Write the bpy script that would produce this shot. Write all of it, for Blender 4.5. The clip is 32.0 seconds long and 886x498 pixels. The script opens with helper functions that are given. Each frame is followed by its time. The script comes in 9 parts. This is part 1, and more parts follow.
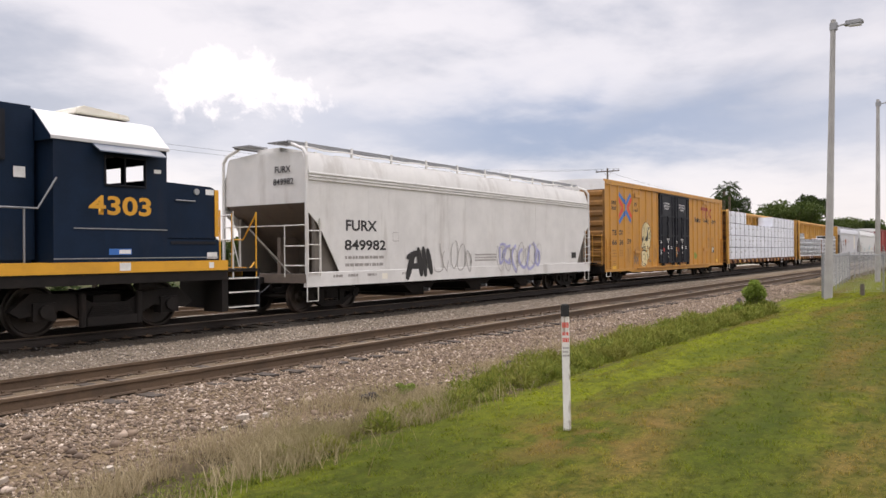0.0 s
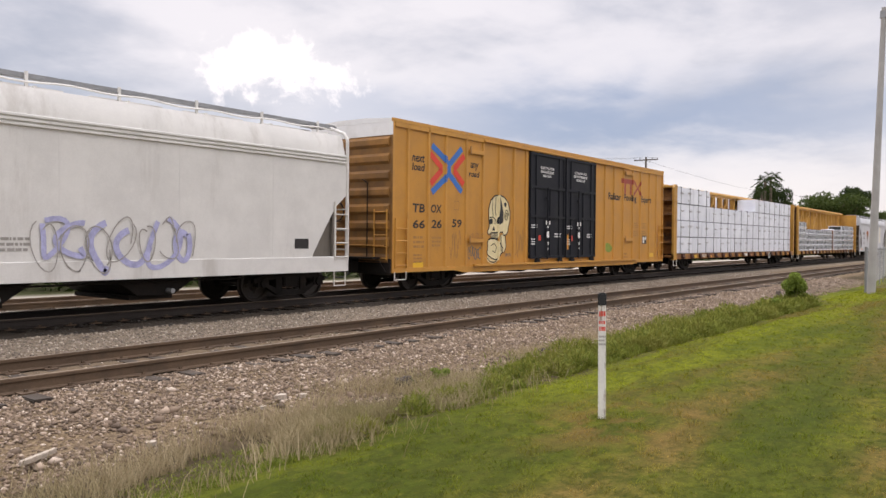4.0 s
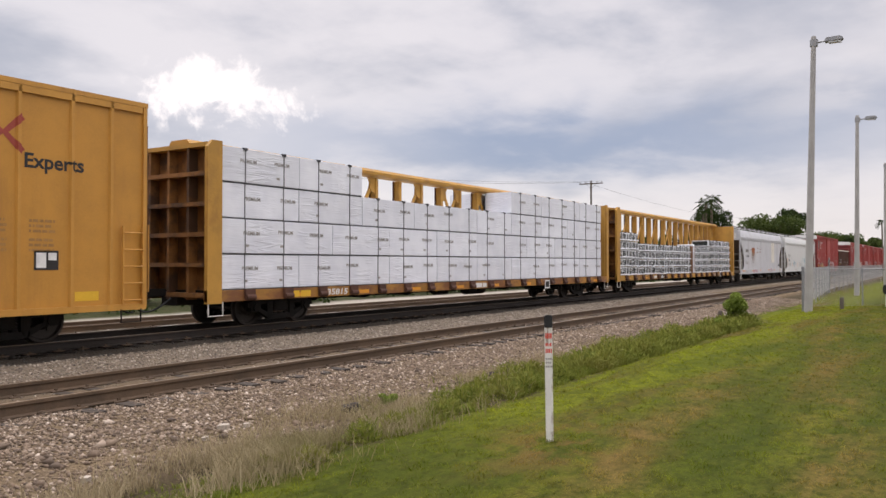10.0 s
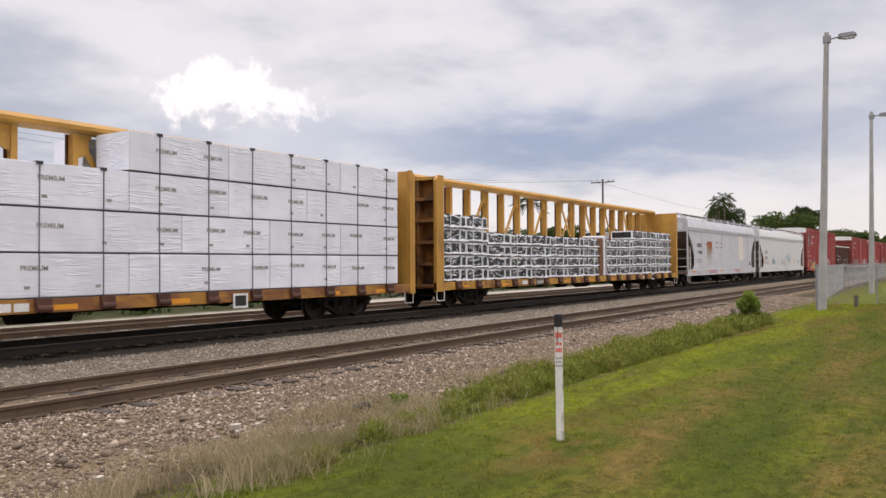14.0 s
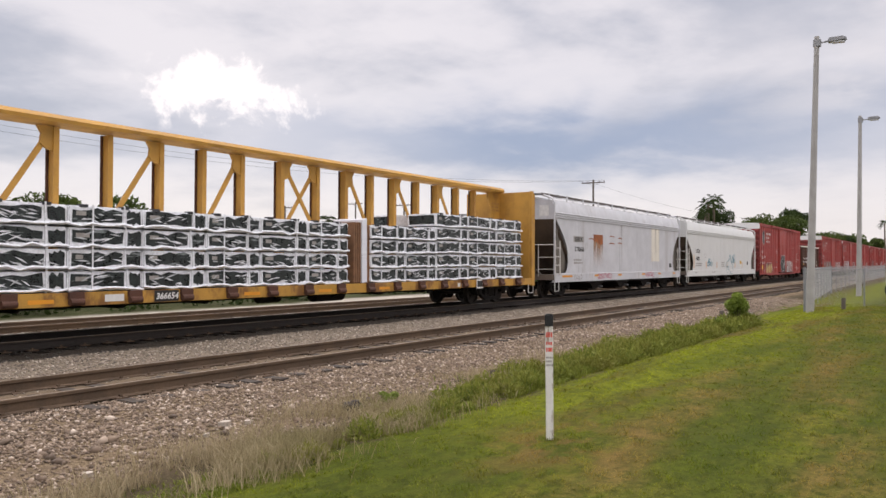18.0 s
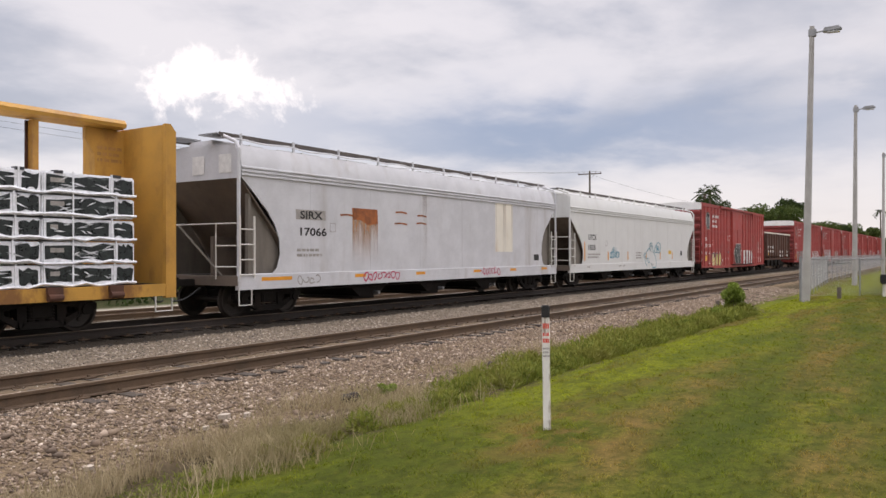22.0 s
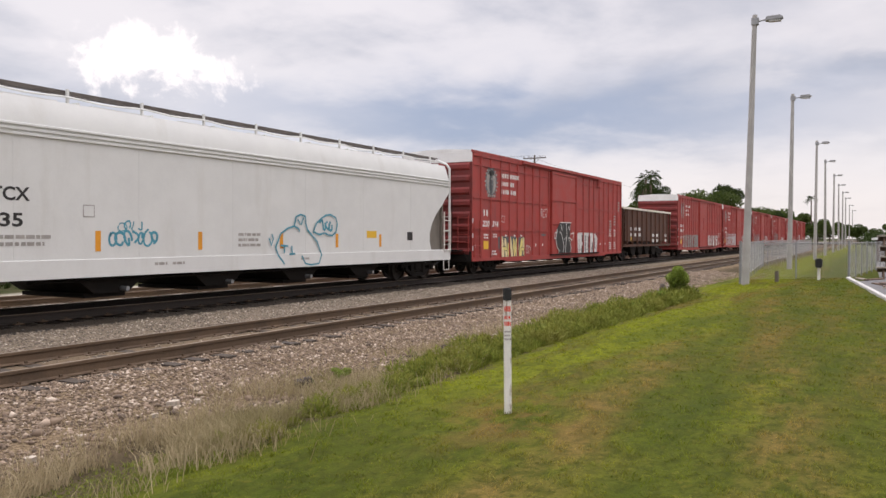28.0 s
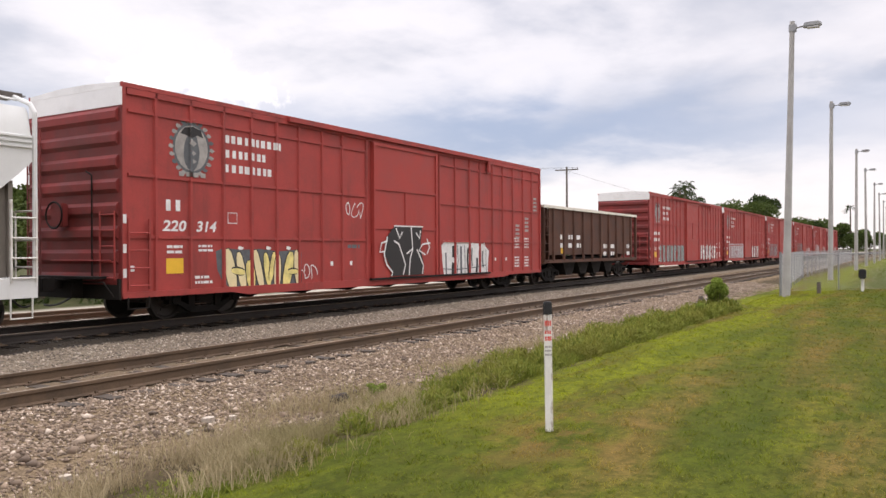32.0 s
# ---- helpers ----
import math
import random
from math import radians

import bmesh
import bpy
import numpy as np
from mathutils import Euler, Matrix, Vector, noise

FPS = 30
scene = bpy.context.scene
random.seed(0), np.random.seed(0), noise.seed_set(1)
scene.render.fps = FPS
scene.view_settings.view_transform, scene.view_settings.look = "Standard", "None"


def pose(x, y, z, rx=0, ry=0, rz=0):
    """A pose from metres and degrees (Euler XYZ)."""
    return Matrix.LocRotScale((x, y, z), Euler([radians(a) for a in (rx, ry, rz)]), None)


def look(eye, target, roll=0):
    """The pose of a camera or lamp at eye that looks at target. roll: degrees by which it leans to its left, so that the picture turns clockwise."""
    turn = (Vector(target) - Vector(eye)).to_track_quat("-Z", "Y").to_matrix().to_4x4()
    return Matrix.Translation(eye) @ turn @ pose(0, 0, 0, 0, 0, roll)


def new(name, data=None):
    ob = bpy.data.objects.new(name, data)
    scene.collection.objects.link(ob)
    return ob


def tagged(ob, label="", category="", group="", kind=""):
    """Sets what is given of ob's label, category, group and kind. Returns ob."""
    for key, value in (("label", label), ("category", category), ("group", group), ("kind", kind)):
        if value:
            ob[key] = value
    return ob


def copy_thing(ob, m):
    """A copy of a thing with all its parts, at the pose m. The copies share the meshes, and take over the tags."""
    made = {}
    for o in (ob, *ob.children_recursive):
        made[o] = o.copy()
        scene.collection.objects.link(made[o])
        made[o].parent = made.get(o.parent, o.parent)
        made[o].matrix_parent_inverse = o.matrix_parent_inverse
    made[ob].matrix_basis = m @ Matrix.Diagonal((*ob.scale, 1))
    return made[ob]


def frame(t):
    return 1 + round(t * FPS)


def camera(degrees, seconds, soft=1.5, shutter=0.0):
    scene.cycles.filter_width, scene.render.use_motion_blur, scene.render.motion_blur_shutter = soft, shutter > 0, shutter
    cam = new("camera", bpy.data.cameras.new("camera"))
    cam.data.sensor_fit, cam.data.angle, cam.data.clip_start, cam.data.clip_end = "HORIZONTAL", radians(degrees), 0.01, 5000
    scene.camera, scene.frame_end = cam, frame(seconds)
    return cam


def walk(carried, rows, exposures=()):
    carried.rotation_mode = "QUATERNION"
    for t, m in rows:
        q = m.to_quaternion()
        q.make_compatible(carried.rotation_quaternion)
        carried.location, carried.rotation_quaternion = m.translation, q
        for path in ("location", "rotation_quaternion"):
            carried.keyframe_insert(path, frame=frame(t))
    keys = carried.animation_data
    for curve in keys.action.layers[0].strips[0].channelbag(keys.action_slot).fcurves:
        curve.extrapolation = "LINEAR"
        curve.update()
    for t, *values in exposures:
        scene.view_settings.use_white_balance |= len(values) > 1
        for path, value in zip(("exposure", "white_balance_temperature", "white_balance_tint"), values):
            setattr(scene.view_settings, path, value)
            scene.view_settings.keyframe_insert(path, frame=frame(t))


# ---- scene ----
def eye(x, y, z, yaw, pitch, roll):
    """A hand-held camera at x, y, z: yaw from the direction of the rails, pitch up, roll."""
    return Matrix.Translation((x, y, z)) @ pose(0, 0, 0, 0, 0, yaw - 90) @ pose(0, 0, 0, 90 + pitch) @ pose(0, 0, 0, 0, 0, roll)


cam = camera(58.63, 32.0)
walk(cam, [
    (0.0, eye(-0.013, -0.047, 1.680, 34.21, 0.29, -0.49)),
    (0.5, eye(-0.015, -0.049, 1.680, 34.63, 0.83, -0.17)),
    (1.0, eye(0.010, -0.035, 1.675, 35.00, 0.86, 0.01)),
    (1.5, eye(-0.037, -0.047, 1.681, 36.14, 1.02, 0.44)),
    (2.0, eye(-0.027, -0.023, 1.663, 36.45, 0.45, 0.55)),
    (2.5, eye(-0.092, -0.054, 1.676, 37.13, -0.03, 0.53)),
    (4.5, eye(-0.031, -0.025, 1.677, 36.63, -0.79, 0.54)),
    (5.0, eye(0.010, -0.005, 1.659, 36.70, -0.50, 0.38)),
    (5.5, eye(-0.048, -0.046, 1.669, 36.34, -0.28, 0.42)),
    (6.0, eye(-0.010, -0.031, 1.666, 36.62, 0.37, 0.44)),
    (6.5, eye(-0.047, -0.051, 1.673, 36.46, 0.28, 0.70)),
    (7.0, eye(0.005, -0.033, 1.665, 36.37, 0.10, 0.65)),
    (7.5, eye(-0.038, -0.049, 1.669, 36.40, 0.06, 0.92)),
    (8.0, eye(-0.005, -0.037, 1.663, 35.42, -0.12, 0.42)),
    (8.5, eye(0.023, -0.034, 1.656, 31.58, 0.83, 1.24)),
    (9.0, eye(-0.006, -0.050, 1.670, 31.14, 1.07, 0.90)),
    (9.5, eye(0.022, -0.032, 1.668, 31.58, 1.11, 0.09)),
    (10.0, eye(-0.010, -0.044, 1.672, 33.03, 1.07, -0.04)),
    (10.5, eye(0.003, -0.048, 1.666, 33.15, 0.73, 0.22)),
    (11.0, eye(-0.049, -0.062, 1.681, 33.19, 0.64, 0.55)),
    (11.5, eye(0.001, -0.044, 1.668, 32.51, 0.71, 0.37)),
    (12.0, eye(0.004, -0.070, 1.673, 32.35, 0.76, -0.15)),
    (12.5, eye(0.028, -0.053, 1.662, 32.05, 0.47, -0.20)),
    (13.0, eye(-0.013, -0.078, 1.668, 31.85, 0.75, 0.02)),
    (13.5, eye(0.016, -0.055, 1.669, 33.57, 1.31, -0.12)),
    (14.0, eye(0.001, -0.065, 1.674, 33.88, 1.03, -0.29)),
    (14.5, eye(0.033, -0.047, 1.658, 33.21, 1.22, -0.67)),
    (16.5, eye(0.004, -0.056, 1.673, 32.09, 0.94, -0.12)),
    (17.0, eye(0.011, -0.058, 1.675, 31.47, 0.97, -0.45)),
    (17.5, eye(0.004, -0.053, 1.666, 31.32, 0.80, -0.12)),
    (18.0, eye(-0.025, -0.061, 1.673, 33.17, 0.95, 0.25)),
    (18.5, eye(-0.011, -0.044, 1.664, 33.90, 0.73, 0.22)),
    (19.0, eye(-0.040, -0.053, 1.672, 34.77, 0.70, 0.56)),
    (19.5, eye(-0.020, -0.038, 1.670, 35.34, 0.67, 0.64)),
    (20.0, eye(-0.032, -0.054, 1.669, 35.26, 0.63, 0.23)),
    (20.5, eye(-0.016, -0.042, 1.671, 34.61, 0.78, 0.23)),
    (21.0, eye(-0.040, -0.059, 1.674, 34.67, 0.67, 0.11)),
    (21.5, eye(-0.030, -0.057, 1.669, 34.04, 0.32, 0.24)),
    (22.0, eye(-0.066, -0.089, 1.676, 32.95, 0.38, -0.15)),
    (22.5, eye(0.002, -0.053, 1.661, 32.51, 0.44, 0.14)),
    (23.0, eye(-0.020, -0.079, 1.668, 31.12, 0.44, 0.02)),
    (23.5, eye(0.023, -0.056, 1.663, 30.53, 0.37, 0.13)),
    (24.0, eye(-0.025, -0.092, 1.667, 28.12, 0.51, 1.29)),
    (24.5, eye(0.018, -0.093, 1.667, 24.98, -0.05, 1.58)),
    (25.0, eye(0.023, -0.078, 1.664, 27.52, 0.16, 0.63)),
    (25.5, eye(-0.005, -0.078, 1.665, 30.14, 0.26, -0.24)),
    (27.5, eye(-0.017, 0.032, 1.644, 30.45, 0.09, 0.40)),
    (28.0, eye(-0.007, 0.156, 1.660, 28.87, -0.84, 0.12)),
    (28.5, eye(-0.141, 0.177, 1.686, 27.75, 0.50, 0.62)),
    (29.0, eye(0.000, 0.277, 1.663, 26.65, 0.14, 0.72)),
    (29.5, eye(-0.003, 0.242, 1.675, 28.05, -0.14, 0.36)),
    (30.0, eye(0.110, 0.269, 1.665, 29.89, 0.51, 0.95)),
    (30.5, eye(0.185, 0.314, 1.650, 30.72, 0.74, -0.44)),
    (31.0, eye(0.127, 0.311, 1.658, 30.41, 0.35, -0.13)),
    (31.5, eye(0.171, 0.322, 1.652, 30.30, 0.41, 0.24)),
    (32.0, eye(0.134, 0.307, 1.658, 31.16, 0.11, -0.29)),
], exposures=[(0.0, 0.24, 6800, 15), (2.0, 0.26, 6800, 15), (5.0, 0.2, 6800, 15), (9.0, 0.28, 6800, 15), (10.0, 0.05, 6800, 15), (11.0, 0.1, 6800, 15), (13.0, 0.1, 6800, 15), (22.0, 0.1, 6800, 15), (28.0, 0.15, 6800, 15), (31.0, 0.15, 6800, 15), (32.0, 0.38, 6800, 15)])


# ---- world, sun and exposure ----
SUN_AZ, SUN_EL = 47.5, 12.0      # the bright break in the cloud, degrees from the rails and above the horizon


def node(tree, kind, **inputs):
    """A node with its inputs set by name (i0, i1 for positions); a socket as a value is linked."""
    n = tree.nodes.new(kind)
    for key, value in inputs.items():
        spot = n.inputs[int(key[1:])] if key[0] == "i" and key[1:].isdigit() else n.inputs[key.replace("_", " ")]
        if isinstance(value, bpy.types.NodeSocket):
            tree.links.new(value, spot)
        else:
            spot.default_value = value
    return n


def maths(tree, op, a, b=0.0, c=0.0, clamp=False):
    n = node(tree, "ShaderNodeMath", i0=a, i1=b, i2=c)
    n.operation, n.use_clamp = op, clamp
    return n.outputs[0]


def blend(tree, fac, a, b):
    n = tree.nodes.new("ShaderNodeMix")
    n.data_type = "RGBA"
    for spot, value in ((n.inputs["Factor"], fac), (n.inputs[6], a), (n.inputs[7], b)):
        if isinstance(value, bpy.types.NodeSocket):
            tree.links.new(value, spot)
        else:
            spot.default_value = (*value, 1) if isinstance(value, tuple) and len(value) == 3 else value
    return n.outputs[2]


def ramp(tree, fac, lo, hi, a=0.0, b=1.0):
    n = node(tree, "ShaderNodeMapRange", Value=fac, From_Min=lo, From_Max=hi, To_Min=a, To_Max=b)
    n.interpolation_type = "SMOOTHSTEP"
    return n.outputs[0]


def bell(tree, value, centre, width):
    q = maths(tree, "DIVIDE", maths(tree, "SUBTRACT", value, centre), width)
    return maths(tree, "EXPONENT", maths(tree, "MULTIPLY", maths(tree, "MULTIPLY", q, q), -1.0))


def azim_of(nt, xyz):
    return maths(nt, "ARCTAN2", xyz.outputs[1], xyz.outputs[0])


def make_sky():
    world = bpy.data.worlds.new("overcast_sky")
    scene.world = world
    world.use_nodes = True
    nt = world.node_tree
    nt.nodes.clear()
    way = nt.nodes.new("ShaderNodeTexCoord").outputs["Generated"]
    xyz = node(nt, "ShaderNodeSeparateXYZ", Vector=way)
    up = maths(nt, "MAXIMUM", xyz.outputs[2], 0.0)
    # cloud layers lie on a flat deck overhead, so they close up towards the horizon
    deck = maths(nt, "ADD", up, 0.19)
    flat = node(nt, "ShaderNodeCombineXYZ", X=maths(nt, "DIVIDE", xyz.outputs[0], deck), Y=maths(nt, "DIVIDE", xyz.outputs[1], deck), Z=maths(nt, "MULTIPLY", up, 2.0))
    big = node(nt, "ShaderNodeTexNoise", Vector=flat.outputs[0], Scale=1.25, Detail=7.0, Roughness=0.52, Distortion=0.15)
    small = node(nt, "ShaderNodeTexNoise", Vector=flat.outputs[0], Scale=2.9, Detail=6.0, Roughness=0.55, Distortion=0.1)
    dense = ramp(nt, maths(nt, "ADD", maths(nt, "MULTIPLY", big.outputs[0], 0.7), maths(nt, "MULTIPLY", small.outputs[0], 0.3)), 0.43, 0.64)
    clouds = blend(nt, dense, (0.77, 0.77, 0.81), (0.40, 0.44, 0.525))
    # thinner cloud beyond the far end of the line
    bright = maths(nt, "MULTIPLY", ramp(nt, azim_of(nt, xyz), radians(20), radians(4)), ramp(nt, small.outputs[0], 0.30, 0.62))
    clouds = blend(nt, maths(nt, "MULTIPLY", bright, 0.75), clouds, (0.80, 0.79, 0.82))
    # a slate-coloured bank low over the far end of the line
    azim = azim_of(nt, xyz)
    wob = maths(nt, "MULTIPLY", maths(nt, "SUBTRACT", small.outputs[0], 0.5), 0.11)
    bank = maths(nt, "MULTIPLY", bell(nt, maths(nt, "ADD", up, wob), 0.148, 0.044), bell(nt, azim, radians(26), radians(25)))
    clouds = blend(nt, bank, clouds, (0.31, 0.385, 0.535))
    # pale haze over the skyline
    haze = ramp(nt, up, 0.03, 0.13, 1.0, 0.0)
    clouds = blend(nt, maths(nt, "MULTIPLY", haze, 0.75), clouds, (0.84, 0.82, 0.84))
    # the sun behind thin cloud
    sun_way = Vector((math.cos(radians(SUN_AZ)) * math.cos(radians(SUN_EL)), math.sin(radians(SUN_AZ)) * math.cos(radians(SUN_EL)), math.sin(radians(SUN_EL))))
    dot = nt.nodes.new("ShaderNodeVectorMath")
    dot.operation = "DOT_PRODUCT"
    nt.links.new(way, dot.inputs[0])
    dot.inputs[1].default_value = sun_way
    near = maths(nt, "ADD", dot.outputs["Value"], maths(nt, "MULTIPLY", maths(nt, "SUBTRACT", small.outputs[0], 0.5), 0.022))
    halo = ramp(nt, near, 0.95, 0.999)
    clouds = blend(nt, maths(nt, "MULTIPLY", halo, 0.18), clouds, (0.92, 0.90, 0.90))
    # a ragged break, longer than it is high
    shred = node(nt, "ShaderNodeTexNoise", Vector=way, Scale=12.0, Detail=7.0, Roughness=0.6, Distortion=0.2)
    hole = maths(nt, "MULTIPLY", bell(nt, azim, radians(SUN_AZ + 0.6), radians(5.0)), bell(nt, up, math.sin(radians(SUN_EL - 0.4)), 0.042))
    glow = ramp(nt, maths(nt, "ADD", hole, maths(nt, "MULTIPLY", maths(nt, "SUBTRACT", shred.outputs[0], 0.5), 2.7)), 0.42, 0.80)
    glow = maths(nt, "MULTIPLY", glow, ramp(nt, hole, 0.05, 0.30))
    clouds = blend(nt, glow, clouds, (1.25, 1.2, 1.18))
    # thin places let the clear sky through
    sky = nt.nodes.new("ShaderNodeTexSky")
    sky.sky_type, sky.sun_disc = "NISHITA", False
    sky.sun_elevation, sky.sun_rotation = radians(50), radians(90 - SUN_AZ)
    clear = node(nt, "ShaderNodeVectorMath", i0=sky.outputs[0])
    clear.operation = "SCALE"
    clear.inputs["Scale"].default_value = 0.10
    clouds = blend(nt, 0.12, clouds, clear.outputs[0])
    # an overcast sky is two to three times brighter overhead than at the skyline
    lift = maths(nt, "ADD", 1.0, maths(nt, "MULTIPLY", ramp(nt, up, 0.34, 0.92), 3.15))
    back = node(nt, "ShaderNodeBackground", Color=clouds, Strength=lift)
    out = nt.nodes.new("ShaderNodeOutputWorld")
    nt.links.new(back.outputs[0], out.inputs[0])


make_sky()
sun = new("sun", bpy.data.lights.new("sun", "SUN"))
sun.data.energy, sun.data.angle, sun.data.color = 0.9, radians(25), (1.0, 0.95, 0.88)
sun.matrix_world = look((math.cos(radians(SUN_AZ)) * 40, math.sin(radians(SUN_AZ)) * 40, 48), (0, 0, 0))


# ---- materials ----
def surface(name, col, rough=0.6, metal=0.0, vary=0.18, scale=1.6, fine=38.0, bump=0.12, stain=None, stain_amount=0.5, streak=(1, 1, 1), lo=0.52, hi=0.72, spec=0.4):
    """A painted, rusted or natural surface: two scales of tone, fine relief, and stains with a shape of their own."""
    m = bpy.data.materials.new(name)
    m.use_nodes = True
    nt = m.node_tree
    b = nt.nodes["Principled BSDF"]
    at = nt.nodes.new("ShaderNodeTexCoord").outputs["Object"]
    rnd = maths(nt, "MULTIPLY", nt.nodes.new("ShaderNodeObjectInfo").outputs["Random"], 43.0)
    put = node(nt, "ShaderNodeVectorMath", i0=at, i1=node(nt, "ShaderNodeCombineXYZ", X=rnd, Y=0.0, Z=rnd).outputs[0])
    put.operation = "ADD"
    at = put.outputs[0]
    broad = node(nt, "ShaderNodeTexNoise", Vector=at, Scale=scale, Detail=5.0, Roughness=0.6)
    grain = node(nt, "ShaderNodeTexNoise", Vector=at, Scale=fine, Detail=3.0, Roughness=0.6)
    tone = maths(nt, "ADD", maths(nt, "MULTIPLY", broad.outputs[0], 0.7), maths(nt, "MULTIPLY", grain.outputs[0], 0.3))
    dark = tuple(c * (1 - vary) for c in col)
    light = tuple(min(1, c * (1 + vary)) for c in col)
    c = blend(nt, ramp(nt, tone, 0.33, 0.67), dark, light)
    if stain:
        mp = node(nt, "ShaderNodeMapping", Vector=at)
        mp.inputs["Scale"].default_value = streak
        st = node(nt, "ShaderNodeTexNoise", Vector=mp.outputs[0], Scale=1.0, Detail=6.0, Roughness=0.65)
        c = blend(nt, maths(nt, "MULTIPLY", ramp(nt, st.outputs[0], lo, hi), stain_amount), c, stain)
    nt.links.new(c, b.inputs["Base Color"])
    nt.links.new(ramp(nt, broad.outputs[0], 0.3, 0.7, rough * 0.85, min(1, rough * 1.12)), b.inputs["Roughness"])
    b.inputs["Metallic"].default_value = metal
    b.inputs["Specular IOR Level"].default_value = spec
    if bump:
        bp = node(nt, "ShaderNodeBump", Height=tone, Strength=bump, Distance=0.02)
        nt.links.new(bp.outputs[0], b.inputs["Normal"])
    return m


def leafy(name, a, b_, c_=None, patch_scale=0.55):
    """Foliage: every blade or leaf takes its own tone; thin enough to let some light through."""
    m = bpy.data.materials.new(name)
    m.use_nodes = True
    nt = m.node_tree
    b = nt.nodes["Principled BSDF"]
    rnd = nt.nodes.new("ShaderNodeNewGeometry").outputs["Random Per Island"]
    c = blend(nt, rnd, a, b_)
    at = nt.nodes.new("ShaderNodeTexCoord").outputs["Object"]
    patch = node(nt, "ShaderNodeTexNoise", Vector=at, Scale=patch_scale, Detail=6.0, Roughness=0.65)
    c = blend(nt, maths(nt, "MULTIPLY", ramp(nt, patch.outputs[0], 0.42, 0.68), 0.75), c, c_ or b_)
    nt.links.new(c, b.inputs["Base Color"])
    b.inputs["Roughness"].default_value = 0.65
    b.inputs["Specular IOR Level"].default_value = 0.08
    tr = node(nt, "ShaderNodeBsdfTranslucent", Color=c)
    mix = node(nt, "ShaderNodeMixShader", i0=0.28, i1=b.outputs[0], i2=tr.outputs[0])
    nt.links.new(mix.outputs[0], nt.nodes["Material Output"].inputs[0])
    return m


def wrap_material():
    """White plastic sheet pulled tight over lumber: slanting creases and soft folds."""
    m = bpy.data.materials.new("white_lumber_wrap")
    m.use_nodes = True
    nt = m.node_tree
    b = nt.nodes["Principled BSDF"]
    at = nt.nodes.new("ShaderNodeTexCoord").outputs["Object"]
    rnd = maths(nt, "MULTIPLY", nt.nodes.new("ShaderNodeObjectInfo").outputs["Random"], 43.0)
    put = node(nt, "ShaderNodeVectorMath", i0=at, i1=node(nt, "ShaderNodeCombineXYZ", X=rnd, Y=0.0, Z=rnd).outputs[0])
    put.operation = "ADD"
    hts = []
    for turn, sc in ((38, (0.55, 1, 5.0)), (24, (0.45, 1, 7.0)), (-52, (0.7, 1, 4.0))):
        mp = node(nt, "ShaderNodeMapping", Vector=put.outputs[0])
        mp.inputs["Rotation"].default_value = (0, radians(turn), 0)
        mp.inputs["Scale"].default_value = sc
        n = node(nt, "ShaderNodeTexNoise", Vector=mp.outputs[0], Scale=1.0, Detail=2.0, Roughness=0.45, Distortion=0.35)
        hts.append(ramp(nt, maths(nt, "ABSOLUTE", maths(nt, "SUBTRACT", n.outputs[0], 0.5)), 0.0, 0.06, 1.0, 0.0))
    pulled = node(nt, "ShaderNodeTexNoise", Vector=put.outputs[0], Scale=1.1, Detail=2.0)
    h = maths(nt, "MAXIMUM", hts[0], maths(nt, "MAXIMUM", hts[1], maths(nt, "MULTIPLY", hts[2], 0.6)))
    h = maths(nt, "MULTIPLY", h, ramp(nt, pulled.outputs[0], 0.44, 0.64, 0.12, 1.0))
    soft = node(nt, "ShaderNodeTexNoise", Vector=put.outputs[0], Scale=1.5, Detail=2.0)
    tint = ramp(nt, nt.nodes.new("ShaderNodeObjectInfo").outputs["Random"], 0.0, 1.0, 0.94, 1.04)
    c = blend(nt, ramp(nt, soft.outputs[0], 0.3, 0.7), (0.67, 0.685, 0.73), (0.75, 0.765, 0.80))
    shade = node(nt, "ShaderNodeVectorMath", i0=c)
    shade.operation = "SCALE"
    nt.links.new(tint, shade.inputs["Scale"])
    nt.links.new(shade.outputs[0], b.inputs["Base Color"])
    b.inputs["Roughness"].default_value = 0.36
    bp = node(nt, "ShaderNodeBump", Height=maths(nt, "ADD", h, maths(nt, "MULTIPLY", soft.outputs[0], 1.6)), Strength=0.34, Distance=0.03)
    nt.links.new(bp.outputs[0], b.inputs["Normal"])
    return m


def fading_rust(name, col, z0, z1, much=1.0):
    """Rust washed down from z1 and thinning out by z0, in uneven runs."""
    m = bpy.data.materials.new(name)
    m.use_nodes = True
    nt = m.node_tree
    b = nt.nodes["Principled BSDF"]
    at = nt.nodes.new("ShaderNodeTexCoord").outputs["Object"]
    xyz = node(nt, "ShaderNodeSeparateXYZ", Vector=at)
    mp = node(nt, "ShaderNodeMapping", Vector=at)
    mp.inputs["Scale"].default_value = (7, 1, 0.7)
    run = node(nt, "ShaderNodeTexNoise", Vector=mp.outputs[0], Scale=1.0, Detail=5.0, Roughness=0.6)
    b.inputs["Base Color"].default_value = (*col, 1)
    b.inputs["Roughness"].default_value = 0.8
    fac = maths(nt, "MULTIPLY", ramp(nt, xyz.outputs[2], z0, z1), ramp(nt, run.outputs[0], 0.25, 0.68, 0.0, much))
    mix = node(nt, "ShaderNodeMixShader", i0=fac, i1=nt.nodes.new("ShaderNodeBsdfTransparent").outputs[0], i2=b.outputs[0])
    nt.links.new(mix.outputs[0], nt.nodes["Material Output"].inputs[0])
    return m


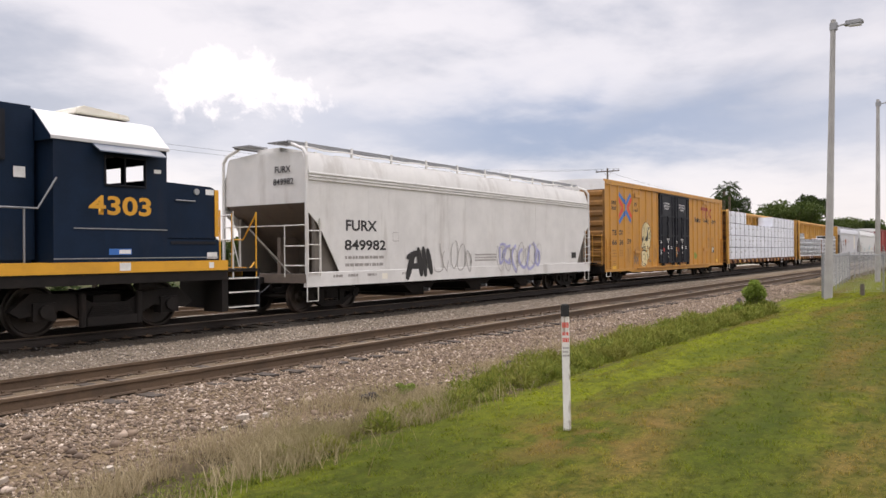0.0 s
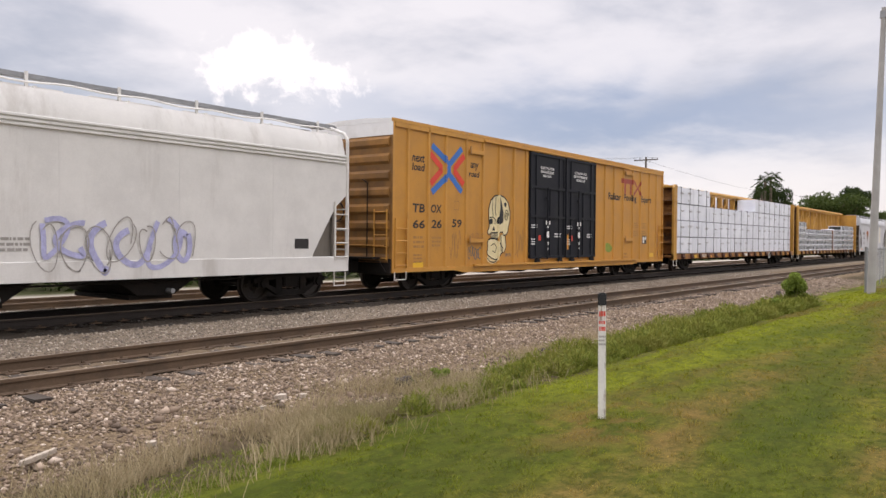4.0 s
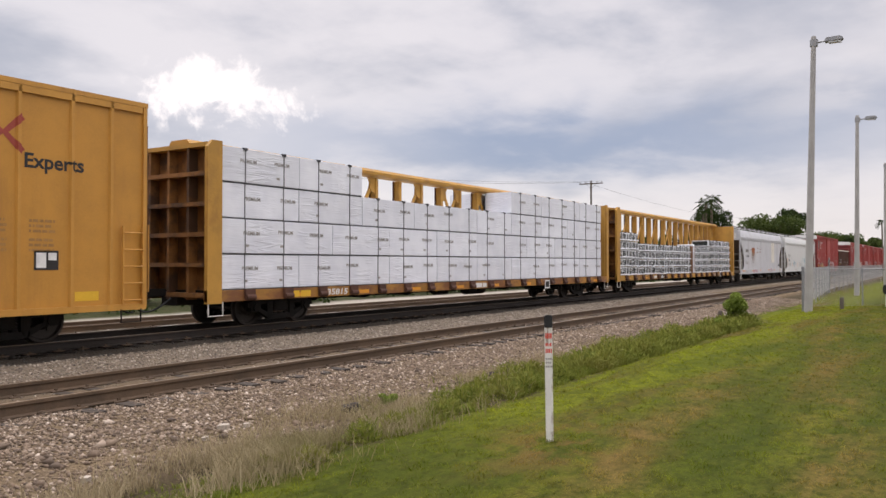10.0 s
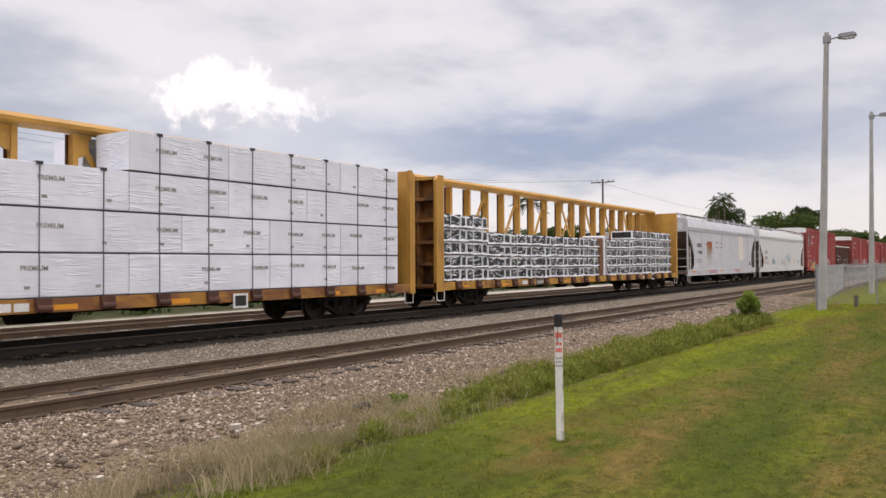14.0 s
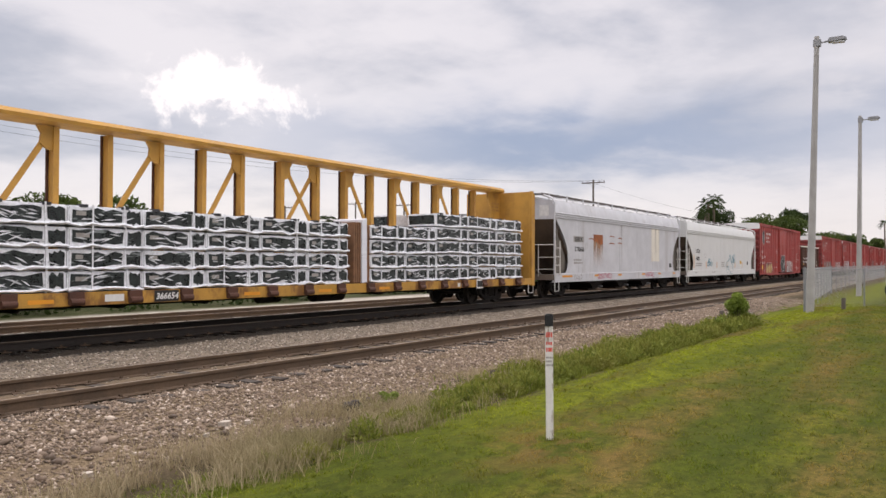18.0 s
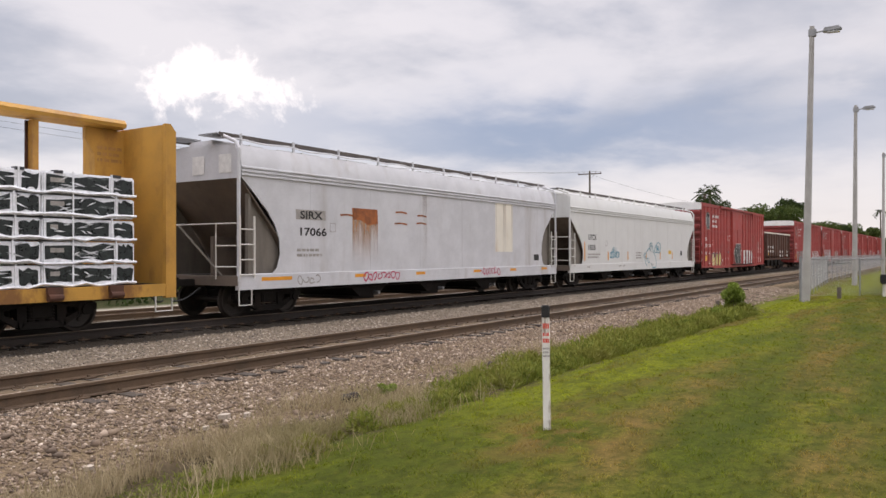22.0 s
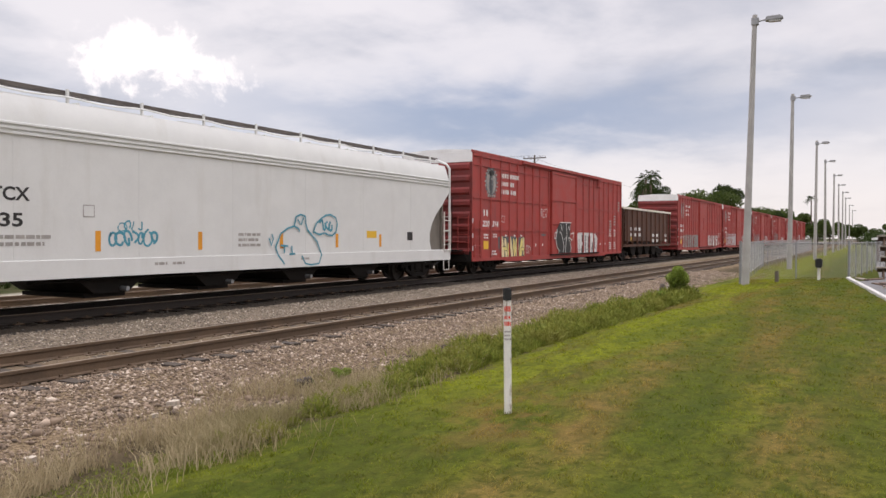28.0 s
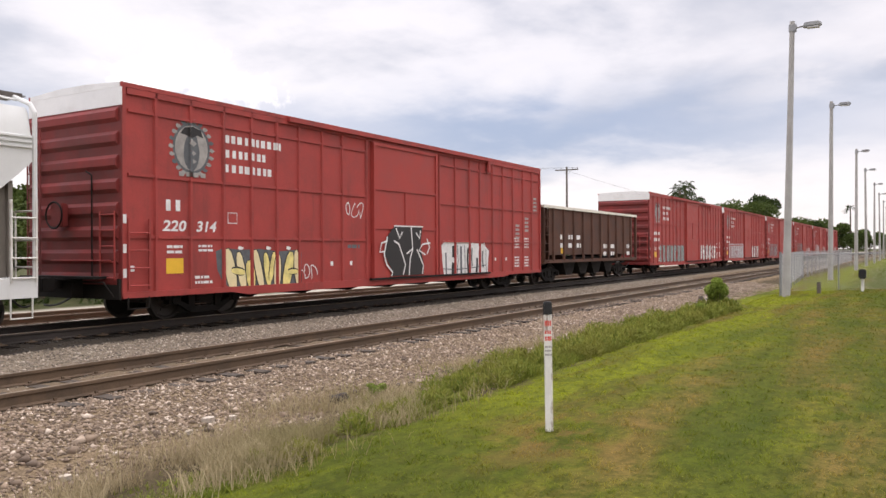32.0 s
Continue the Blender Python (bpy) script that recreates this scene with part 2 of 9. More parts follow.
RUST = (0.16, 0.062, 0.028)
DIRT = (0.075, 0.058, 0.045)
white_car = surface("white_car_paint", (0.61, 0.595, 0.56), 0.62, vary=0.07, stain=(0.30, 0.265, 0.225), stain_amount=0.42, streak=(1.6, 1.6, 0.22))
cream_car = surface("cream_car_paint", (0.60, 0.60, 0.575), 0.62, vary=0.04, stain=(0.44, 0.42, 0.37), stain_amount=0.3, streak=(1.2, 1.2, 0.2))
silver_car = surface("faded_silver_paint", (0.52, 0.52, 0.53), 0.65, vary=0.09, stain=(0.27, 0.22, 0.17), stain_amount=0.5, streak=(0.9, 0.9, 0.12), lo=0.5, hi=0.75)
roof_white = surface("white_roof_paint", (0.74, 0.73, 0.71), 0.5, vary=0.05, stain=(0.5, 0.46, 0.4), stain_amount=0.3)
# grime and rust tint, with the shade under the hopper ends painted in
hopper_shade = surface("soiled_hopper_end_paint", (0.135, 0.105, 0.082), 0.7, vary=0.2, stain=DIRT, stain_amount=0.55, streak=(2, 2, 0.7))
board_rust = surface("rusty_board_grating", (0.10, 0.085, 0.075), 0.7, 0.2, vary=0.3, scale=3)
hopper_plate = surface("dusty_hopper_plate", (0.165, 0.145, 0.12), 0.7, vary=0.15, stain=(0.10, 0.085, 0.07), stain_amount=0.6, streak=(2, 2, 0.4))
# boxcar ends: dirt stains over a base darkened for shade between cars
ochre_end_shade = surface("soiled_ochre_end_paint", (0.30, 0.14, 0.03), 0.65, vary=0.2, stain=(0.07, 0.042, 0.024), stain_amount=0.7, streak=(1.0, 0.5, 0.4), lo=0.36, hi=0.70)
red_end_shade = surface("soiled_red_end_paint", (0.21, 0.027, 0.023), 0.65, vary=0.2, stain=(0.06, 0.020, 0.017), stain_amount=0.6, streak=(1.0, 0.5, 0.4), lo=0.36, hi=0.70)
dark_yellow = surface("soiled_yellow_bulkhead_paint", (0.24, 0.105, 0.028), 0.7, vary=0.25, stain=(0.045, 0.026, 0.018), stain_amount=0.85, streak=(0.9, 0.9, 0.9), lo=0.42, hi=0.60)
ochre = surface("ochre_car_paint", (0.47, 0.222, 0.036), 0.5, vary=0.09, stain=(0.30, 0.135, 0.03), stain_amount=0.4, streak=(1.5, 1.5, 0.2))
ochre_trim = surface("ochre_post_paint", (0.50, 0.245, 0.045), 0.5, vary=0.1, stain=(0.28, 0.12, 0.03), stain_amount=0.4, streak=(2, 2, 0.4))
chrome_yellow = surface("yellow_frame_paint", (0.43, 0.225, 0.04), 0.6, vary=0.14, stain=(0.20, 0.085, 0.025), stain_amount=0.55, streak=(1.2, 1.2, 0.7))
worn_yellow = surface("worn_yellow_sill_paint", (0.44, 0.235, 0.042), 0.6, vary=0.15, stain=(0.14, 0.055, 0.022), stain_amount=0.8, streak=(1.6, 1.6, 1.0), lo=0.46, hi=0.62)
rusty_yellow = surface("rust_worn_yellow_paint", (0.336, 0.16, 0.032), 0.65, vary=0.2, stain=RUST, stain_amount=0.85, streak=(0.8, 0.8, 2.0), lo=0.42, hi=0.6)
red_car = surface("oxide_red_car_paint", (0.315, 0.043, 0.035), 0.62, vary=0.16, stain=(0.13, 0.03, 0.024), stain_amount=0.6, streak=(1.4, 1.4, 0.2))
red_door = surface("brighter_red_door_paint", (0.33, 0.043, 0.034), 0.6, vary=0.1, stain=(0.22, 0.03, 0.02), stain_amount=0.35, streak=(1.4, 1.4, 0.25))
brown_car = surface("rust_brown_car_paint", (0.078, 0.034, 0.021), 0.8, vary=0.35, stain=(0.13, 0.052, 0.026), stain_amount=0.6, streak=(2.5, 2.5, 0.25))
navy = surface("dark_blue_engine_paint", (0.007, 0.016, 0.034), 0.5, vary=0.2, stain=(0.022, 0.024, 0.03), stain_amount=0.35, streak=(1.5, 1.5, 0.3), spec=0.12)
engine_roof = surface("soiled_white_cab_roof_paint", (0.52, 0.51, 0.49), 0.55, vary=0.08, stain=(0.3, 0.27, 0.23), stain_amount=0.4)
# engine blue made paler: light from the sky is put into the colour
sunshade_skylit = surface("faded_blue_shade_paint", (0.035, 0.05, 0.075), 0.5, vary=0.15)
engine_gold = surface("gold_engine_paint", (0.62, 0.31, 0.025), 0.45, vary=0.08, stain=(0.3, 0.14, 0.03), stain_amount=0.3)
black_door = surface("charcoal_door_paint", (0.014, 0.015, 0.019), 0.55, vary=0.25, stain=(0.04, 0.038, 0.036), stain_amount=0.35, streak=(1.5, 1.5, 0.3), spec=0.15)
running_gear = surface("grimy_cast_steel", (0.015, 0.01275, 0.01125), 0.75, vary=0.35, scale=3, stain=(0.035, 0.024, 0.018), stain_amount=0.5, bump=0.3, spec=0.15)
wheel_steel = surface("rolled_wheel_steel", (0.04, 0.033, 0.028), 0.55, 0.4, vary=0.3, stain=(0.10, 0.06, 0.04), stain_amount=0.4)
rail_rust = surface("rusted_rail_steel", (0.100, 0.065, 0.039), 0.75, 0.1, vary=0.3, scale=2, stain=(0.040, 0.026, 0.017), stain_amount=0.5)
# rail colour under the train: oil, plus the train's shade painted in
rail_oil_shade = surface("oil-dark_rail_steel", (0.034, 0.026, 0.021), 0.7, 0.1, vary=0.3, scale=2)
rail_shine = surface("worn_rail_head", (0.17, 0.122, 0.082), 0.45, 0.5, vary=0.2)
# ties under the train, darkened for oil and for the shade there
tie_oil_shade = surface("oil-soaked_tie_timber", (0.014, 0.011, 0.009), 0.95, vary=0.3, scale=4, spec=0.05)
tie_wood = surface("weathered_tie_timber", (0.040, 0.029, 0.020), 0.9, vary=0.35, scale=4, stain=(0.020, 0.016, 0.013), stain_amount=0.6, streak=(6, 0.6, 6), bump=0.4)
grab_white = surface("chipped_white_handrail", (0.60, 0.58, 0.53), 0.55, vary=0.12, stain=(0.28, 0.2, 0.13), stain_amount=0.5, streak=(4, 4, 4))
letter_black = surface("black_stencil_paint", (0.022, 0.02, 0.019), 0.6, vary=0.3, scale=6)
letter_white = surface("white_stencil_paint", (0.66, 0.65, 0.62), 0.6, vary=0.12, scale=6)
letter_faint = surface("faded_grey_stencil_paint", (0.30, 0.28, 0.255), 0.6, vary=0.2, scale=6)
letter_brown = surface("faded_brown_stencil_paint", (0.33, 0.17, 0.05), 0.6, vary=0.2, scale=6)
mark_red = surface("red_decal", (0.62, 0.055, 0.03), 0.5, vary=0.1)
mark_blue = surface("blue_decal", (0.035, 0.14, 0.42), 0.5, vary=0.1)
mark_maroon = surface("faded_maroon_decal", (0.30, 0.055, 0.035), 0.55, vary=0.15, scale=4)
mark_yellow = surface("yellow_decal", (0.68, 0.40, 0.03), 0.45, vary=0.08)
mark_orange = surface("orange_reflector", (0.66, 0.27, 0.02), 0.4, vary=0.1)
mark_green = surface("green_spray", (0.20, 0.26, 0.04), 0.6, vary=0.2, scale=6)
spray_cream = surface("cream_spray", (0.68, 0.58, 0.33), 0.6, vary=0.08, scale=5)
spray_lemon = surface("lemon_spray", (0.66, 0.56, 0.20), 0.6, vary=0.25, scale=5)
spray_grey = surface("grey_spray", (0.10, 0.105, 0.11), 0.6, vary=0.2, scale=5)
spray_sea = surface("sea_green_spray", (0.14, 0.20, 0.18), 0.6, vary=0.3, scale=5)
spray_teal = surface("teal_spray", (0.06, 0.25, 0.32), 0.6, vary=0.2, scale=5)
spray_violet = surface("pale_violet_spray", (0.36, 0.36, 0.54), 0.6, vary=0.2, scale=5)
spray_silver = surface("silver_spray", (0.48, 0.49, 0.50), 0.5, vary=0.15, scale=5)
spray_pink = surface("crimson_spray", (0.42, 0.04, 0.09), 0.6, vary=0.2, scale=5)
rust_patch = surface("bare_rust", (0.29, 0.095, 0.032), 0.85, vary=0.35, scale=5, stain=(0.09, 0.035, 0.02), stain_amount=0.7, streak=(4, 4, 2))
rust_run = fading_rust("rust_run_down", (0.42, 0.21, 0.085), 1.15, 2.75, 0.9)
long_run = fading_rust("long_rust_run", (0.32, 0.20, 0.11), 0.9, 3.7, 0.32)
patch_cream = surface("cream_patch_paint", (0.70, 0.66, 0.56), 0.55, vary=0.06, stain=(0.42, 0.26, 0.10), stain_amount=0.55, streak=(4, 4, 0.4), lo=0.55, hi=0.75)
wrap_white = wrap_material()
# pale grey-green streaks are the film's reflections, put into the colour
wrap_dark = surface("dark_printed_wrap", (0.016, 0.021, 0.020), 0.30, vary=0.6, scale=5, fine=20, bump=0.5, stain=(0.27, 0.30, 0.295), stain_amount=0.75, streak=(1.7, 1.7, 9), lo=0.60, hi=0.68)
wrap_edge = surface("crumpled_white_wrap", (0.74, 0.75, 0.77), 0.4, vary=0.16, scale=9, fine=30, bump=0.6)
strap_grey = surface("grey_steel_strap", (0.16, 0.16, 0.165), 0.5, 0.2, vary=0.2)
strap_dark = surface("dark_steel_strap", (0.05, 0.05, 0.055), 0.5, 0.3, vary=0.2)
pallet_wood = surface("brown_pallet_wood", (0.20, 0.10, 0.05), 0.8, vary=0.25, scale=5)
concrete = surface("grey_pole_concrete", (0.36, 0.345, 0.32), 0.85, vary=0.14, scale=1.2, stain=(0.22, 0.205, 0.185), stain_amount=0.45, streak=(5, 5, 0.35), bump=0.3)
kerb_white = surface("whitened_kerb_concrete", (0.42, 0.41, 0.39), 0.8, vary=0.12, scale=2)
post_white = surface("white_marker_post", (0.70, 0.68, 0.63), 0.5, vary=0.08, scale=4, stain=(0.20, 0.13, 0.075), stain_amount=0.75, streak=(14, 14, 3.5), lo=0.49, hi=0.63)
post_black = surface("black_marker_cap", (0.016, 0.016, 0.017), 0.5, vary=0.2)
galvanized = surface("galvanised_steel", (0.27, 0.275, 0.28), 0.5, 0.5, vary=0.12, scale=4)
asphalt = surface("worn_asphalt", (0.0992, 0.0961, 0.0961), 0.9, vary=0.18, scale=0.8, fine=60, bump=0.3, stain=(0.0558, 0.05456, 0.05456), stain_amount=0.4, streak=(0.4, 0.4, 1))
window_dark = surface("dark_cab_glass", (0.012, 0.014, 0.017), 0.08, vary=0.1, bump=0)
fence_wire = surface("dull_fence_wire", (0.40, 0.395, 0.38), 0.6, 0.1, vary=0.1)
lamp_grey = surface("grey_lamp_housing", (0.30, 0.30, 0.30), 0.5, 0.3, vary=0.1)
lamp_lens = surface("milky_lamp_lens", (0.55, 0.55, 0.53), 0.25, vary=0.05)
bark = surface("grey_brown_bark", (0.11, 0.085, 0.06), 0.95, vary=0.3, scale=3, streak=(8, 8, 1), stain=(0.05, 0.04, 0.03), stain_amount=0.6, bump=0.6)
pole_grey = surface("bleached_timber", (0.24, 0.205, 0.165), 0.9, vary=0.25, scale=3)
timber_pole = surface("weathered_pole_timber", (0.12, 0.10, 0.082), 0.9, vary=0.25, scale=2)
car_silver = surface("silver_car_body", (0.27, 0.25, 0.235), 0.28, 0.5, vary=0.06)
car_dark = surface("dark_grey_car_body", (0.045, 0.047, 0.05), 0.3, 0.2, vary=0.1)
tyre_rubber = surface("black_tyre_rubber", (0.02, 0.02, 0.021), 0.85, vary=0.2)
bench_pale = surface("worn_pale_boards", (0.30, 0.26, 0.21), 0.8, vary=0.2, scale=4)
bench_wood = surface("brown_bench_boards", (0.10, 0.06, 0.04), 0.8, vary=0.25, scale=4)
weed_leaf = leafy("ditch_weeds", (0.10, 0.130, 0.018), (0.20, 0.225, 0.036), (0.165, 0.165, 0.036))
clump_leaf = leafy("weed_clump_leaves", (0.10, 0.130, 0.022), (0.25, 0.265, 0.052), (0.20, 0.185, 0.045), 1.2)
dry_grass = leafy("dry_grass", (0.26, 0.205, 0.115), (0.42, 0.345, 0.215), (0.20, 0.175, 0.075))
bush_leaf = leafy("bush_leaves", (0.11, 0.165, 0.028), (0.23, 0.29, 0.055))
tree_leaf = leafy("tree_leaves", (0.020, 0.036, 0.011), (0.045, 0.066, 0.019))
tree_leaf_light = leafy("lighter_tree_leaves", (0.040, 0.066, 0.016), (0.082, 0.108, 0.028))


def stone_material(name, tones):
    m = bpy.data.materials.new(name)
    m.use_nodes = True
    nt = m.node_tree
    b = nt.nodes["Principled BSDF"]
    rnd = nt.nodes.new("ShaderNodeNewGeometry").outputs["Random Per Island"]
    r = node(nt, "ShaderNodeValToRGB", Fac=rnd)
    for i, (p, c) in enumerate(tones):
        e = r.color_ramp.elements[i] if i < 2 else r.color_ramp.elements.new(p)
        e.position, e.color = p, (*c, 1)
    grain = node(nt, "ShaderNodeTexNoise", Vector=nt.nodes.new("ShaderNodeTexCoord").outputs["Object"], Scale=60.0, Detail=3.0)
    c = blend(nt, maths(nt, "MULTIPLY", grain.outputs[0], 0.4), r.outputs[0], (0.10, 0.085, 0.07))
    nt.links.new(c, b.inputs["Base Color"])
    b.inputs["Roughness"].default_value = 0.85
    return m


ballast_stone = stone_material("ballast_stone", ((0.0, (0.068, 0.042, 0.024)), (0.4, (0.168, 0.112, 0.069)), (0.74, (0.245, 0.172, 0.112)), (0.91, (0.38, 0.29, 0.21)), (1.0, (0.60, 0.50, 0.40))))
grey_stone = stone_material("grey_ballast_stone", ((0.0, (0.100, 0.078, 0.057)), (0.4, (0.195, 0.155, 0.113)), (0.8, (0.32, 0.262, 0.196)), (1.0, (0.58, 0.50, 0.40))))
pale_ballast = stone_material("pale_ballast_stone", ((0.0, (0.16, 0.13, 0.10)), (0.5, (0.30, 0.26, 0.21)), (1.0, (0.58, 0.53, 0.45))))
# near-black stones: oil and the shade below the cars in one colour
stone_oil_shade = stone_material("oil-dark_ballast_stone", ((0.0, (0.011, 0.009, 0.008)), (0.5, (0.020, 0.017, 0.014)), (1.0, (0.045, 0.038, 0.032))))


def lawn_tone(nt, at, gain=1.0):
    """Mown grass: worn straw-brown streaks along the line, fresher strip above the ditch, darker damp places."""
    def noise_at(scale, stretch, detail=6.0):
        mp = node(nt, "ShaderNodeMapping", Vector=at)
        mp.inputs["Scale"].default_value = stretch
        return node(nt, "ShaderNodeTexNoise", Vector=mp.outputs[0], Scale=scale, Detail=detail, Roughness=0.66).outputs[0]
    xyz = node(nt, "ShaderNodeSeparateXYZ", Vector=at)
    k = lambda r, g, b: (r * gain * 1.09, g * gain * 1.02, b * gain)
    mid = noise_at(1.9, (0.3, 1.1, 1))
    c = blend(nt, ramp(nt, mid, 0.34, 0.68), k(0.038, 0.055, 0.005), k(0.058, 0.074, 0.008))
    # two wheel tracks worn along the lawn
    wob = maths(nt, "MULTIPLY", maths(nt, "SUBTRACT", noise_at(0.55, (1, 1, 1), 3.0), 0.5), 1.1)
    for foot, slope, width, much in ((2.02, 0.085, 0.42, 0.85), (-0.02, 0.12, 0.40, 0.9), (-1.5, 0.125, 0.45, 0.5)):
        off = maths(nt, "ADD", maths(nt, "SUBTRACT", xyz.outputs[1], maths(nt, "MULTIPLY", xyz.outputs[0], slope)), wob)
        rut = maths(nt, "MULTIPLY", bell(nt, off, foot, width), ramp(nt, noise_at(1.6, (0.45, 1.0, 1), 6.0), 0.40, 0.62))
        c = blend(nt, maths(nt, "MULTIPLY", rut, much), c, k(0.140, 0.102, 0.030))
    worn = noise_at(0.85, (0.16, 1.0, 1), 9.0)
    c = blend(nt, maths(nt, "MULTIPLY", ramp(nt, worn, 0.47, 0.70), 0.72), c, k(0.122, 0.086, 0.024))
    strip = maths(nt, "MULTIPLY", ramp(nt, maths(nt, "ADD", xyz.outputs[1], wob), 2.7, 4.2), ramp(nt, xyz.outputs[0], 5.5, 10.0))
    fresh = maths(nt, "ADD", maths(nt, "MULTIPLY", strip, 0.85), maths(nt, "MULTIPLY", ramp(nt, noise_at(1.1, (0.2, 1, 1)), 0.52, 0.66), 0.35))
    c = blend(nt, maths(nt, "MULTIPLY", fresh, ramp(nt, worn, 0.62, 0.50)), c, k(0.120, 0.142, 0.008))
    tuft = noise_at(7.0, (0.8, 1, 1), 4.0)
    c = blend(nt, maths(nt, "MULTIPLY", ramp(nt, tuft, 0.46, 0.60), 0.55), c, k(0.027, 0.034, 0.004))
    c = blend(nt, maths(nt, "MULTIPLY", ramp(nt, noise_at(11.0, (0.7, 1, 1), 3.0), 0.56, 0.70), 0.45), c, k(0.115, 0.112, 0.016))
    c = blend(nt, maths(nt, "MULTIPLY", ramp(nt, noise_at(19.0, (0.7, 1, 1), 3.0), 0.52, 0.66), 0.6), c, k(0.020, 0.028, 0.004))
    bare = maths(nt, "MULTIPLY", maths(nt, "MULTIPLY", bell(nt, xyz.outputs[0], 7.4, 1.3), bell(nt, xyz.outputs[1], 3.35, 0.75)), ramp(nt, noise_at(2.6, (0.6, 1, 1)), 0.42, 0.60))
    c = blend(nt, maths(nt, "MULTIPLY", bare, 0.75), c, k(0.135, 0.080, 0.030))
    damp = ramp(nt, noise_at(0.5, (0.25, 0.8, 1)), 0.54, 0.66)
    return blend(nt, maths(nt, "MULTIPLY", damp, 0.5), c, k(0.028, 0.044, 0.006))


def ground_material():
    """Mown lawn, bare ditch edge and ballast, blended across the line of the rails."""
    m = bpy.data.materials.new("lawn_and_ballast")
    m.use_nodes = True
    nt = m.node_tree
    b = nt.nodes["Principled BSDF"]
    at = nt.nodes.new("ShaderNodeTexCoord").outputs["Object"]
    xyz = node(nt, "ShaderNodeSeparateXYZ", Vector=at)
    def noise_at(scale, detail=5.0, stretch=None):
        v = at
        if stretch:
            mp = node(nt, "ShaderNodeMapping", Vector=at)
            mp.inputs["Scale"].default_value = stretch
            v = mp.outputs[0]
        return node(nt, "ShaderNodeTexNoise", Vector=v, Scale=scale, Detail=detail, Roughness=0.62).outputs[0]
    patch, mid, fine = noise_at(0.35, 6.0, (0.5, 1.3, 1)), noise_at(2.2, 6.0), noise_at(28.0, 4.0)
    green = lawn_tone(nt, at)
    green = blend(nt, maths(nt, "MULTIPLY", ramp(nt, fine, 0.35, 0.75), 0.4), green, (0.030, 0.037, 0.0075))
    gravel = blend(nt, ramp(nt, fine, 0.32, 0.68), (0.074, 0.051, 0.029), (0.215, 0.160, 0.100))
    gravel = blend(nt, maths(nt, "MULTIPLY", ramp(nt, mid, 0.45, 0.7), 0.55), gravel, (0.0999, 0.074, 0.0518))
    grey = blend(nt, ramp(nt, fine, 0.32, 0.68), (0.105, 0.083, 0.060), (0.265, 0.216, 0.160))
    edge = maths(nt, "ADD", maths(nt, "SUBTRACT", xyz.outputs[1], ramp(nt, xyz.outputs[0], 29.0, 35.0, 0.0, 1.7)), maths(nt, "MULTIPLY", maths(nt, "SUBTRACT", mid, 0.5), 1.4))
    earth = blend(nt, ramp(nt, fine, 0.3, 0.7), (0.036, 0.027, 0.015), (0.078, 0.060, 0.034))
    c = blend(nt, ramp(nt, edge, 5.25, 5.7), green, earth)
    c = blend(nt, ramp(nt, edge, 6.3, 7.1), c, gravel)
    c = blend(nt, ramp(nt, edge, 10.6, 11.6), c, grey)
    four_foot = maths(nt, "MULTIPLY", ramp(nt, xyz.outputs[1], 9.35, 9.6), ramp(nt, xyz.outputs[1], 11.25, 11.0))
    c = blend(nt, maths(nt, "MULTIPLY", four_foot, 0.75), c, (0.125, 0.094, 0.064))
    # band under the train: oil and the cars' shade painted into the ground
    oil_shade = maths(nt, "MULTIPLY", ramp(nt, xyz.outputs[1], 13.55, 13.85), ramp(nt, edge, 17.3, 16.8))
    c = blend(nt, maths(nt, "MULTIPLY", oil_shade, 0.85), c, (0.013, 0.011, 0.009))
    c = blend(nt, maths(nt, "MULTIPLY", ramp(nt, edge, 17.3, 17.9), 0.8), c, blend(nt, ramp(nt, fine, 0.3, 0.7), (0.26, 0.23, 0.19), (0.46, 0.42, 0.36)))
    far = blend(nt, ramp(nt, mid, 0.35, 0.65), (0.030, 0.042, 0.011), (0.066, 0.060, 0.030))
    c = blend(nt, ramp(nt, edge, 27.0, 29.0), c, far)
    nt.links.new(c, b.inputs["Base Color"])
    b.inputs["Roughness"].default_value = 0.95
    b.inputs["Specular IOR Level"].default_value = 0.06
    bp = node(nt, "ShaderNodeBump", Height=fine, Strength=0.7, Distance=0.03)
    nt.links.new(bp.outputs[0], b.inputs["Normal"])
    return m


def blade_material():
    """Cut blades, toned with the sward they stand in."""
    m = bpy.data.materials.new("mown_grass")
    m.use_nodes = True
    nt = m.node_tree
    b = nt.nodes["Principled BSDF"]
    c = lawn_tone(nt, nt.nodes.new("ShaderNodeTexCoord").outputs["Object"], 2.3)
    rnd = nt.nodes.new("ShaderNodeNewGeometry").outputs["Random Per Island"]
    c = blend(nt, maths(nt, "MULTIPLY", ramp(nt, rnd, 0.55, 1.0), 0.45), c, (0.17, 0.165, 0.036))
    nt.links.new(c, b.inputs["Base Color"])
    b.inputs["Roughness"].default_value = 0.7
    b.inputs["Specular IOR Level"].default_value = 0.05
    tr = node(nt, "ShaderNodeBsdfTranslucent", Color=c)
    mix = node(nt, "ShaderNodeMixShader", i0=0.35, i1=b.outputs[0], i2=tr.outputs[0])
    nt.links.new(mix.outputs[0], nt.nodes["Material Output"].inputs[0])
    return m


clod_earth = surface("dark_clod_earth", (0.026, 0.017, 0.011), 0.95, vary=0.4, scale=9, bump=0.6)
pale_stone = surface("pale_stone", (0.36, 0.31, 0.25), 0.9, vary=0.25, scale=14, bump=0.4)
grass_blade = blade_material()
ground_mat = ground_material()


# ---- shapes ----
def shape():
    return [], []


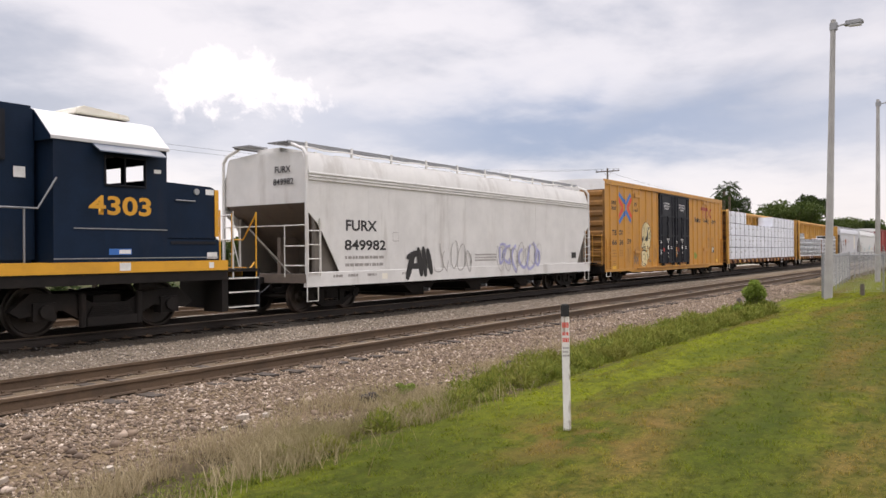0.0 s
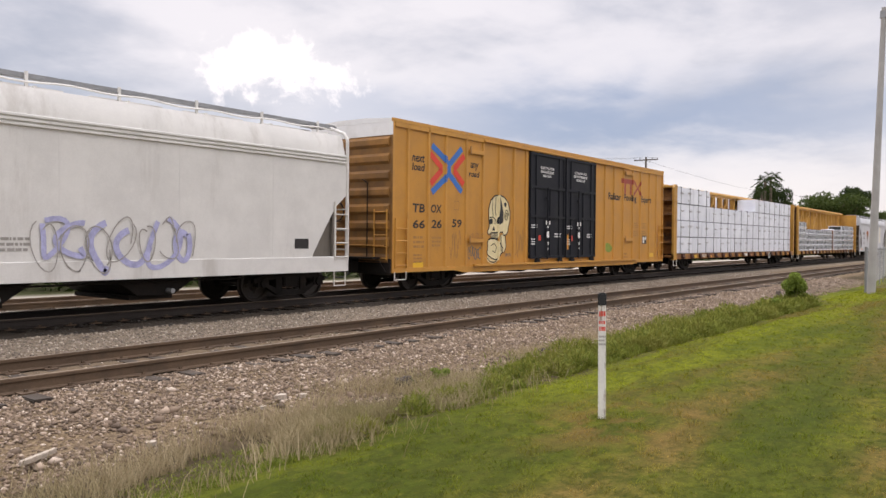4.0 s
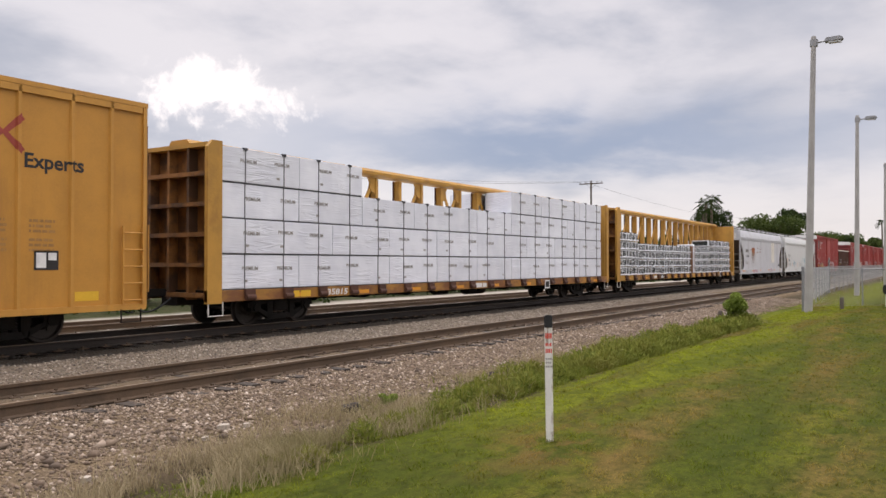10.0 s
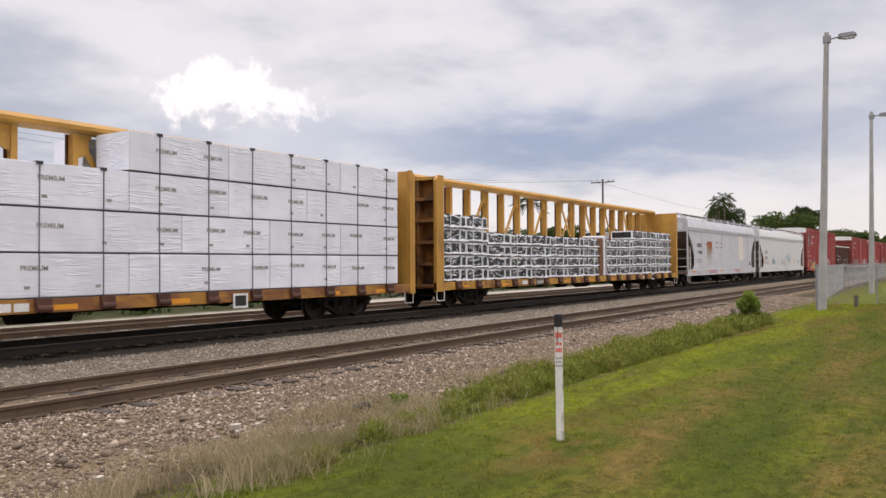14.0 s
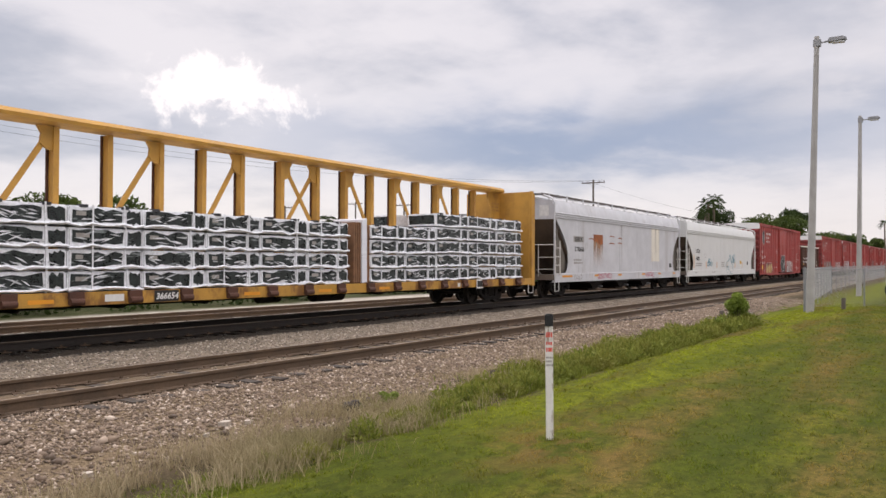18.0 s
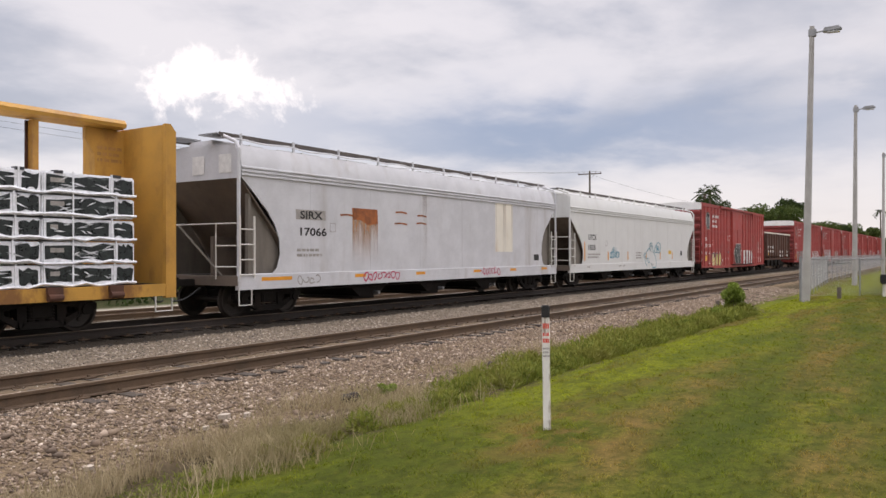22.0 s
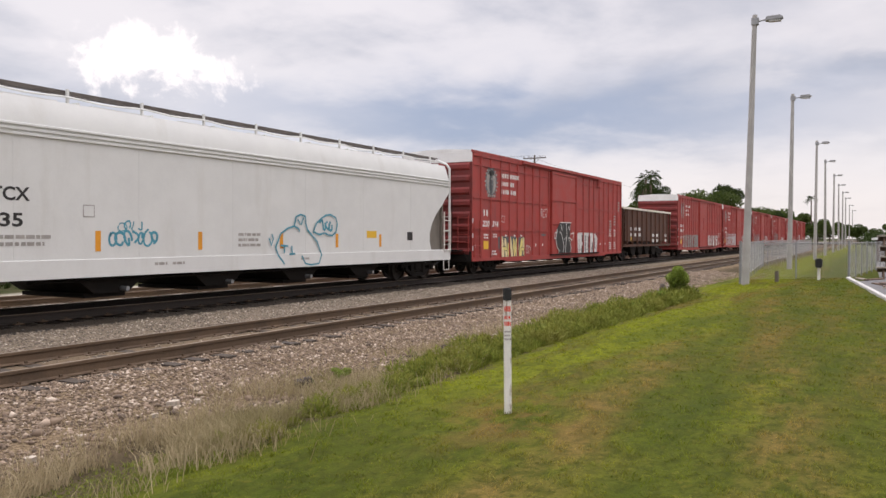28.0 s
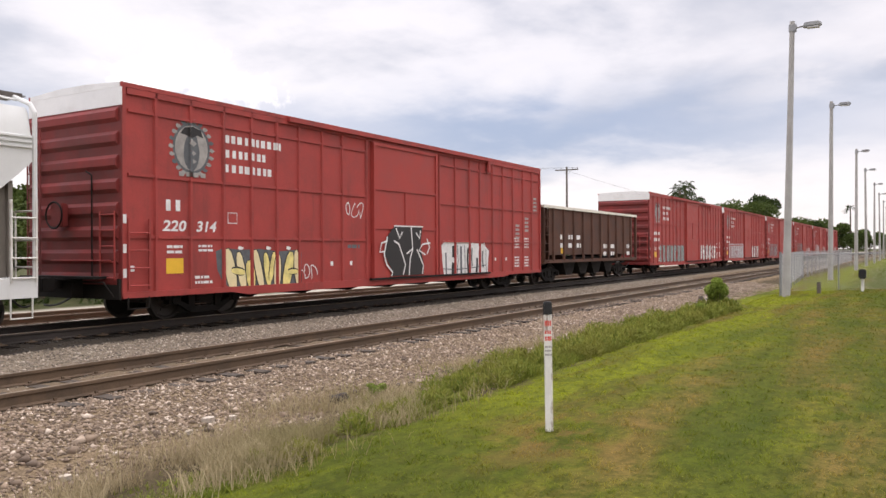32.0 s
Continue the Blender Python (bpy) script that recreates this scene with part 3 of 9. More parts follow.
def box(g, x0, x1, y0, y1, z0, z1):
    v, f = g
    n = len(v)
    v += [(x, y, z) for x in (x0, x1) for y in (y0, y1) for z in (z0, z1)]
    f += [tuple(n + i for i in q) for q in ((0, 1, 3, 2), (4, 6, 7, 5), (0, 4, 5, 1), (2, 3, 7, 6), (0, 2, 6, 4), (1, 5, 7, 3))]
    return g


def prism(g, pts, axis, a, b):
    """A polygon drawn on (x, z), (y, z) or (x, y), pushed from a to b along the third axis."""
    v, f = g
    n, k = len(v), len(pts)
    for s in (a, b):
        v += [{"y": (p, s, q), "x": (s, p, q), "z": (p, q, s)}[axis] for p, q in pts]
    f.append(tuple(range(n, n + k)))
    f.append(tuple(range(n + 2 * k - 1, n + k - 1, -1)))
    f += [(n + i, n + (i + 1) % k, n + k + (i + 1) % k, n + k + i) for i in range(k)]
    return g


def rod(g, p, q, r, r2=None, n=8):
    v, f = g
    p, q = Vector(p), Vector(q)
    d = (q - p).normalized()
    a = d.orthogonal().normalized()
    b = d.cross(a)
    m = len(v)
    for c, rr in ((p, r), (q, r if r2 is None else r2)):
        v += [tuple(c + (a * math.cos(t) + b * math.sin(t)) * rr) for t in (2 * math.pi * i / n for i in range(n))]
    f += [(m + i, m + (i + 1) % n, m + n + (i + 1) % n, m + n + i) for i in range(n)]
    f += [tuple(range(m + n - 1, m - 1, -1)), tuple(range(m + n, m + 2 * n))]
    return g


def tube(g, pts, r, n=6):
    """One bent rod through the points, mitred at its corners."""
    v, f = g
    pts = [Vector(p) for p in pts]
    side, m = None, len(v)
    for i, p in enumerate(pts):
        back = (p - pts[i - 1]).normalized() if i else (pts[1] - p).normalized()
        ahead = (pts[i + 1] - p).normalized() if i + 1 < len(pts) else back
        d = (back + ahead).normalized() if (back + ahead).length > 1e-4 else ahead
        side = (side - d * side.dot(d)).normalized() if side and (side - d * side.dot(d)).length > 1e-3 else d.orthogonal().normalized()
        b = d.cross(side)
        v += [tuple(p + (side * math.cos(t) + b * math.sin(t)) * r) for t in (2 * math.pi * k / n for k in range(n))]
    for i in range(len(pts) - 1):
        a = m + i * n
        f += [(a + k, a + (k + 1) % n, a + n + (k + 1) % n, a + n + k) for k in range(n)]
    f += [tuple(range(m + n - 1, m - 1, -1)), tuple(range(len(v) - n, len(v)))]
    return g


def lathe(g, profile, n=24):
    """A profile of (radius, y) turned round the y axis."""
    v, f = g
    m, k = len(v), len(profile)
    for i in range(n):
        t = 2 * math.pi * i / n
        v += [(r * math.cos(t), y, r * math.sin(t)) for r, y in profile]
    for i in range(n):
        a, b = m + i * k, m + ((i + 1) % n) * k
        f += [(a + j, a + j + 1, b + j + 1, b + j) for j in range(k - 1)]
    return g


def ribbon(g, pts, w, y):
    """A painted stroke on a car side: a flat band of width w along points (x, z)."""
    v, f = g
    m = len(v)
    for i, (x, z) in enumerate(pts):
        a, b = pts[max(i - 1, 0)], pts[min(i + 1, len(pts) - 1)]
        d = Vector((b[0] - a[0], b[1] - a[1])).normalized() if a != b else Vector((1, 0))
        v += [(x - d.y * w / 2, y, z + d.x * w / 2), (x + d.y * w / 2, y, z - d.x * w / 2)]
    f += [(m + 2 * i, m + 2 * i + 1, m + 2 * i + 3, m + 2 * i + 2) for i in range(len(pts) - 1)]
    return g


def poly(g, pts, y):
    v, f = g
    n = len(v)
    v += [(x, y, z) for x, z in pts]
    f.append(tuple(range(n, n + len(pts))))
    return g


def oval(cx, cz, rx, rz, n=20, wob=0.0, seed=0):
    r = random.Random(seed)
    ph = r.random() * 6
    return [(cx + rx * (1 + wob * math.sin(3 * t + ph) + wob * 0.6 * math.sin(5 * t + 2 * ph)) * math.cos(t), cz + rz * (1 + wob * math.cos(2 * t + ph)) * math.sin(t)) for t in (2 * math.pi * i / n for i in range(n))]


def mesh_of(name, g, material, smooth=False, bevel=0.0, solid=True):
    me = bpy.data.meshes.new(name)
    me.from_pydata(g[0], [], g[1])
    if solid:
        bm = bmesh.new()
        bm.from_mesh(me)
        bmesh.ops.recalc_face_normals(bm, faces=bm.faces)
        if bevel:
            bmesh.ops.bevel(bm, geom=[e for e in bm.edges if e.is_manifold and e.calc_face_angle(0) > 0.6], offset=bevel, segments=2, affect="EDGES", clamp_overlap=True)
        bm.to_mesh(me)
        bm.free()
    if smooth:
        me.shade_smooth() if smooth is True else me.set_sharp_from_angle(angle=radians(smooth))
    if material:
        me.materials.append(material)
    return me


def shared(name, me, parent, at=(0, 0, 0), rz=0.0, label=""):
    """One more object on a mesh that is already there."""
    ob = new(name, me)
    ob.parent = parent
    ob.matrix_basis = pose(*at, 0, 0, rz)
    return tagged(ob, label=label)


def part(name, g, material, parent, label="", smooth=False, bevel=0.0, solid=True):
    return shared(name, mesh_of(name, g, material, smooth, bevel, solid), parent, label=label)


def thing(name, label, category, at=(0, 0, 0), group="", kind="", rz=0.0):
    ob = new(name)
    ob.empty_display_size = 0.1
    ob.matrix_basis = pose(*at, 0, 0, rz)
    return tagged(ob, label, category, group, kind)


# ---- lettering, made once from the built-in font ----
WORDS = ("35815", "366654", "4303", "FURX", "849982", "next", "load", "any", "road", "TB", "OX", "66", "26", "59", "Railcar", "Pooling", "Experts", "654", "SIRX", "17066", "UTCX", "1835", "220", "314", "2013", "PREMIUM", "CLOSE THIS DOOR", "BEFORE CLOSING", "MAIN DOOR", "CLOSE AND LOCK", "BOTH DOORS BEFORE", "MOVING CAR")


def make_words():
    obs = []
    for w in WORDS:
        cu = bpy.data.curves.new("lettering", "FONT")
        cu.body, cu.resolution_u, cu.offset = w, 3, 0.026
        obs.append((w, new("lettering", cu)))
    dg = bpy.context.evaluated_depsgraph_get()
    made = {}
    for w, ob in obs:
        made[w] = bpy.data.meshes.new_from_object(ob.evaluated_get(dg))
    for w, ob in obs:
        cu = ob.data
        bpy.data.objects.remove(ob)
        bpy.data.curves.remove(cu)
    return made


GLYPHS = make_words()


def letters(word, x, z, w, h, y, parent, material, slant=0.0, name="lettering", label=""):
    """A word on a car side, its lower left corner at x, z, fitted to w by h."""
    me = GLYPHS[word].copy()
    co = np.zeros(len(me.vertices) * 3)
    me.vertices.foreach_get("co", co)
    co = co.reshape(-1, 3)
    lo, hi = co.min(0), co.max(0)
    u, v = (co[:, 0] - lo[0]) / (hi[0] - lo[0]), (co[:, 1] - lo[1]) / (hi[1] - lo[1])
    out = np.stack([x + u * w + slant * v * h, np.full(len(u), y), z + v * h], 1)
    me.vertices.foreach_set("co", out.ravel())
    me.materials.clear()
    me.materials.append(material)
    me.update()
    return shared(name, me, parent, label=label)


def small_print(parent, x, z, w, rows, h, y, material, seed=0, name="stencil_print", label="unreadable small lettering", longest=3.2):
    """Writing too small to read, as rows of short bars."""
    r, g = random.Random(seed), shape()
    for i in range(rows):
        a = x
        while a < x + w * r.uniform(0.85, 1.0):
            b = min(a + h * r.uniform(0.5, longest), x + w)
            if b - a > h * 0.3:
                poly(g, [(a, z - i * h * 1.9), (b, z - i * h * 1.9), (b, z - i * h * 1.9 + h), (a, z - i * h * 1.9 + h)], y)
            a = b + h * r.uniform(0.25, 0.6)
    return tagged(part(name, g, material, parent, label, solid=False), kind="stuff")


def plate(parent, name, x0, x1, z0, z1, y, material, label=""):
    return part(name, poly(shape(), [(x0, z0), (x1, z0), (x1, z1), (x0, z1)], y), material, parent, label, solid=False)


def scrawl(parent, x0, x1, z0, z1, y, material, seed, strokes=7, w=0.035, label="sprayed scrawl", name="graffiti"):
    """Loops and hooks of a sprayed tag."""
    r, first = random.Random(seed), None
    for i in range(strokes):
        cx = x0 + (x1 - x0) * (i + 0.5) / strokes + r.uniform(-0.1, 0.1) * (x1 - x0) / strokes
        cz = (z0 + z1) / 2 + r.uniform(-0.12, 0.12) * (z1 - z0)
        rx, rz = (x1 - x0) / strokes * r.uniform(0.35, 0.75), (z1 - z0) * r.uniform(0.28, 0.48)
        a0, turn = r.uniform(0, 6.3), r.uniform(3.5, 7.5) * r.choice((-1, 1))
        k, ph = r.uniform(0.1, 0.45), r.uniform(0, 6)
        pts = [(cx + rx * math.cos(a0 + turn * s) * (1 - 0.35 * s) + rx * k * math.sin(9 * s + ph), cz + rz * math.sin(a0 + turn * s) * (1 - 0.2 * s)) for s in (j / 22 for j in range(23))]
        o = part("stroke" if first else name, ribbon(shape(), pts, w * r.uniform(0.8, 1.2), y - 0.0005 * i), material, first or parent, "" if first else label, solid=False)
        first = first or o
    return first


def fat_letters(parent, x0, x1, z0, z1, y, fill, line, seed, n=5, label="sprayed fat lettering", w=0.05):
    """A piece of sprayed lettering: fat bent strokes, each with a heavy outline, leaning over one another."""
    r = random.Random(seed)
    step, hgt = (x1 - x0) / n, z1 - z0
    ob = None
    for i in range(n):
        a = x0 + i * step
        for k in range(3):
            wid = step * r.uniform(0.30, 0.42)
            if k < 2:
                xa = a + step * (0.22 + 0.52 * k) + r.uniform(-0.05, 0.05) * step
                lean, bend = r.uniform(-0.22, 0.22) * step, r.uniform(-0.2, 0.2) * step
                pts = [(xa + lean * (s - 0.5) + bend * math.sin(math.pi * s), z0 + wid * 0.3 + (hgt - wid * 0.6) * (0.04 + 0.92 * s) * r.uniform(0.98, 1.0)) for s in (j / 6 for j in range(7))]
            else:
                zc = z0 + hgt * r.uniform(0.3, 0.75)
                pts = [(a + step * (0.15 + 0.75 * s), zc + hgt * 0.12 * math.sin(3 * s + i)) for s in (j / 5 for j in range(6))]
                wid *= 0.7
            d = y - 0.0012 * (i * 3 + k)
            o = part("graffiti" if ob is None else "outline", ribbon(shape(), pts, wid + 2 * w, d), line, ob or parent, label if ob is None else "", solid=False)
            ob = ob or o
            part("fill", ribbon(shape(), pts[:1] + pts[1:], wid, d - 0.0006), fill, ob, solid=False)
    return ob


def clip_x(pts, x0, x1):
    """A polygon of (x, z) cut down to x0..x1."""
    for edge, keep_right in ((x0, True), (x1, False)):
        out = []
        for (ax, az), (bx, bz) in zip(pts, pts[1:] + pts[:1]):
            ina, inb = (ax >= edge) == keep_right, (bx >= edge) == keep_right
            if ina:
                out.append((ax, az))
            if ina != inb:
                q = (edge - ax) / (bx - ax)
                out.append((edge, az + (bz - az) * q))
        pts = out
        if len(pts) < 3:
            return []
    return pts


def over_posts(ob, posts, parent, material, lift=0.0):
    """Paint on a side sheet carries on across the faces of the posts that stand in it."""
    g = shape()
    me = ob.data
    for f in me.polygons:
        pts = [(me.vertices[i].co.x, me.vertices[i].co.z) for i in f.vertices]
        lo, hi = min(p[0] for p in pts), max(p[0] for p in pts)
        for x in posts:
            if lo < x + 0.03 and hi > x - 0.03:
                cut = clip_x(pts, x - 0.03, x + 0.03)
                if cut:
                    poly(g, cut, -HW - 0.002 - lift)
            for sd in (-1, 1):
                a, b = sorted((x + sd * 0.055, x + sd * 0.03))
                if lo < b and hi > a:
                    cut = clip_x(pts, a, b)
                    if cut:
                        n = len(g[0])
                        g[0].extend([(px + sd * 0.0027, SHEET + (0.055 - sd * (px - x)) / 0.025 * (-HW - SHEET) - 0.0015 - 0.3 * lift, pz) for px, pz in cut])
                        g[1].append(tuple(range(n, n + len(cut))))
    if g[1]:
        part(ob.name.split(".")[0], g, material, parent, solid=False)


# ---- the train: every car stands on the far track and rolls towards the camera's left ----
TRACK_Y, RAIL_Z, HW = 15.60, 0.14, 1.59     # centre line of the far track, its rail top, half the width of a car
SHEET = -(HW - 0.05)                        # the side sheet, behind the posts
CONVOY = []                                 # (thing, place along the train)
WHEELS = []                                 # (wheelset, place in its truck, radius)


def rolling(name, label, category, u, group=""):
    ob = thing(name, label, category, (u + 51.18, TRACK_Y, RAIL_Z), group)
    CONVOY.append((ob, u, 0.0, 0.0))
    return ob


def cargo(name, label, category, u, y, z, group):
    ob = thing(name, label, category, (u + 51.18, TRACK_Y + y, RAIL_Z + z), group)
    CONVOY.append((ob, u, y, z))
    return ob


def wheelset_mesh(r):
    g = shape()
    for s in (-1, 1):
        prof = [(0.09, 0.80), (0.09, 0.66), (0.16, 0.67), (r - 0.09, 0.715), (r - 0.06, 0.69), (r + 0.025, 0.69), (r + 0.025, 0.715), (r, 0.73), (r - 0.008, 0.82), (r - 0.06, 0.825), (r - 0.09, 0.765), (0.17, 0.745), (0.12, 0.80), (0.0, 0.80)]
        lathe(g, [(a, s * b) for a, b in prof], 28)
        for k in range(4):
            t = k * math.pi / 2 + 0.4
            c = Vector((math.cos(t), 0, math.sin(t))) * (r * 0.5)
            rod(g, c + Vector((0, s * 0.735, 0)), c + Vector((0, s * 0.772, 0)), 0.045, n=8)
    rod(g, (0, -0.98, 0), (0, 0.98, 0), 0.075, n=12)
    return mesh_of("wheelset", g, wheel_steel, 40)


def side_frame_mesh(wb):
    """A cast truck side: a bow-tie truss with a window for the springs, and boxes at the axles."""
    h, g = wb / 2, shape()
    # ring of four bars round the spring window, then the two arms
    for pts in ([(-0.5, 0.27), (0.5, 0.27), (0.36, 0.13), (-0.36, 0.13)], [(-0.42, -0.30), (0.42, -0.30), (0.36, -0.18), (-0.36, -0.18)],
                [(-0.5, 0.27), (-0.30, 0.13), (-0.30, -0.18), (-0.42, -0.30), (-0.47, -0.27)], [(0.5, 0.27), (0.30, 0.13), (0.30, -0.18), (0.42, -0.30), (0.47, -0.27)],
                [(-0.46, 0.26), (-h - 0.25, 0.12), (-h - 0.25, 0.0), (-0.46, 0.10)], [(0.46, 0.26), (h + 0.25, 0.12), (h + 0.25, 0.0), (0.46, 0.10)],
                [(-0.46, -0.14), (-h + 0.05, 0.03), (-h + 0.12, -0.10), (-0.42, -0.30)], [(0.46, -0.14), (h - 0.05, 0.03), (h - 0.12, -0.10), (0.42, -0.30)]):
        prism(g, pts, "y", -0.07, 0.07)
    for s in (-1, 1):
        box(g, s * h - 0.16, s * h + 0.16, -0.09, 0.09, -0.09, 0.12)
        rod(g, (s * h, -0.13, 0), (s * h, 0.10, 0), 0.10, n=12)
    for k in (-0.2, 0.0, 0.2):
        for j in range(5):
            rod(g, (k, 0, -0.17 + j * 0.06), (k, 0, -0.135 + j * 0.06), 0.085, n=8)
    return mesh_of("side_frame", g, running_gear, bevel=0.0)


WHEEL_R, ENGINE_R = 0.43, 0.51
wheel_me, engine_wheel_me = wheelset_mesh(WHEEL_R), wheelset_mesh(ENGINE_R)
frame_me = side_frame_mesh(1.78)
bolster_me = mesh_of("truck", box(box(shape(), -0.22, 0.22, -1.1, 1.1, -0.12, 0.16), -0.45, 0.45, -0.45, 0.45, 0.1, 0.24), running_gear, bevel=0.03)
rung_me = mesh_of("rung", rod(shape(), (0, 0, 0), (0.46, 0, 0), 0.016, n=6), grab_white)


def truck(car, x):
    t = shared("truck", bolster_me, car, (x, 0, WHEEL_R + 0.02), label="four-wheel truck, black with grime")
    for s in (-1, 1):
        shared("side_frame", frame_me, t, (0, s * 1.02, 0.0))
        w = shared("wheelset", wheel_me, t, (s * 0.89, 0, -0.02))
        WHEELS.append((w, s * 0.89, -0.02, WHEEL_R))
    return t


def ladder(car, x, y, z0, z1, w=0.46, step=0.34, material=None, low=0.0):
    """Two stiles with rungs on a car's side."""
    material = material or grab_white
    g = shape()
    for a in (x, x + w):
        box(g, a - 0.02, a + 0.02, y - 0.025, y + 0.015, z0 - low, z1)
    lad = part("ladder", g, material, car)
    me = rung_me if material is grab_white else mesh_of("rung", rod(shape(), (0, 0, 0), (w, 0, 0), 0.016, n=6), material)
    z = z0 + 0.08
    while z < z1 - 0.03:
        r = shared("rung", me, lad, (x, y - 0.03, z))
        z += step
    return lad


def stirrup(car, x, y, z0, z1, w=0.42, material=None):
    return part("stirrup_step", tube(shape(), [(x, y, z1), (x, y, z0), (x + w, y, z0), (x + w, y, z1)], 0.018), material or grab_white, car)


def couplers(car, length, z=0.86):
    for s, x in ((-1, 0.0), (1, length)):
        g = box(shape(), min(x, x + s * 0.55), max(x, x + s * 0.55), -0.09, 0.09, z - 0.09, z + 0.09)
        prism(g, [(x + s * 0.5, -0.14), (x + s * 0.78, -0.12), (x + s * 0.80, 0.10), (x + s * 0.5, 0.15)], "z", z - 0.14, z + 0.14)
        part("coupler", g, running_gear, car, bevel=0.02)
        hose = [(x + s * (0.1 + 0.09 * i), -0.38 + 0.04 * i, z - 0.12 - 0.30 * math.sin(math.pi * i / 9 * 0.8)) for i in range(8)]
        part("air_hose", tube(shape(), hose, 0.022), post_black, car)


def underframe(car, length, z0=0.78, z1=1.0, drop=True):
    g = box(shape(), 0.15, length - 0.15, -0.28, 0.28, z0, z1)
    part("centre_sill", g, running_gear, car)
    if drop:
        mid = length / 2
        g = rod(shape(), (mid - 1.6, -0.55, 0.62), (mid - 0.9, -0.55, 0.62), 0.17, n=14)
        part("brake_cylinder", g, running_gear, car, smooth=40)
        part("air_reservoir", rod(shape(), (mid + 0.5, -0.5, 0.6), (mid + 1.7, -0.5, 0.6), 0.20, n=14), running_gear, car, smooth=40)
        part("brake_rod", tube(shape(), [(2.6, -0.32, 0.55), (mid, -0.32, 0.58), (length - 2.6, -0.32, 0.55)], 0.02), running_gear, car)


# -- boxcars --
def boxcar(name, label, u, length, z0, z1, paint, trim, posts, door, band=True, group="", truck_at=2.65, near=True, soiled=None):
    car = rolling(name, label, "boxcar", u, group)
    body = part("body", box(shape(), 0.05, length - 0.05, SHEET, -SHEET, z0, z1 - 0.05), paint, car)
    # roof with a slight pitch, overhanging the side top rail
    roof = prism(shape(), [(-HW + 0.05, z1 - 0.09), (-HW + 0.05, z1 - 0.005), (-0.5, z1 + 0.06), (0.5, z1 + 0.06), (HW - 0.05, z1 - 0.005), (HW - 0.05, z1 - 0.09)], "x", 0.0, length)
    part("roof", roof, roof_white if band else trim, car)
    for s in (-1, 1):
        part("eave", box(shape(), 0.0, length, min(s * (HW + 0.005), s * (HW - 0.05)), max(s * (HW + 0.005), s * (HW - 0.05)), z1 - 0.092, z1), trim, car)
    for s, x in ((-1, 0.0), (1, length - 0.0)):
        x0, x1 = (x, x + 0.05) if s < 0 else (x - 0.05, x)
        # the end's shade is in this darker paint, along with its dirt
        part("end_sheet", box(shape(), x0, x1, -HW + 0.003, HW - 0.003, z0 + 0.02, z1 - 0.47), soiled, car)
        if band:
            part("end_band", box(shape(), x0 - 0.004, x1 + 0.004, -HW + 0.003, HW - 0.003, z1 - 0.465, z1 - 0.095), roof_white, car, "white band across the top of the end")
        ribs = 8
        for i in range(ribs):
            zc = z0 + 0.35 + i * (z1 - 0.65 - z0 - 0.35) / (ribs - 1)
            d = 0.07 * s
            g = prism(shape(), [(x, zc - 0.15), (x + d, zc - 0.07), (x + d, zc + 0.07), (x, zc + 0.15)], "y", -HW + 0.10, HW - 0.10)
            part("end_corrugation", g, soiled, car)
        if near or s < 0:
            end_ladder_x = x + s * 0.10
            g = shape()
            for yy in (-HW + 0.12, -HW + 0.58):
                box(g, min(end_ladder_x, end_ladder_x + 0.02), max(end_ladder_x, end_ladder_x + 0.02), yy - 0.02, yy + 0.02, 0.95, 2.35)
            for k in range(5):
                rod(g, (end_ladder_x, -HW + 0.12, 1.0 + k * 0.32), (end_ladder_x, -HW + 0.58, 1.0 + k * 0.32), 0.015, n=6)
            part("end_ladder", g, trim, car)
    g = prism(shape(), [(0.02, z0), (0.02, z1 - 0.09), (0.10, z1 - 0.09), (0.10, z0)], "y", -HW, SHEET)
    corner = mesh_of("corner_post", g, trim)
    shared("corner_post", corner, car)
    shared("corner_post", corner, car, (length - 0.12, 0, 0))
    post = mesh_of("side_post", prism(shape(), [(-0.055, SHEET), (-0.03, -HW), (0.03, -HW), (0.055, SHEET)], "z", z0 + 0.08, z1 - 0.095), trim)
    for x in posts:
        shared("side_post", post, car, (x, 0, 0))
    d0, d1 = door
    # side sill: shallow over the trucks, deep between them
    g = prism(shape(), [(0.02, z0 - 0.02), (2.95, z0 - 0.02), (3.5, z0 - 0.10), (length - 3.5, z0 - 0.10), (length - 2.95, z0 - 0.02), (length - 0.02, z0 - 0.02), (length - 0.02, z0 + 0.10), (0.02, z0 + 0.10)], "y", -HW - 0.006, SHEET)
    part("side_sill", g, trim, car)
    part("top_rail", box(shape(), 0.13, length - 0.13, -HW, SHEET, z1 - 0.22, z1 - 0.095), trim, car)
    underframe(car, length)
    if near:
        # crossbearers under the floor, and the platform and brake gear of the leading end
        for i in range(7):
            x = 4.2 + (length - 8.4) * i / 6
            part("crossbearer", prism(shape(), [(-HW + 0.06, z0 - 0.02), (HW - 0.06, z0 - 0.02), (0.9, z0 - 0.22), (-0.9, z0 - 0.22)], "x", x - 0.06, x + 0.06), running_gear, car)
        # dark sill, draft gear box and lever, added to darken the lower end
        part("end_sill", box(shape(), -0.05, -0.003, -HW + 0.02, HW - 0.02, 0.56, 0.98), running_gear, car)
        part("draft_gear_box", box(shape(), -0.32, -0.05, -0.42, 0.42, 0.58, 1.02), running_gear, car, bevel=0.02)
        part("uncoupling_lever", tube(shape(), [(-0.1, -1.45, 0.62), (-0.28, -1.38, 0.92), (-0.30, -0.5, 0.92), (-0.5, -0.1, 0.98)], 0.016), running_gear, car)
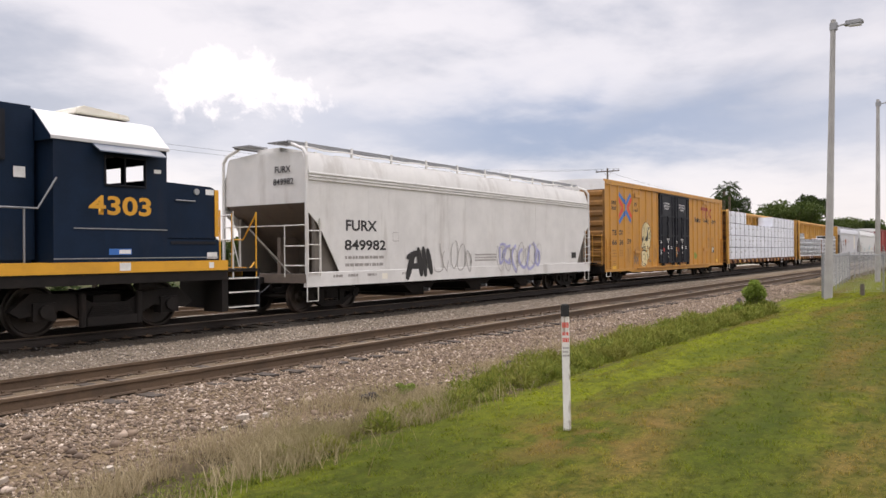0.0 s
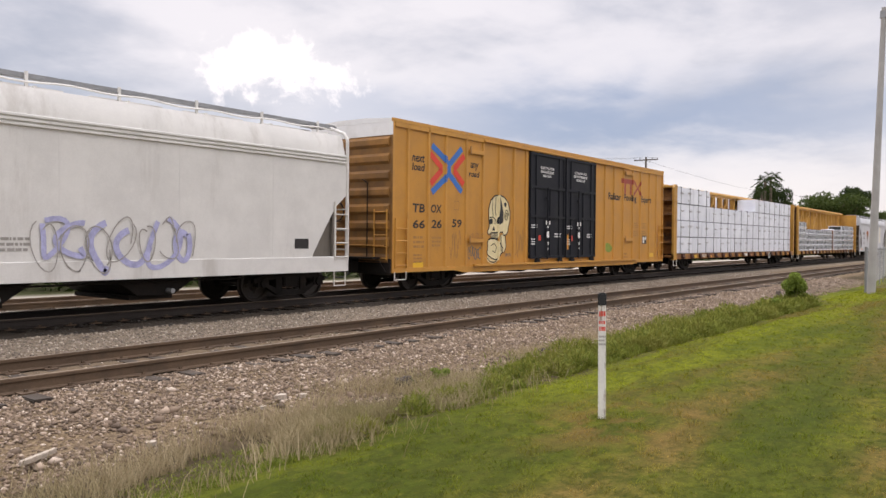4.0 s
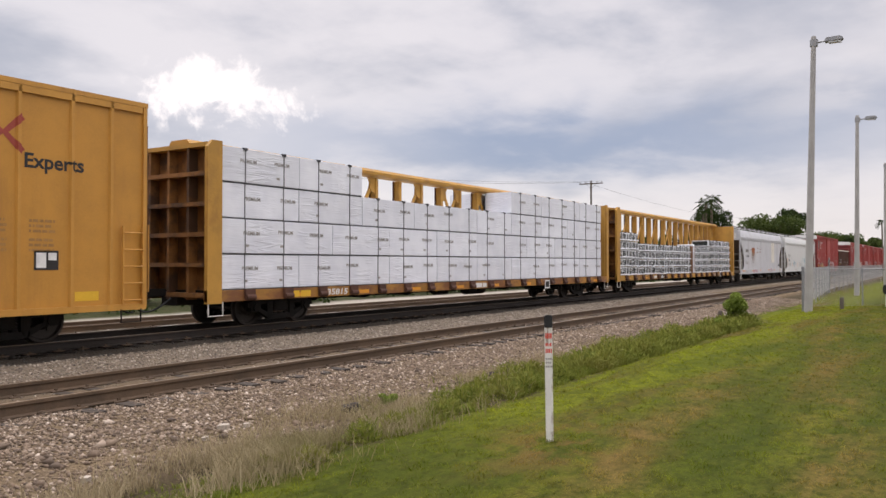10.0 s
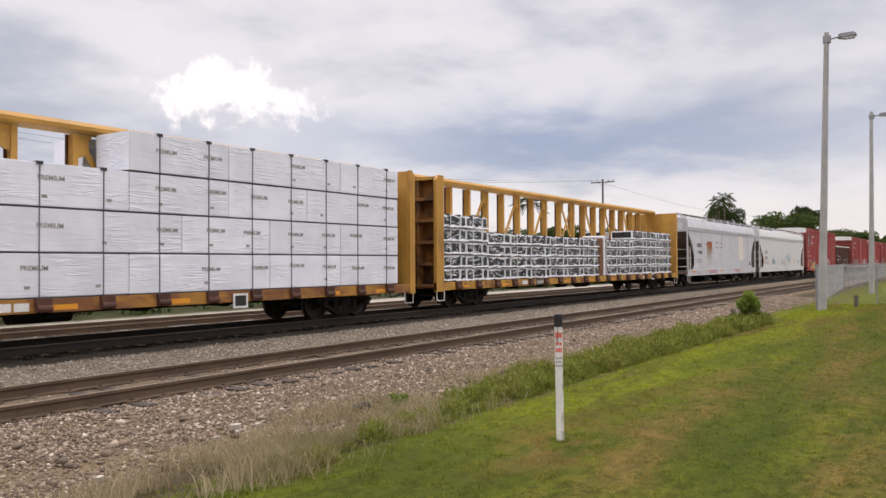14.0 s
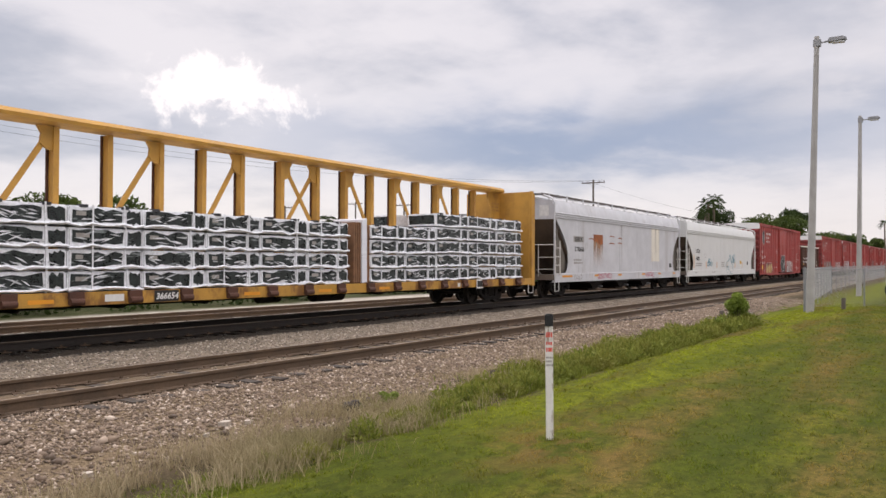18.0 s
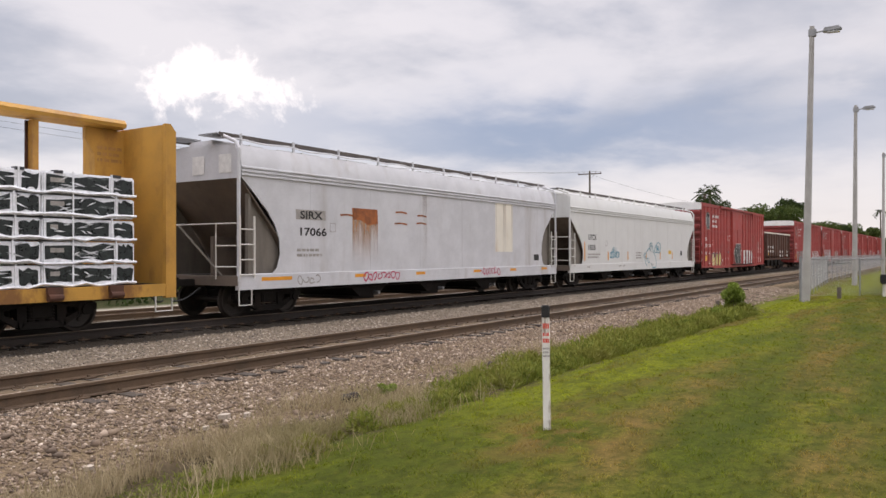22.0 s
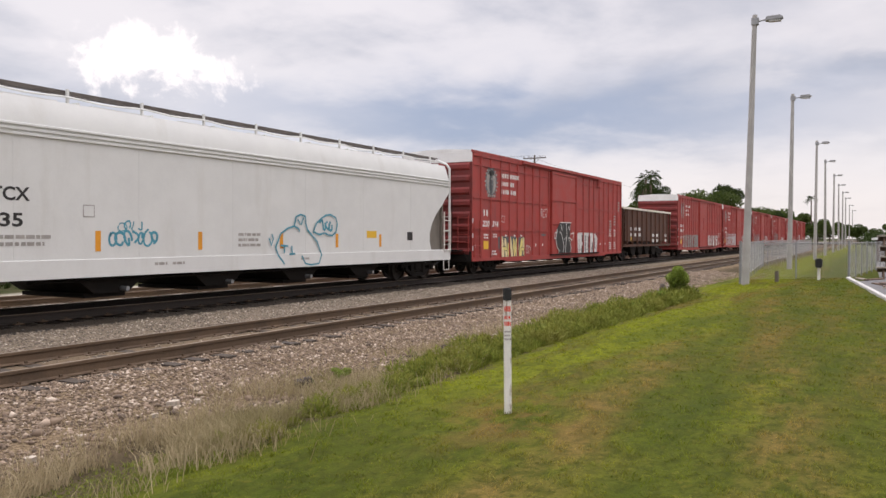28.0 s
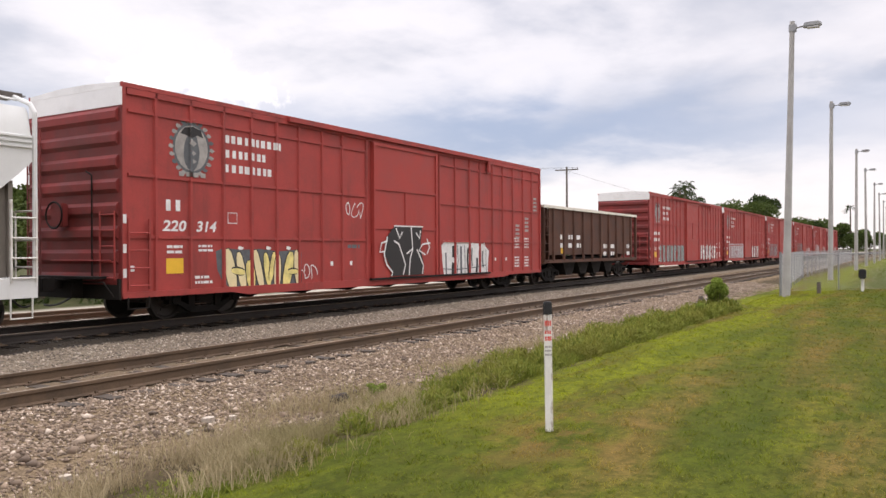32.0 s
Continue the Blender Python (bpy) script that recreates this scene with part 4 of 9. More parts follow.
        part("retainer_pipe", tube(shape(), [(-0.09, -0.75, 1.0), (-0.09, -0.75, 3.1), (-0.09, -0.55, 3.2)], 0.018), running_gear, car)
        part("crossover_platform", box(shape(), -0.42, -0.02, -1.25, 1.25, 0.98, 1.03), running_gear, car)
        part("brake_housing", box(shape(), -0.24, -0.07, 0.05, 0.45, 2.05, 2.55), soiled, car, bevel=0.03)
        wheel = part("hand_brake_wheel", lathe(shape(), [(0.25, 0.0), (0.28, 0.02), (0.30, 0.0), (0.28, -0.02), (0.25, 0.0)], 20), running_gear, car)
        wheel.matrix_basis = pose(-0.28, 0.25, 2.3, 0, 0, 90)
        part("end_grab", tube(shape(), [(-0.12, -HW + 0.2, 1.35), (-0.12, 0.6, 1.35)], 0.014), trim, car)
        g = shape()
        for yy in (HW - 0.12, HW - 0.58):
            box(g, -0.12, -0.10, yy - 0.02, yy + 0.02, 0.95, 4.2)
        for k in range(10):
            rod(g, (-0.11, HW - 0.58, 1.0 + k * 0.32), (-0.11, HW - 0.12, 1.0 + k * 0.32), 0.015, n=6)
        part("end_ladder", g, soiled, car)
    couplers(car, length)
    truck(car, truck_at)
    truck(car, length - truck_at)
    return car


def tbox():
    length, z0, z1 = 19.82, 0.62, 4.86
    posts = (0.71, 1.66, 2.50, 3.56, 4.50, 5.45, 6.38, 7.16, 13.48, 14.36, 15.30, 16.30, 17.15, 18.17, 19.0)
    car = boxcar("boxcar", "ochre yellow steel boxcar with black double plug doors", -17.42, length, z0, z1, ochre, ochre_trim, posts, (7.36, 12.56), soiled=ochre_end_shade)
    # two plug doors with pressed frames and locking bars
    for k, (a, b) in enumerate(((7.36, 9.93), (9.99, 12.56))):
        door = part("plug_door", box(shape(), a, b, -HW + 0.005, SHEET, 0.90, 4.66), black_door, car, "black double-panel plug door", bevel=0.015)
        for z in (0.93, 2.38, 3.42, 4.58):
            part("door_rail", box(shape(), a + 0.05, b - 0.05, -HW - 0.035, -HW + 0.005, z - 0.04, z + 0.05), black_door, door)
        for x, head in ((a + 0.04, 4.62), ((a + b) / 2 + 0.15, 3.40), (b - 0.09, 4.62), (a + 0.42, 4.62), (b - 0.45, 4.62)):
            part("door_stile", box(shape(), x, x + 0.05, -HW - 0.03, -HW + 0.005, 0.93, head), black_door, door)
        rodx = a + 1.2 if k == 0 else a + 1.0
        part("lock_bar", tube(shape(), [(rodx, -HW - 0.06, 0.86), (rodx, -HW - 0.06, 3.44)], 0.025), black_door, door)
        for z in (1.9, 3.0):
            part("bar_guide", box(shape(), rodx - 0.07, rodx + 0.07, -HW - 0.085, -HW - 0.03, z, z + 0.08), black_door, door)
        for word, w, z in ((("CLOSE THIS DOOR", 1.02, 4.08), ("BEFORE CLOSING", 0.96, 3.94), ("MAIN DOOR", 0.62, 3.80)), (("CLOSE AND LOCK", 1.0, 4.08), ("BOTH DOORS BEFORE", 1.12, 3.94), ("MOVING CAR", 0.70, 3.80)))[k]:
            letters(word, a + 1.25 - w / 2, z, w, 0.095, -HW - 0.002, door, letter_white)
        small_print(door, a + 0.12, 2.05, 0.45, 2, 0.04, -HW - 0.002, letter_white, 7 + k)
        small_print(door, a + 0.12, 1.55, 0.35, 3, 0.045, -HW - 0.002, letter_white, 9 + k)
        small_print(door, b - 0.75, 1.75, 0.5, 2, 0.05, -HW - 0.002, letter_white, 13 + k)
        wheel = part("hand_wheel", lathe(shape(), [(0.12, 0.0), (0.14, 0.02), (0.16, 0.0), (0.14, -0.02), (0.12, 0.0)], 16), black_door, door)
        wheel.location = (rodx, -HW - 0.08, 1.75)
        for i, (dx, dz, w, h) in enumerate(((-0.13, 2.10, 0.10, 0.14), (0.10, 2.10, 0.10, 0.14), (-0.02, 1.98, 0.09, 0.08), (-0.02, 1.62, 0.17, 0.24), (0.0, 1.38, 0.08, 0.1), (0.0, 1.2, 0.06, 0.06))):
            plate(door, "white_mark", rodx + dx - w / 2, rodx + dx + w / 2, dz, dz + h, -HW - 0.0875, letter_white)
        plate(door, "red_mark", rodx - 0.55, rodx - 0.38, 1.52, 1.72, -HW - 0.002, mark_red)
        if k:
            plate(door, "orange_reflector", a + 0.18, a + 0.29, 1.2, 1.75, -HW - 0.002, mark_orange)
        for x in (a + 0.5, b - 0.4):
            part("door_roller", prism(shape(), [(x - 0.14, 0.76), (x + 0.14, 0.76), (x + 0.06, 0.92), (x - 0.06, 0.92)], "y", -HW - 0.10, -HW), running_gear, door)
    part("door_track", box(shape(), 3.9, 16.7, -HW - 0.10, -HW - 0.006, 0.70, 0.76), ochre_trim, car)
    part("door_track", box(shape(), 4.5, 15.6, -HW - 0.05, -HW, 4.66, 4.71), ochre_trim, car)
    for x0, x1, z in ((3.69, 4.50, 4.28), (3.69, 4.50, 1.50), (15.38, 16.24, 4.45), (15.42, 16.26, 1.60)):
        part("tack_board", box(shape(), x0, x1, -HW - 0.03, SHEET, z - 0.06, z + 0.07), ochre_trim, car, bevel=0.01)
        part("board_bracket", box(shape(), x0 - 0.02, x0 + 0.05, -HW - 0.05, -HW - 0.03, z - 0.1, z + 0.16), letter_brown, car)
    y = SHEET - 0.004
    letters("next", 0.90, 3.74, 0.56, 0.22, y, car, letter_black, 0.16)
    letters("load", 0.90, 3.49, 0.56, 0.22, y, car, letter_black, 0.16)
    letters("any", 3.78, 3.70, 0.44, 0.25, y, car, letter_black, 0.16)
    letters("road", 3.72, 3.50, 0.56, 0.19, y, car, letter_black, 0.16)
    letters("TB", 0.92, 2.30, 0.58, 0.25, y, car, letter_black, 0.12)
    letters("OX", 1.78, 2.31, 0.52, 0.25, y, car, letter_black, 0.12)
    letters("66", 0.95, 1.84, 0.56, 0.25, y, car, letter_black, 0.12)
    letters("26", 1.82, 1.86, 0.50, 0.25, y, car, letter_black, 0.12)
    letters("59", 2.84, 1.90, 0.50, 0.25, y, car, letter_black, 0.12)
    # crossing red and blue bands, over the posts
    yy = SHEET - 0.003
    lg = part("emblem", shape(), mark_blue, car, "red and blue crossing-road emblem")
    bands = (([(3.33, 4.33), (2.66, 3.76)], mark_blue), ([(2.66, 3.52), (3.34, 3.00)], mark_blue), ([(1.82, 4.28), (2.46, 3.94), (2.66, 3.77), (2.68, 3.57), (2.48, 3.36), (1.83, 2.91)], mark_blue), ([(1.73, 4.04), (2.28, 3.68), (2.28, 3.58), (1.76, 3.16)], mark_red), ([(3.45, 4.12), (2.96, 3.70), (2.96, 3.60), (3.43, 3.24)], mark_red))
    for k, (pts, m) in enumerate(bands):
        band = part("band", ribbon(shape(), pts, 0.19, yy - 0.0025 * k), m, lg, solid=False)
        over_posts(band, posts, lg, m, 0.002 * k)
    part("data_frame", ribbon(shape(), [(2.95, 2.44), (3.20, 2.44), (3.20, 2.70), (2.95, 2.70), (2.95, 2.44)], 0.025, y), letter_brown, car, solid=False)
    small_print(car, 0.98, 1.55, 0.5, 3, 0.07, y, letter_brown, 21)
    small_print(car, 1.85, 1.55, 0.45, 3, 0.06, y, letter_brown, 22)
    small_print(car, 1.0, 1.05, 0.4, 3, 0.05, y, letter_brown, 23)
    plate(car, "yellow_placard", 0.98, 1.45, 0.72, 0.88, y, mark_yellow, "yellow inspection placard")
    # spray-painted death's-head with a curling tongue, flat on the side
    yg = SHEET - 0.003
    head = [(4.87, 2.2), (4.86, 2.55), (4.98, 2.82), (5.2, 2.97), (5.5, 3.02), (5.8, 2.95), (6.03, 2.78), (6.15, 2.5), (6.15, 2.2), (6.06, 1.98), (6.02, 1.80), (5.92, 1.70), (5.76, 1.69), (5.70, 1.80), (5.45, 1.77), (5.40, 1.57), (5.02, 1.57), (4.98, 1.74), (4.84, 1.70), (4.79, 1.80), (4.90, 1.96)]
    sk = part("graffiti", poly(shape(), head, yg), spray_cream, car, "sprayed cream skull with a curled tongue", solid=False)
    part("shape", poly(shape(), oval(5.2, 1.24, 0.45, 0.34, 22, 0.12, 8), yg - 0.002), spray_cream, sk, solid=False)
    part("shape", poly(shape(), oval(5.72, 1.42, 0.2, 0.3, 18, 0.05, 8), yg - 0.0015), spray_cream, sk, solid=False)
    part("shape", poly(shape(), oval(5.12, 0.94, 0.34, 0.17, 18, 0.1, 5), yg - 0.001), spray_cream, sk, solid=False)
    part("eye_socket", poly(shape(), [(5.56, 2.97), (5.66, 2.70), (5.75, 2.45), (5.74, 2.12), (5.50, 2.02), (5.31, 2.11), (5.42, 2.30), (5.47, 2.55)], yg - 0.005), post_black, sk, solid=False)
    part("eye_socket", poly(shape(), oval(4.99, 2.13, 0.12, 0.10, 14, 0.1), yg - 0.005), post_black, sk, solid=False)
    part("nose", poly(shape(), [(5.07, 1.84), (5.24, 1.84), (5.17, 2.0)], yg - 0.005), post_black, sk, solid=False)
    part("spot", poly(shape(), oval(5.86, 2.71, 0.08, 0.08, 12), yg - 0.005), post_black, sk, solid=False)
    part("gap", poly(shape(), [(5.40, 1.75), (5.48, 1.75), (5.50, 1.3), (5.46, 1.12), (5.42, 1.4)], yg - 0.005), post_black, sk, solid=False)
    lines = [(head + head[:1], 0.045)]
    lines += [([(5.06 + 0.075 * k, 1.76), (5.07 + 0.075 * k, 1.58)], 0.03) for k in range(5)]
    lines += [([(4.98, 1.76), (5.42, 1.78)], 0.04), ([(5.10, 2.9), (5.06, 2.6), (5.12, 2.3)], 0.03), ([(5.28, 2.95), (5.24, 2.6), (5.28, 2.3)], 0.03), ([(4.9, 2.25), (5.1, 2.28), (5.25, 2.2), (5.22, 2.05)], 0.035)]
    ring = oval(5.2, 1.24, 0.46, 0.35, 22, 0.12, 8)
    lines += [(ring + ring[:1], 0.04), ([(5.6, 1.7), (5.62, 1.2), (5.78, 1.1), (5.92, 1.3), (5.86, 1.66)], 0.04), ([(5.0, 1.35), (5.2, 1.42), (5.34, 1.28), (5.24, 1.12), (5.1, 1.18)], 0.03), ([(4.8, 0.95), (4.95, 0.82), (5.2, 0.8), (5.42, 0.9), (5.5, 1.1)], 0.035)]
    lines.append(([(5.92 + 0.13 * math.cos(t) * (1 - t / 14), 2.34 + 0.22 * math.sin(t) * (1 - t / 14)) for t in (i * 0.5 for i in range(22))], 0.03))
    for k, (pts, w) in enumerate(lines):
        part("outline", ribbon(shape(), pts, w, yg - 0.006 - 0.0003 * k), letter_black, sk, solid=False)
    for ob in [sk] + [c for c in sk.children if c.name.startswith(("shape", "eye_socket"))]:
        over_posts(ob, posts, sk, ob.data.materials[0], yg - ob.data.vertices[0].co.y)
    scrawl(car, 2.75, 3.3, 0.9, 1.95, yg, letter_brown, 31, 4, 0.03)
    scrawl(car, 3.72, 4.42, 0.9, 1.35, yg, spray_grey, 32, 6, 0.03)
    scrawl(car, 3.75, 4.45, 1.55, 1.75, -HW - 0.034, letter_brown, 33, 5, 0.025)
    scrawl(car, 6.45, 7.08, 0.95, 2.1, yg, letter_brown, 34, 4, 0.035)
    letters("2013", 5.85, 0.98, 0.36, 0.11, yg, car, spray_grey)
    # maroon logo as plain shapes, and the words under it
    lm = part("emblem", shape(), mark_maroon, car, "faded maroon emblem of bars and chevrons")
    for pts in ([(15.1, 4.02), (16.35, 4.02), (16.35, 4.22), (15.1, 4.22)], [(15.42, 3.55), (15.6, 3.55), (15.6, 4.02), (15.42, 4.02)], [(16.02, 3.55), (16.2, 3.55), (16.2, 4.02), (16.02, 4.02)]):
        over_posts(part("bar", poly(shape(), pts, y), mark_maroon, lm, solid=False), posts, lm, mark_maroon)
    for k, pts in enumerate(([(16.45, 4.2), (16.85, 3.88), (16.42, 3.56)], [(17.22, 4.2), (16.9, 3.88), (17.22, 3.56)])):
        over_posts(part("bar", ribbon(shape(), pts, 0.13, y - 0.001 * k), mark_maroon, lm, solid=False), posts, lm, mark_maroon)
    over_posts(letters("Railcar", 13.85, 3.26, 1.22, 0.30, y, car, letter_black), posts, car, letter_black)
    over_posts(letters("Pooling", 15.42, 3.20, 1.32, 0.36, y, car, letter_black), posts, car, letter_black)
    over_posts(letters("Experts", 17.26, 3.20, 1.16, 0.36, y, car, letter_black), posts, car, letter_black)
    for k in range(4):
        small_print(car, 16.45 + (0.9 if k % 2 else 0), 2.3 - 0.35 * (k // 2), 0.5, 3, 0.05, y, letter_brown, 40 + k)
    part("emblem", poly(shape(), oval(13.9, 1.25, 0.33, 0.2, 14, 0.15, 4), y), mark_green, car, "sprayed green blotch", solid=False)
    pl = plate(car, "data_plate", 17.45, 17.92, 1.42, 1.78, y, letter_black, "black and white data plate")
    plate(pl, "panel", 17.49, 17.68, 1.46, 1.74, y - 0.002, letter_white)
    plate(pl, "panel", 17.72, 17.88, 1.60, 1.74, y - 0.002, letter_white)
    plate(car, "yellow_placard", 18.25, 18.75, 0.82, 1.0, y, mark_yellow)
    small_print(car, 15.4, 0.95, 0.45, 2, 0.07, y, letter_brown, 48)
    ladder(car, 0.12, -HW - 0.02, 0.72, 2.1, 0.5, 0.34, ochre_trim)
    ladder(car, length - 0.58, -HW - 0.02, 0.72, 2.3, 0.46, 0.34, ochre_trim)
    stirrup(car, 0.12, -HW, 0.40, 0.62, 0.5)
    stirrup(car, length - 0.6, -HW, 0.36, 0.62, 0.45, running_gear)


def lens(g, a, b, w, y):
    """One fat brush stroke, pointed at the top and blunt at the foot."""
    (x0, z0), (x1, z1) = a, b
    dx, dz = x1 - x0, z1 - z0
    n = math.hypot(dx, dz)
    nx, nz = -dz / n * w / 2, dx / n * w / 2
    left = [(x0 + dx * s + nx * q, z0 + dz * s + nz * q) for s, q in ((0, 0.35), (0.12, 0.75), (0.4, 1.0), (0.75, 0.95), (0.95, 0.7), (1.0, 0.4))]
    right = [(x0 + dx * s - nx * q, z0 + dz * s - nz * q) for s, q in ((1.0, 0.4), (0.95, 0.7), (0.75, 0.95), (0.4, 1.0), (0.12, 0.75), (0, 0.35))]
    return poly(g, left + right, y)


def sprayed_name(car, y):
    """Tall cream and yellow strokes over a black cloud."""
    back = part("graffiti", poly(shape(), [(2.5, 1.53), (2.75, 1.6), (3.3, 1.56), (3.9, 1.58), (4.6, 1.52), (5.1, 1.55), (5.42, 1.5), (5.40, 0.62), (4.6, 0.62), (3.9, 0.63), (3.0, 0.64), (2.72, 0.8), (2.55, 1.1)], y), spray_grey, car, "sprayed cream and yellow lettering over black", solid=False)
    tall = (((2.84, 1.58), (3.05, 0.63), 0.26), ((3.20, 1.50), (3.38, 0.64), 0.20), ((2.98, 1.08), (3.40, 1.02), 0.12), ((3.74, 1.55), (3.98, 0.62), 0.18), ((3.54, 1.30), (3.64, 0.66), 0.24), ((4.09, 1.48), (4.22, 0.70), 0.17), ((4.40, 1.50), (4.26, 0.80), 0.13), ((4.54, 1.42), (4.49, 0.62), 0.20), ((5.02, 1.50), (4.80, 0.62), 0.26), ((5.20, 1.54), (5.30, 0.62), 0.19), ((4.88, 1.0), (5.26, 1.0), 0.10))
    for k, (a, b, w) in enumerate(tall):
        edge = part("outline", lens(shape(), (a[0], a[1] + 0.02), (b[0], b[1]), w * 1.2 + 0.06, y - 0.002 - 0.0012 * k), letter_black, back, solid=False)
        part("fill", lens(shape(), a, b, w * 1.2, y - 0.0026 - 0.0012 * k), spray_cream if k in (0, 1, 3, 7, 9) else spray_lemon, back, solid=False)
    scrawl(car, 5.3, 6.0, 0.7, 1.2, y, letter_white, 736, 3, 0.025)
    for x in (3.25, 4.18, 4.9):
        part("highlight", poly(shape(), oval(x, 1.60, 0.09, 0.045, 9, 0.2, 3), y - 0.02), letter_white, back, solid=False)


def sprayed_figure(car):
    """A black figure with white outlines across the door's foot."""
    y = -HW - 0.084
    body = [(9.35, 2.18), (9.5, 2.26), (11.02, 2.27), (10.92, 1.66), (11.12, 1.04), (11.1, 0.76), (9.28, 0.76), (9.38, 0.88), (8.95, 1.42), (9.1, 1.94)]
    fig = part("graffiti", poly(shape(), body, y), letter_black, car, "dark sprayed figure with white outlines", solid=False)
    strokes = (((9.45, 2.27), (11.08, 2.28)), ((9.1, 1.94), (8.93, 1.42), (9.05, 1.11), (9.38, 0.86), (9.30, 0.76)), ((9.45, 1.82), (9.7, 1.72), (9.92, 1.35), (10.06, 1.08), (9.93, 0.78)), ((9.55, 2.2), (9.75, 1.9), (9.9, 2.1)), ((10.38, 2.25), (10.44, 1.8), (10.46, 1.58), (10.12, 1.42)), ((10.26, 0.77), (10.32, 1.28), (10.48, 1.58)), ((10.92, 2.16), (10.86, 1.9), (10.66, 2.08)), ((10.7, 1.56), (10.9, 1.3), (11.08, 1.04), (11.02, 0.78)), ((11.5, 1.77), (11.03, 1.72), (10.82, 1.53), (11.2, 1.38)), ((9.1, 1.82), (8.78, 1.74), (8.7, 1.48), (8.95, 1.5)), ((11.3, 1.9), (11.45, 1.62), (11.3, 1.42)))
    for k, st in enumerate(strokes):
        part("outline", ribbon(shape(), list(st), 0.055 if k else 0.04, y - 0.002 - 0.0008 * k), letter_white, fig, solid=False)


def sprayed_block(car, y):
    """White block letters with dark counters."""
    back = part("graffiti", poly(shape(), [(12.42, 1.7), (12.6, 1.8), (13.6, 1.83), (14.6, 1.78), (15.4, 1.75), (15.82, 1.5), (15.7, 0.62), (12.6, 0.62), (12.5, 1.0)], y), letter_white, car, "sprayed white block lettering with grey counters", solid=False)
    r = random.Random(73)
    for k, (x, a, b, w) in enumerate(((12.72, 1.45, 0.7, 0.09), (13.2, 1.68, 1.28, 0.16), (13.2, 1.1, 0.72, 0.18), (13.5, 1.7, 0.66, 0.05), (13.74, 1.66, 0.7, 0.13), (13.98, 1.7, 0.68, 0.04), (14.22, 1.62, 0.7, 0.11), (14.5, 1.6, 0.95, 0.08), (14.86, 1.25, 0.72, 0.14), (15.1, 1.66, 1.1, 0.05), (15.34, 1.5, 0.9, 0.10), (15.6, 1.55, 0.7, 0.04))):
        pts = [(x + r.uniform(-0.04, 0.04), a), (x + r.uniform(-0.05, 0.05), (a + b) / 2), (x + r.uniform(-0.04, 0.04), b)]
        part("counter", ribbon(shape(), pts, w, y - 0.002 - 0.0008 * k), letter_black if k in (1, 2, 6, 8) else spray_grey, back, solid=False)
    for k in range(4):
        pts = [(12.45 + 0.85 * k + 0.14 * j, 1.62 + 0.24 * (j % 2) - 0.02 * k) for j in range(5)]
        part("outline", ribbon(shape(), pts, 0.045, y - 0.014 - 0.0008 * k), letter_white, back, solid=False)
    part("outline", ribbon(shape(), [(12.5, 0.9), (13.4, 0.86), (14.6, 0.9), (15.6, 0.98)], 0.03, y - 0.018), spray_grey, back, solid=False)


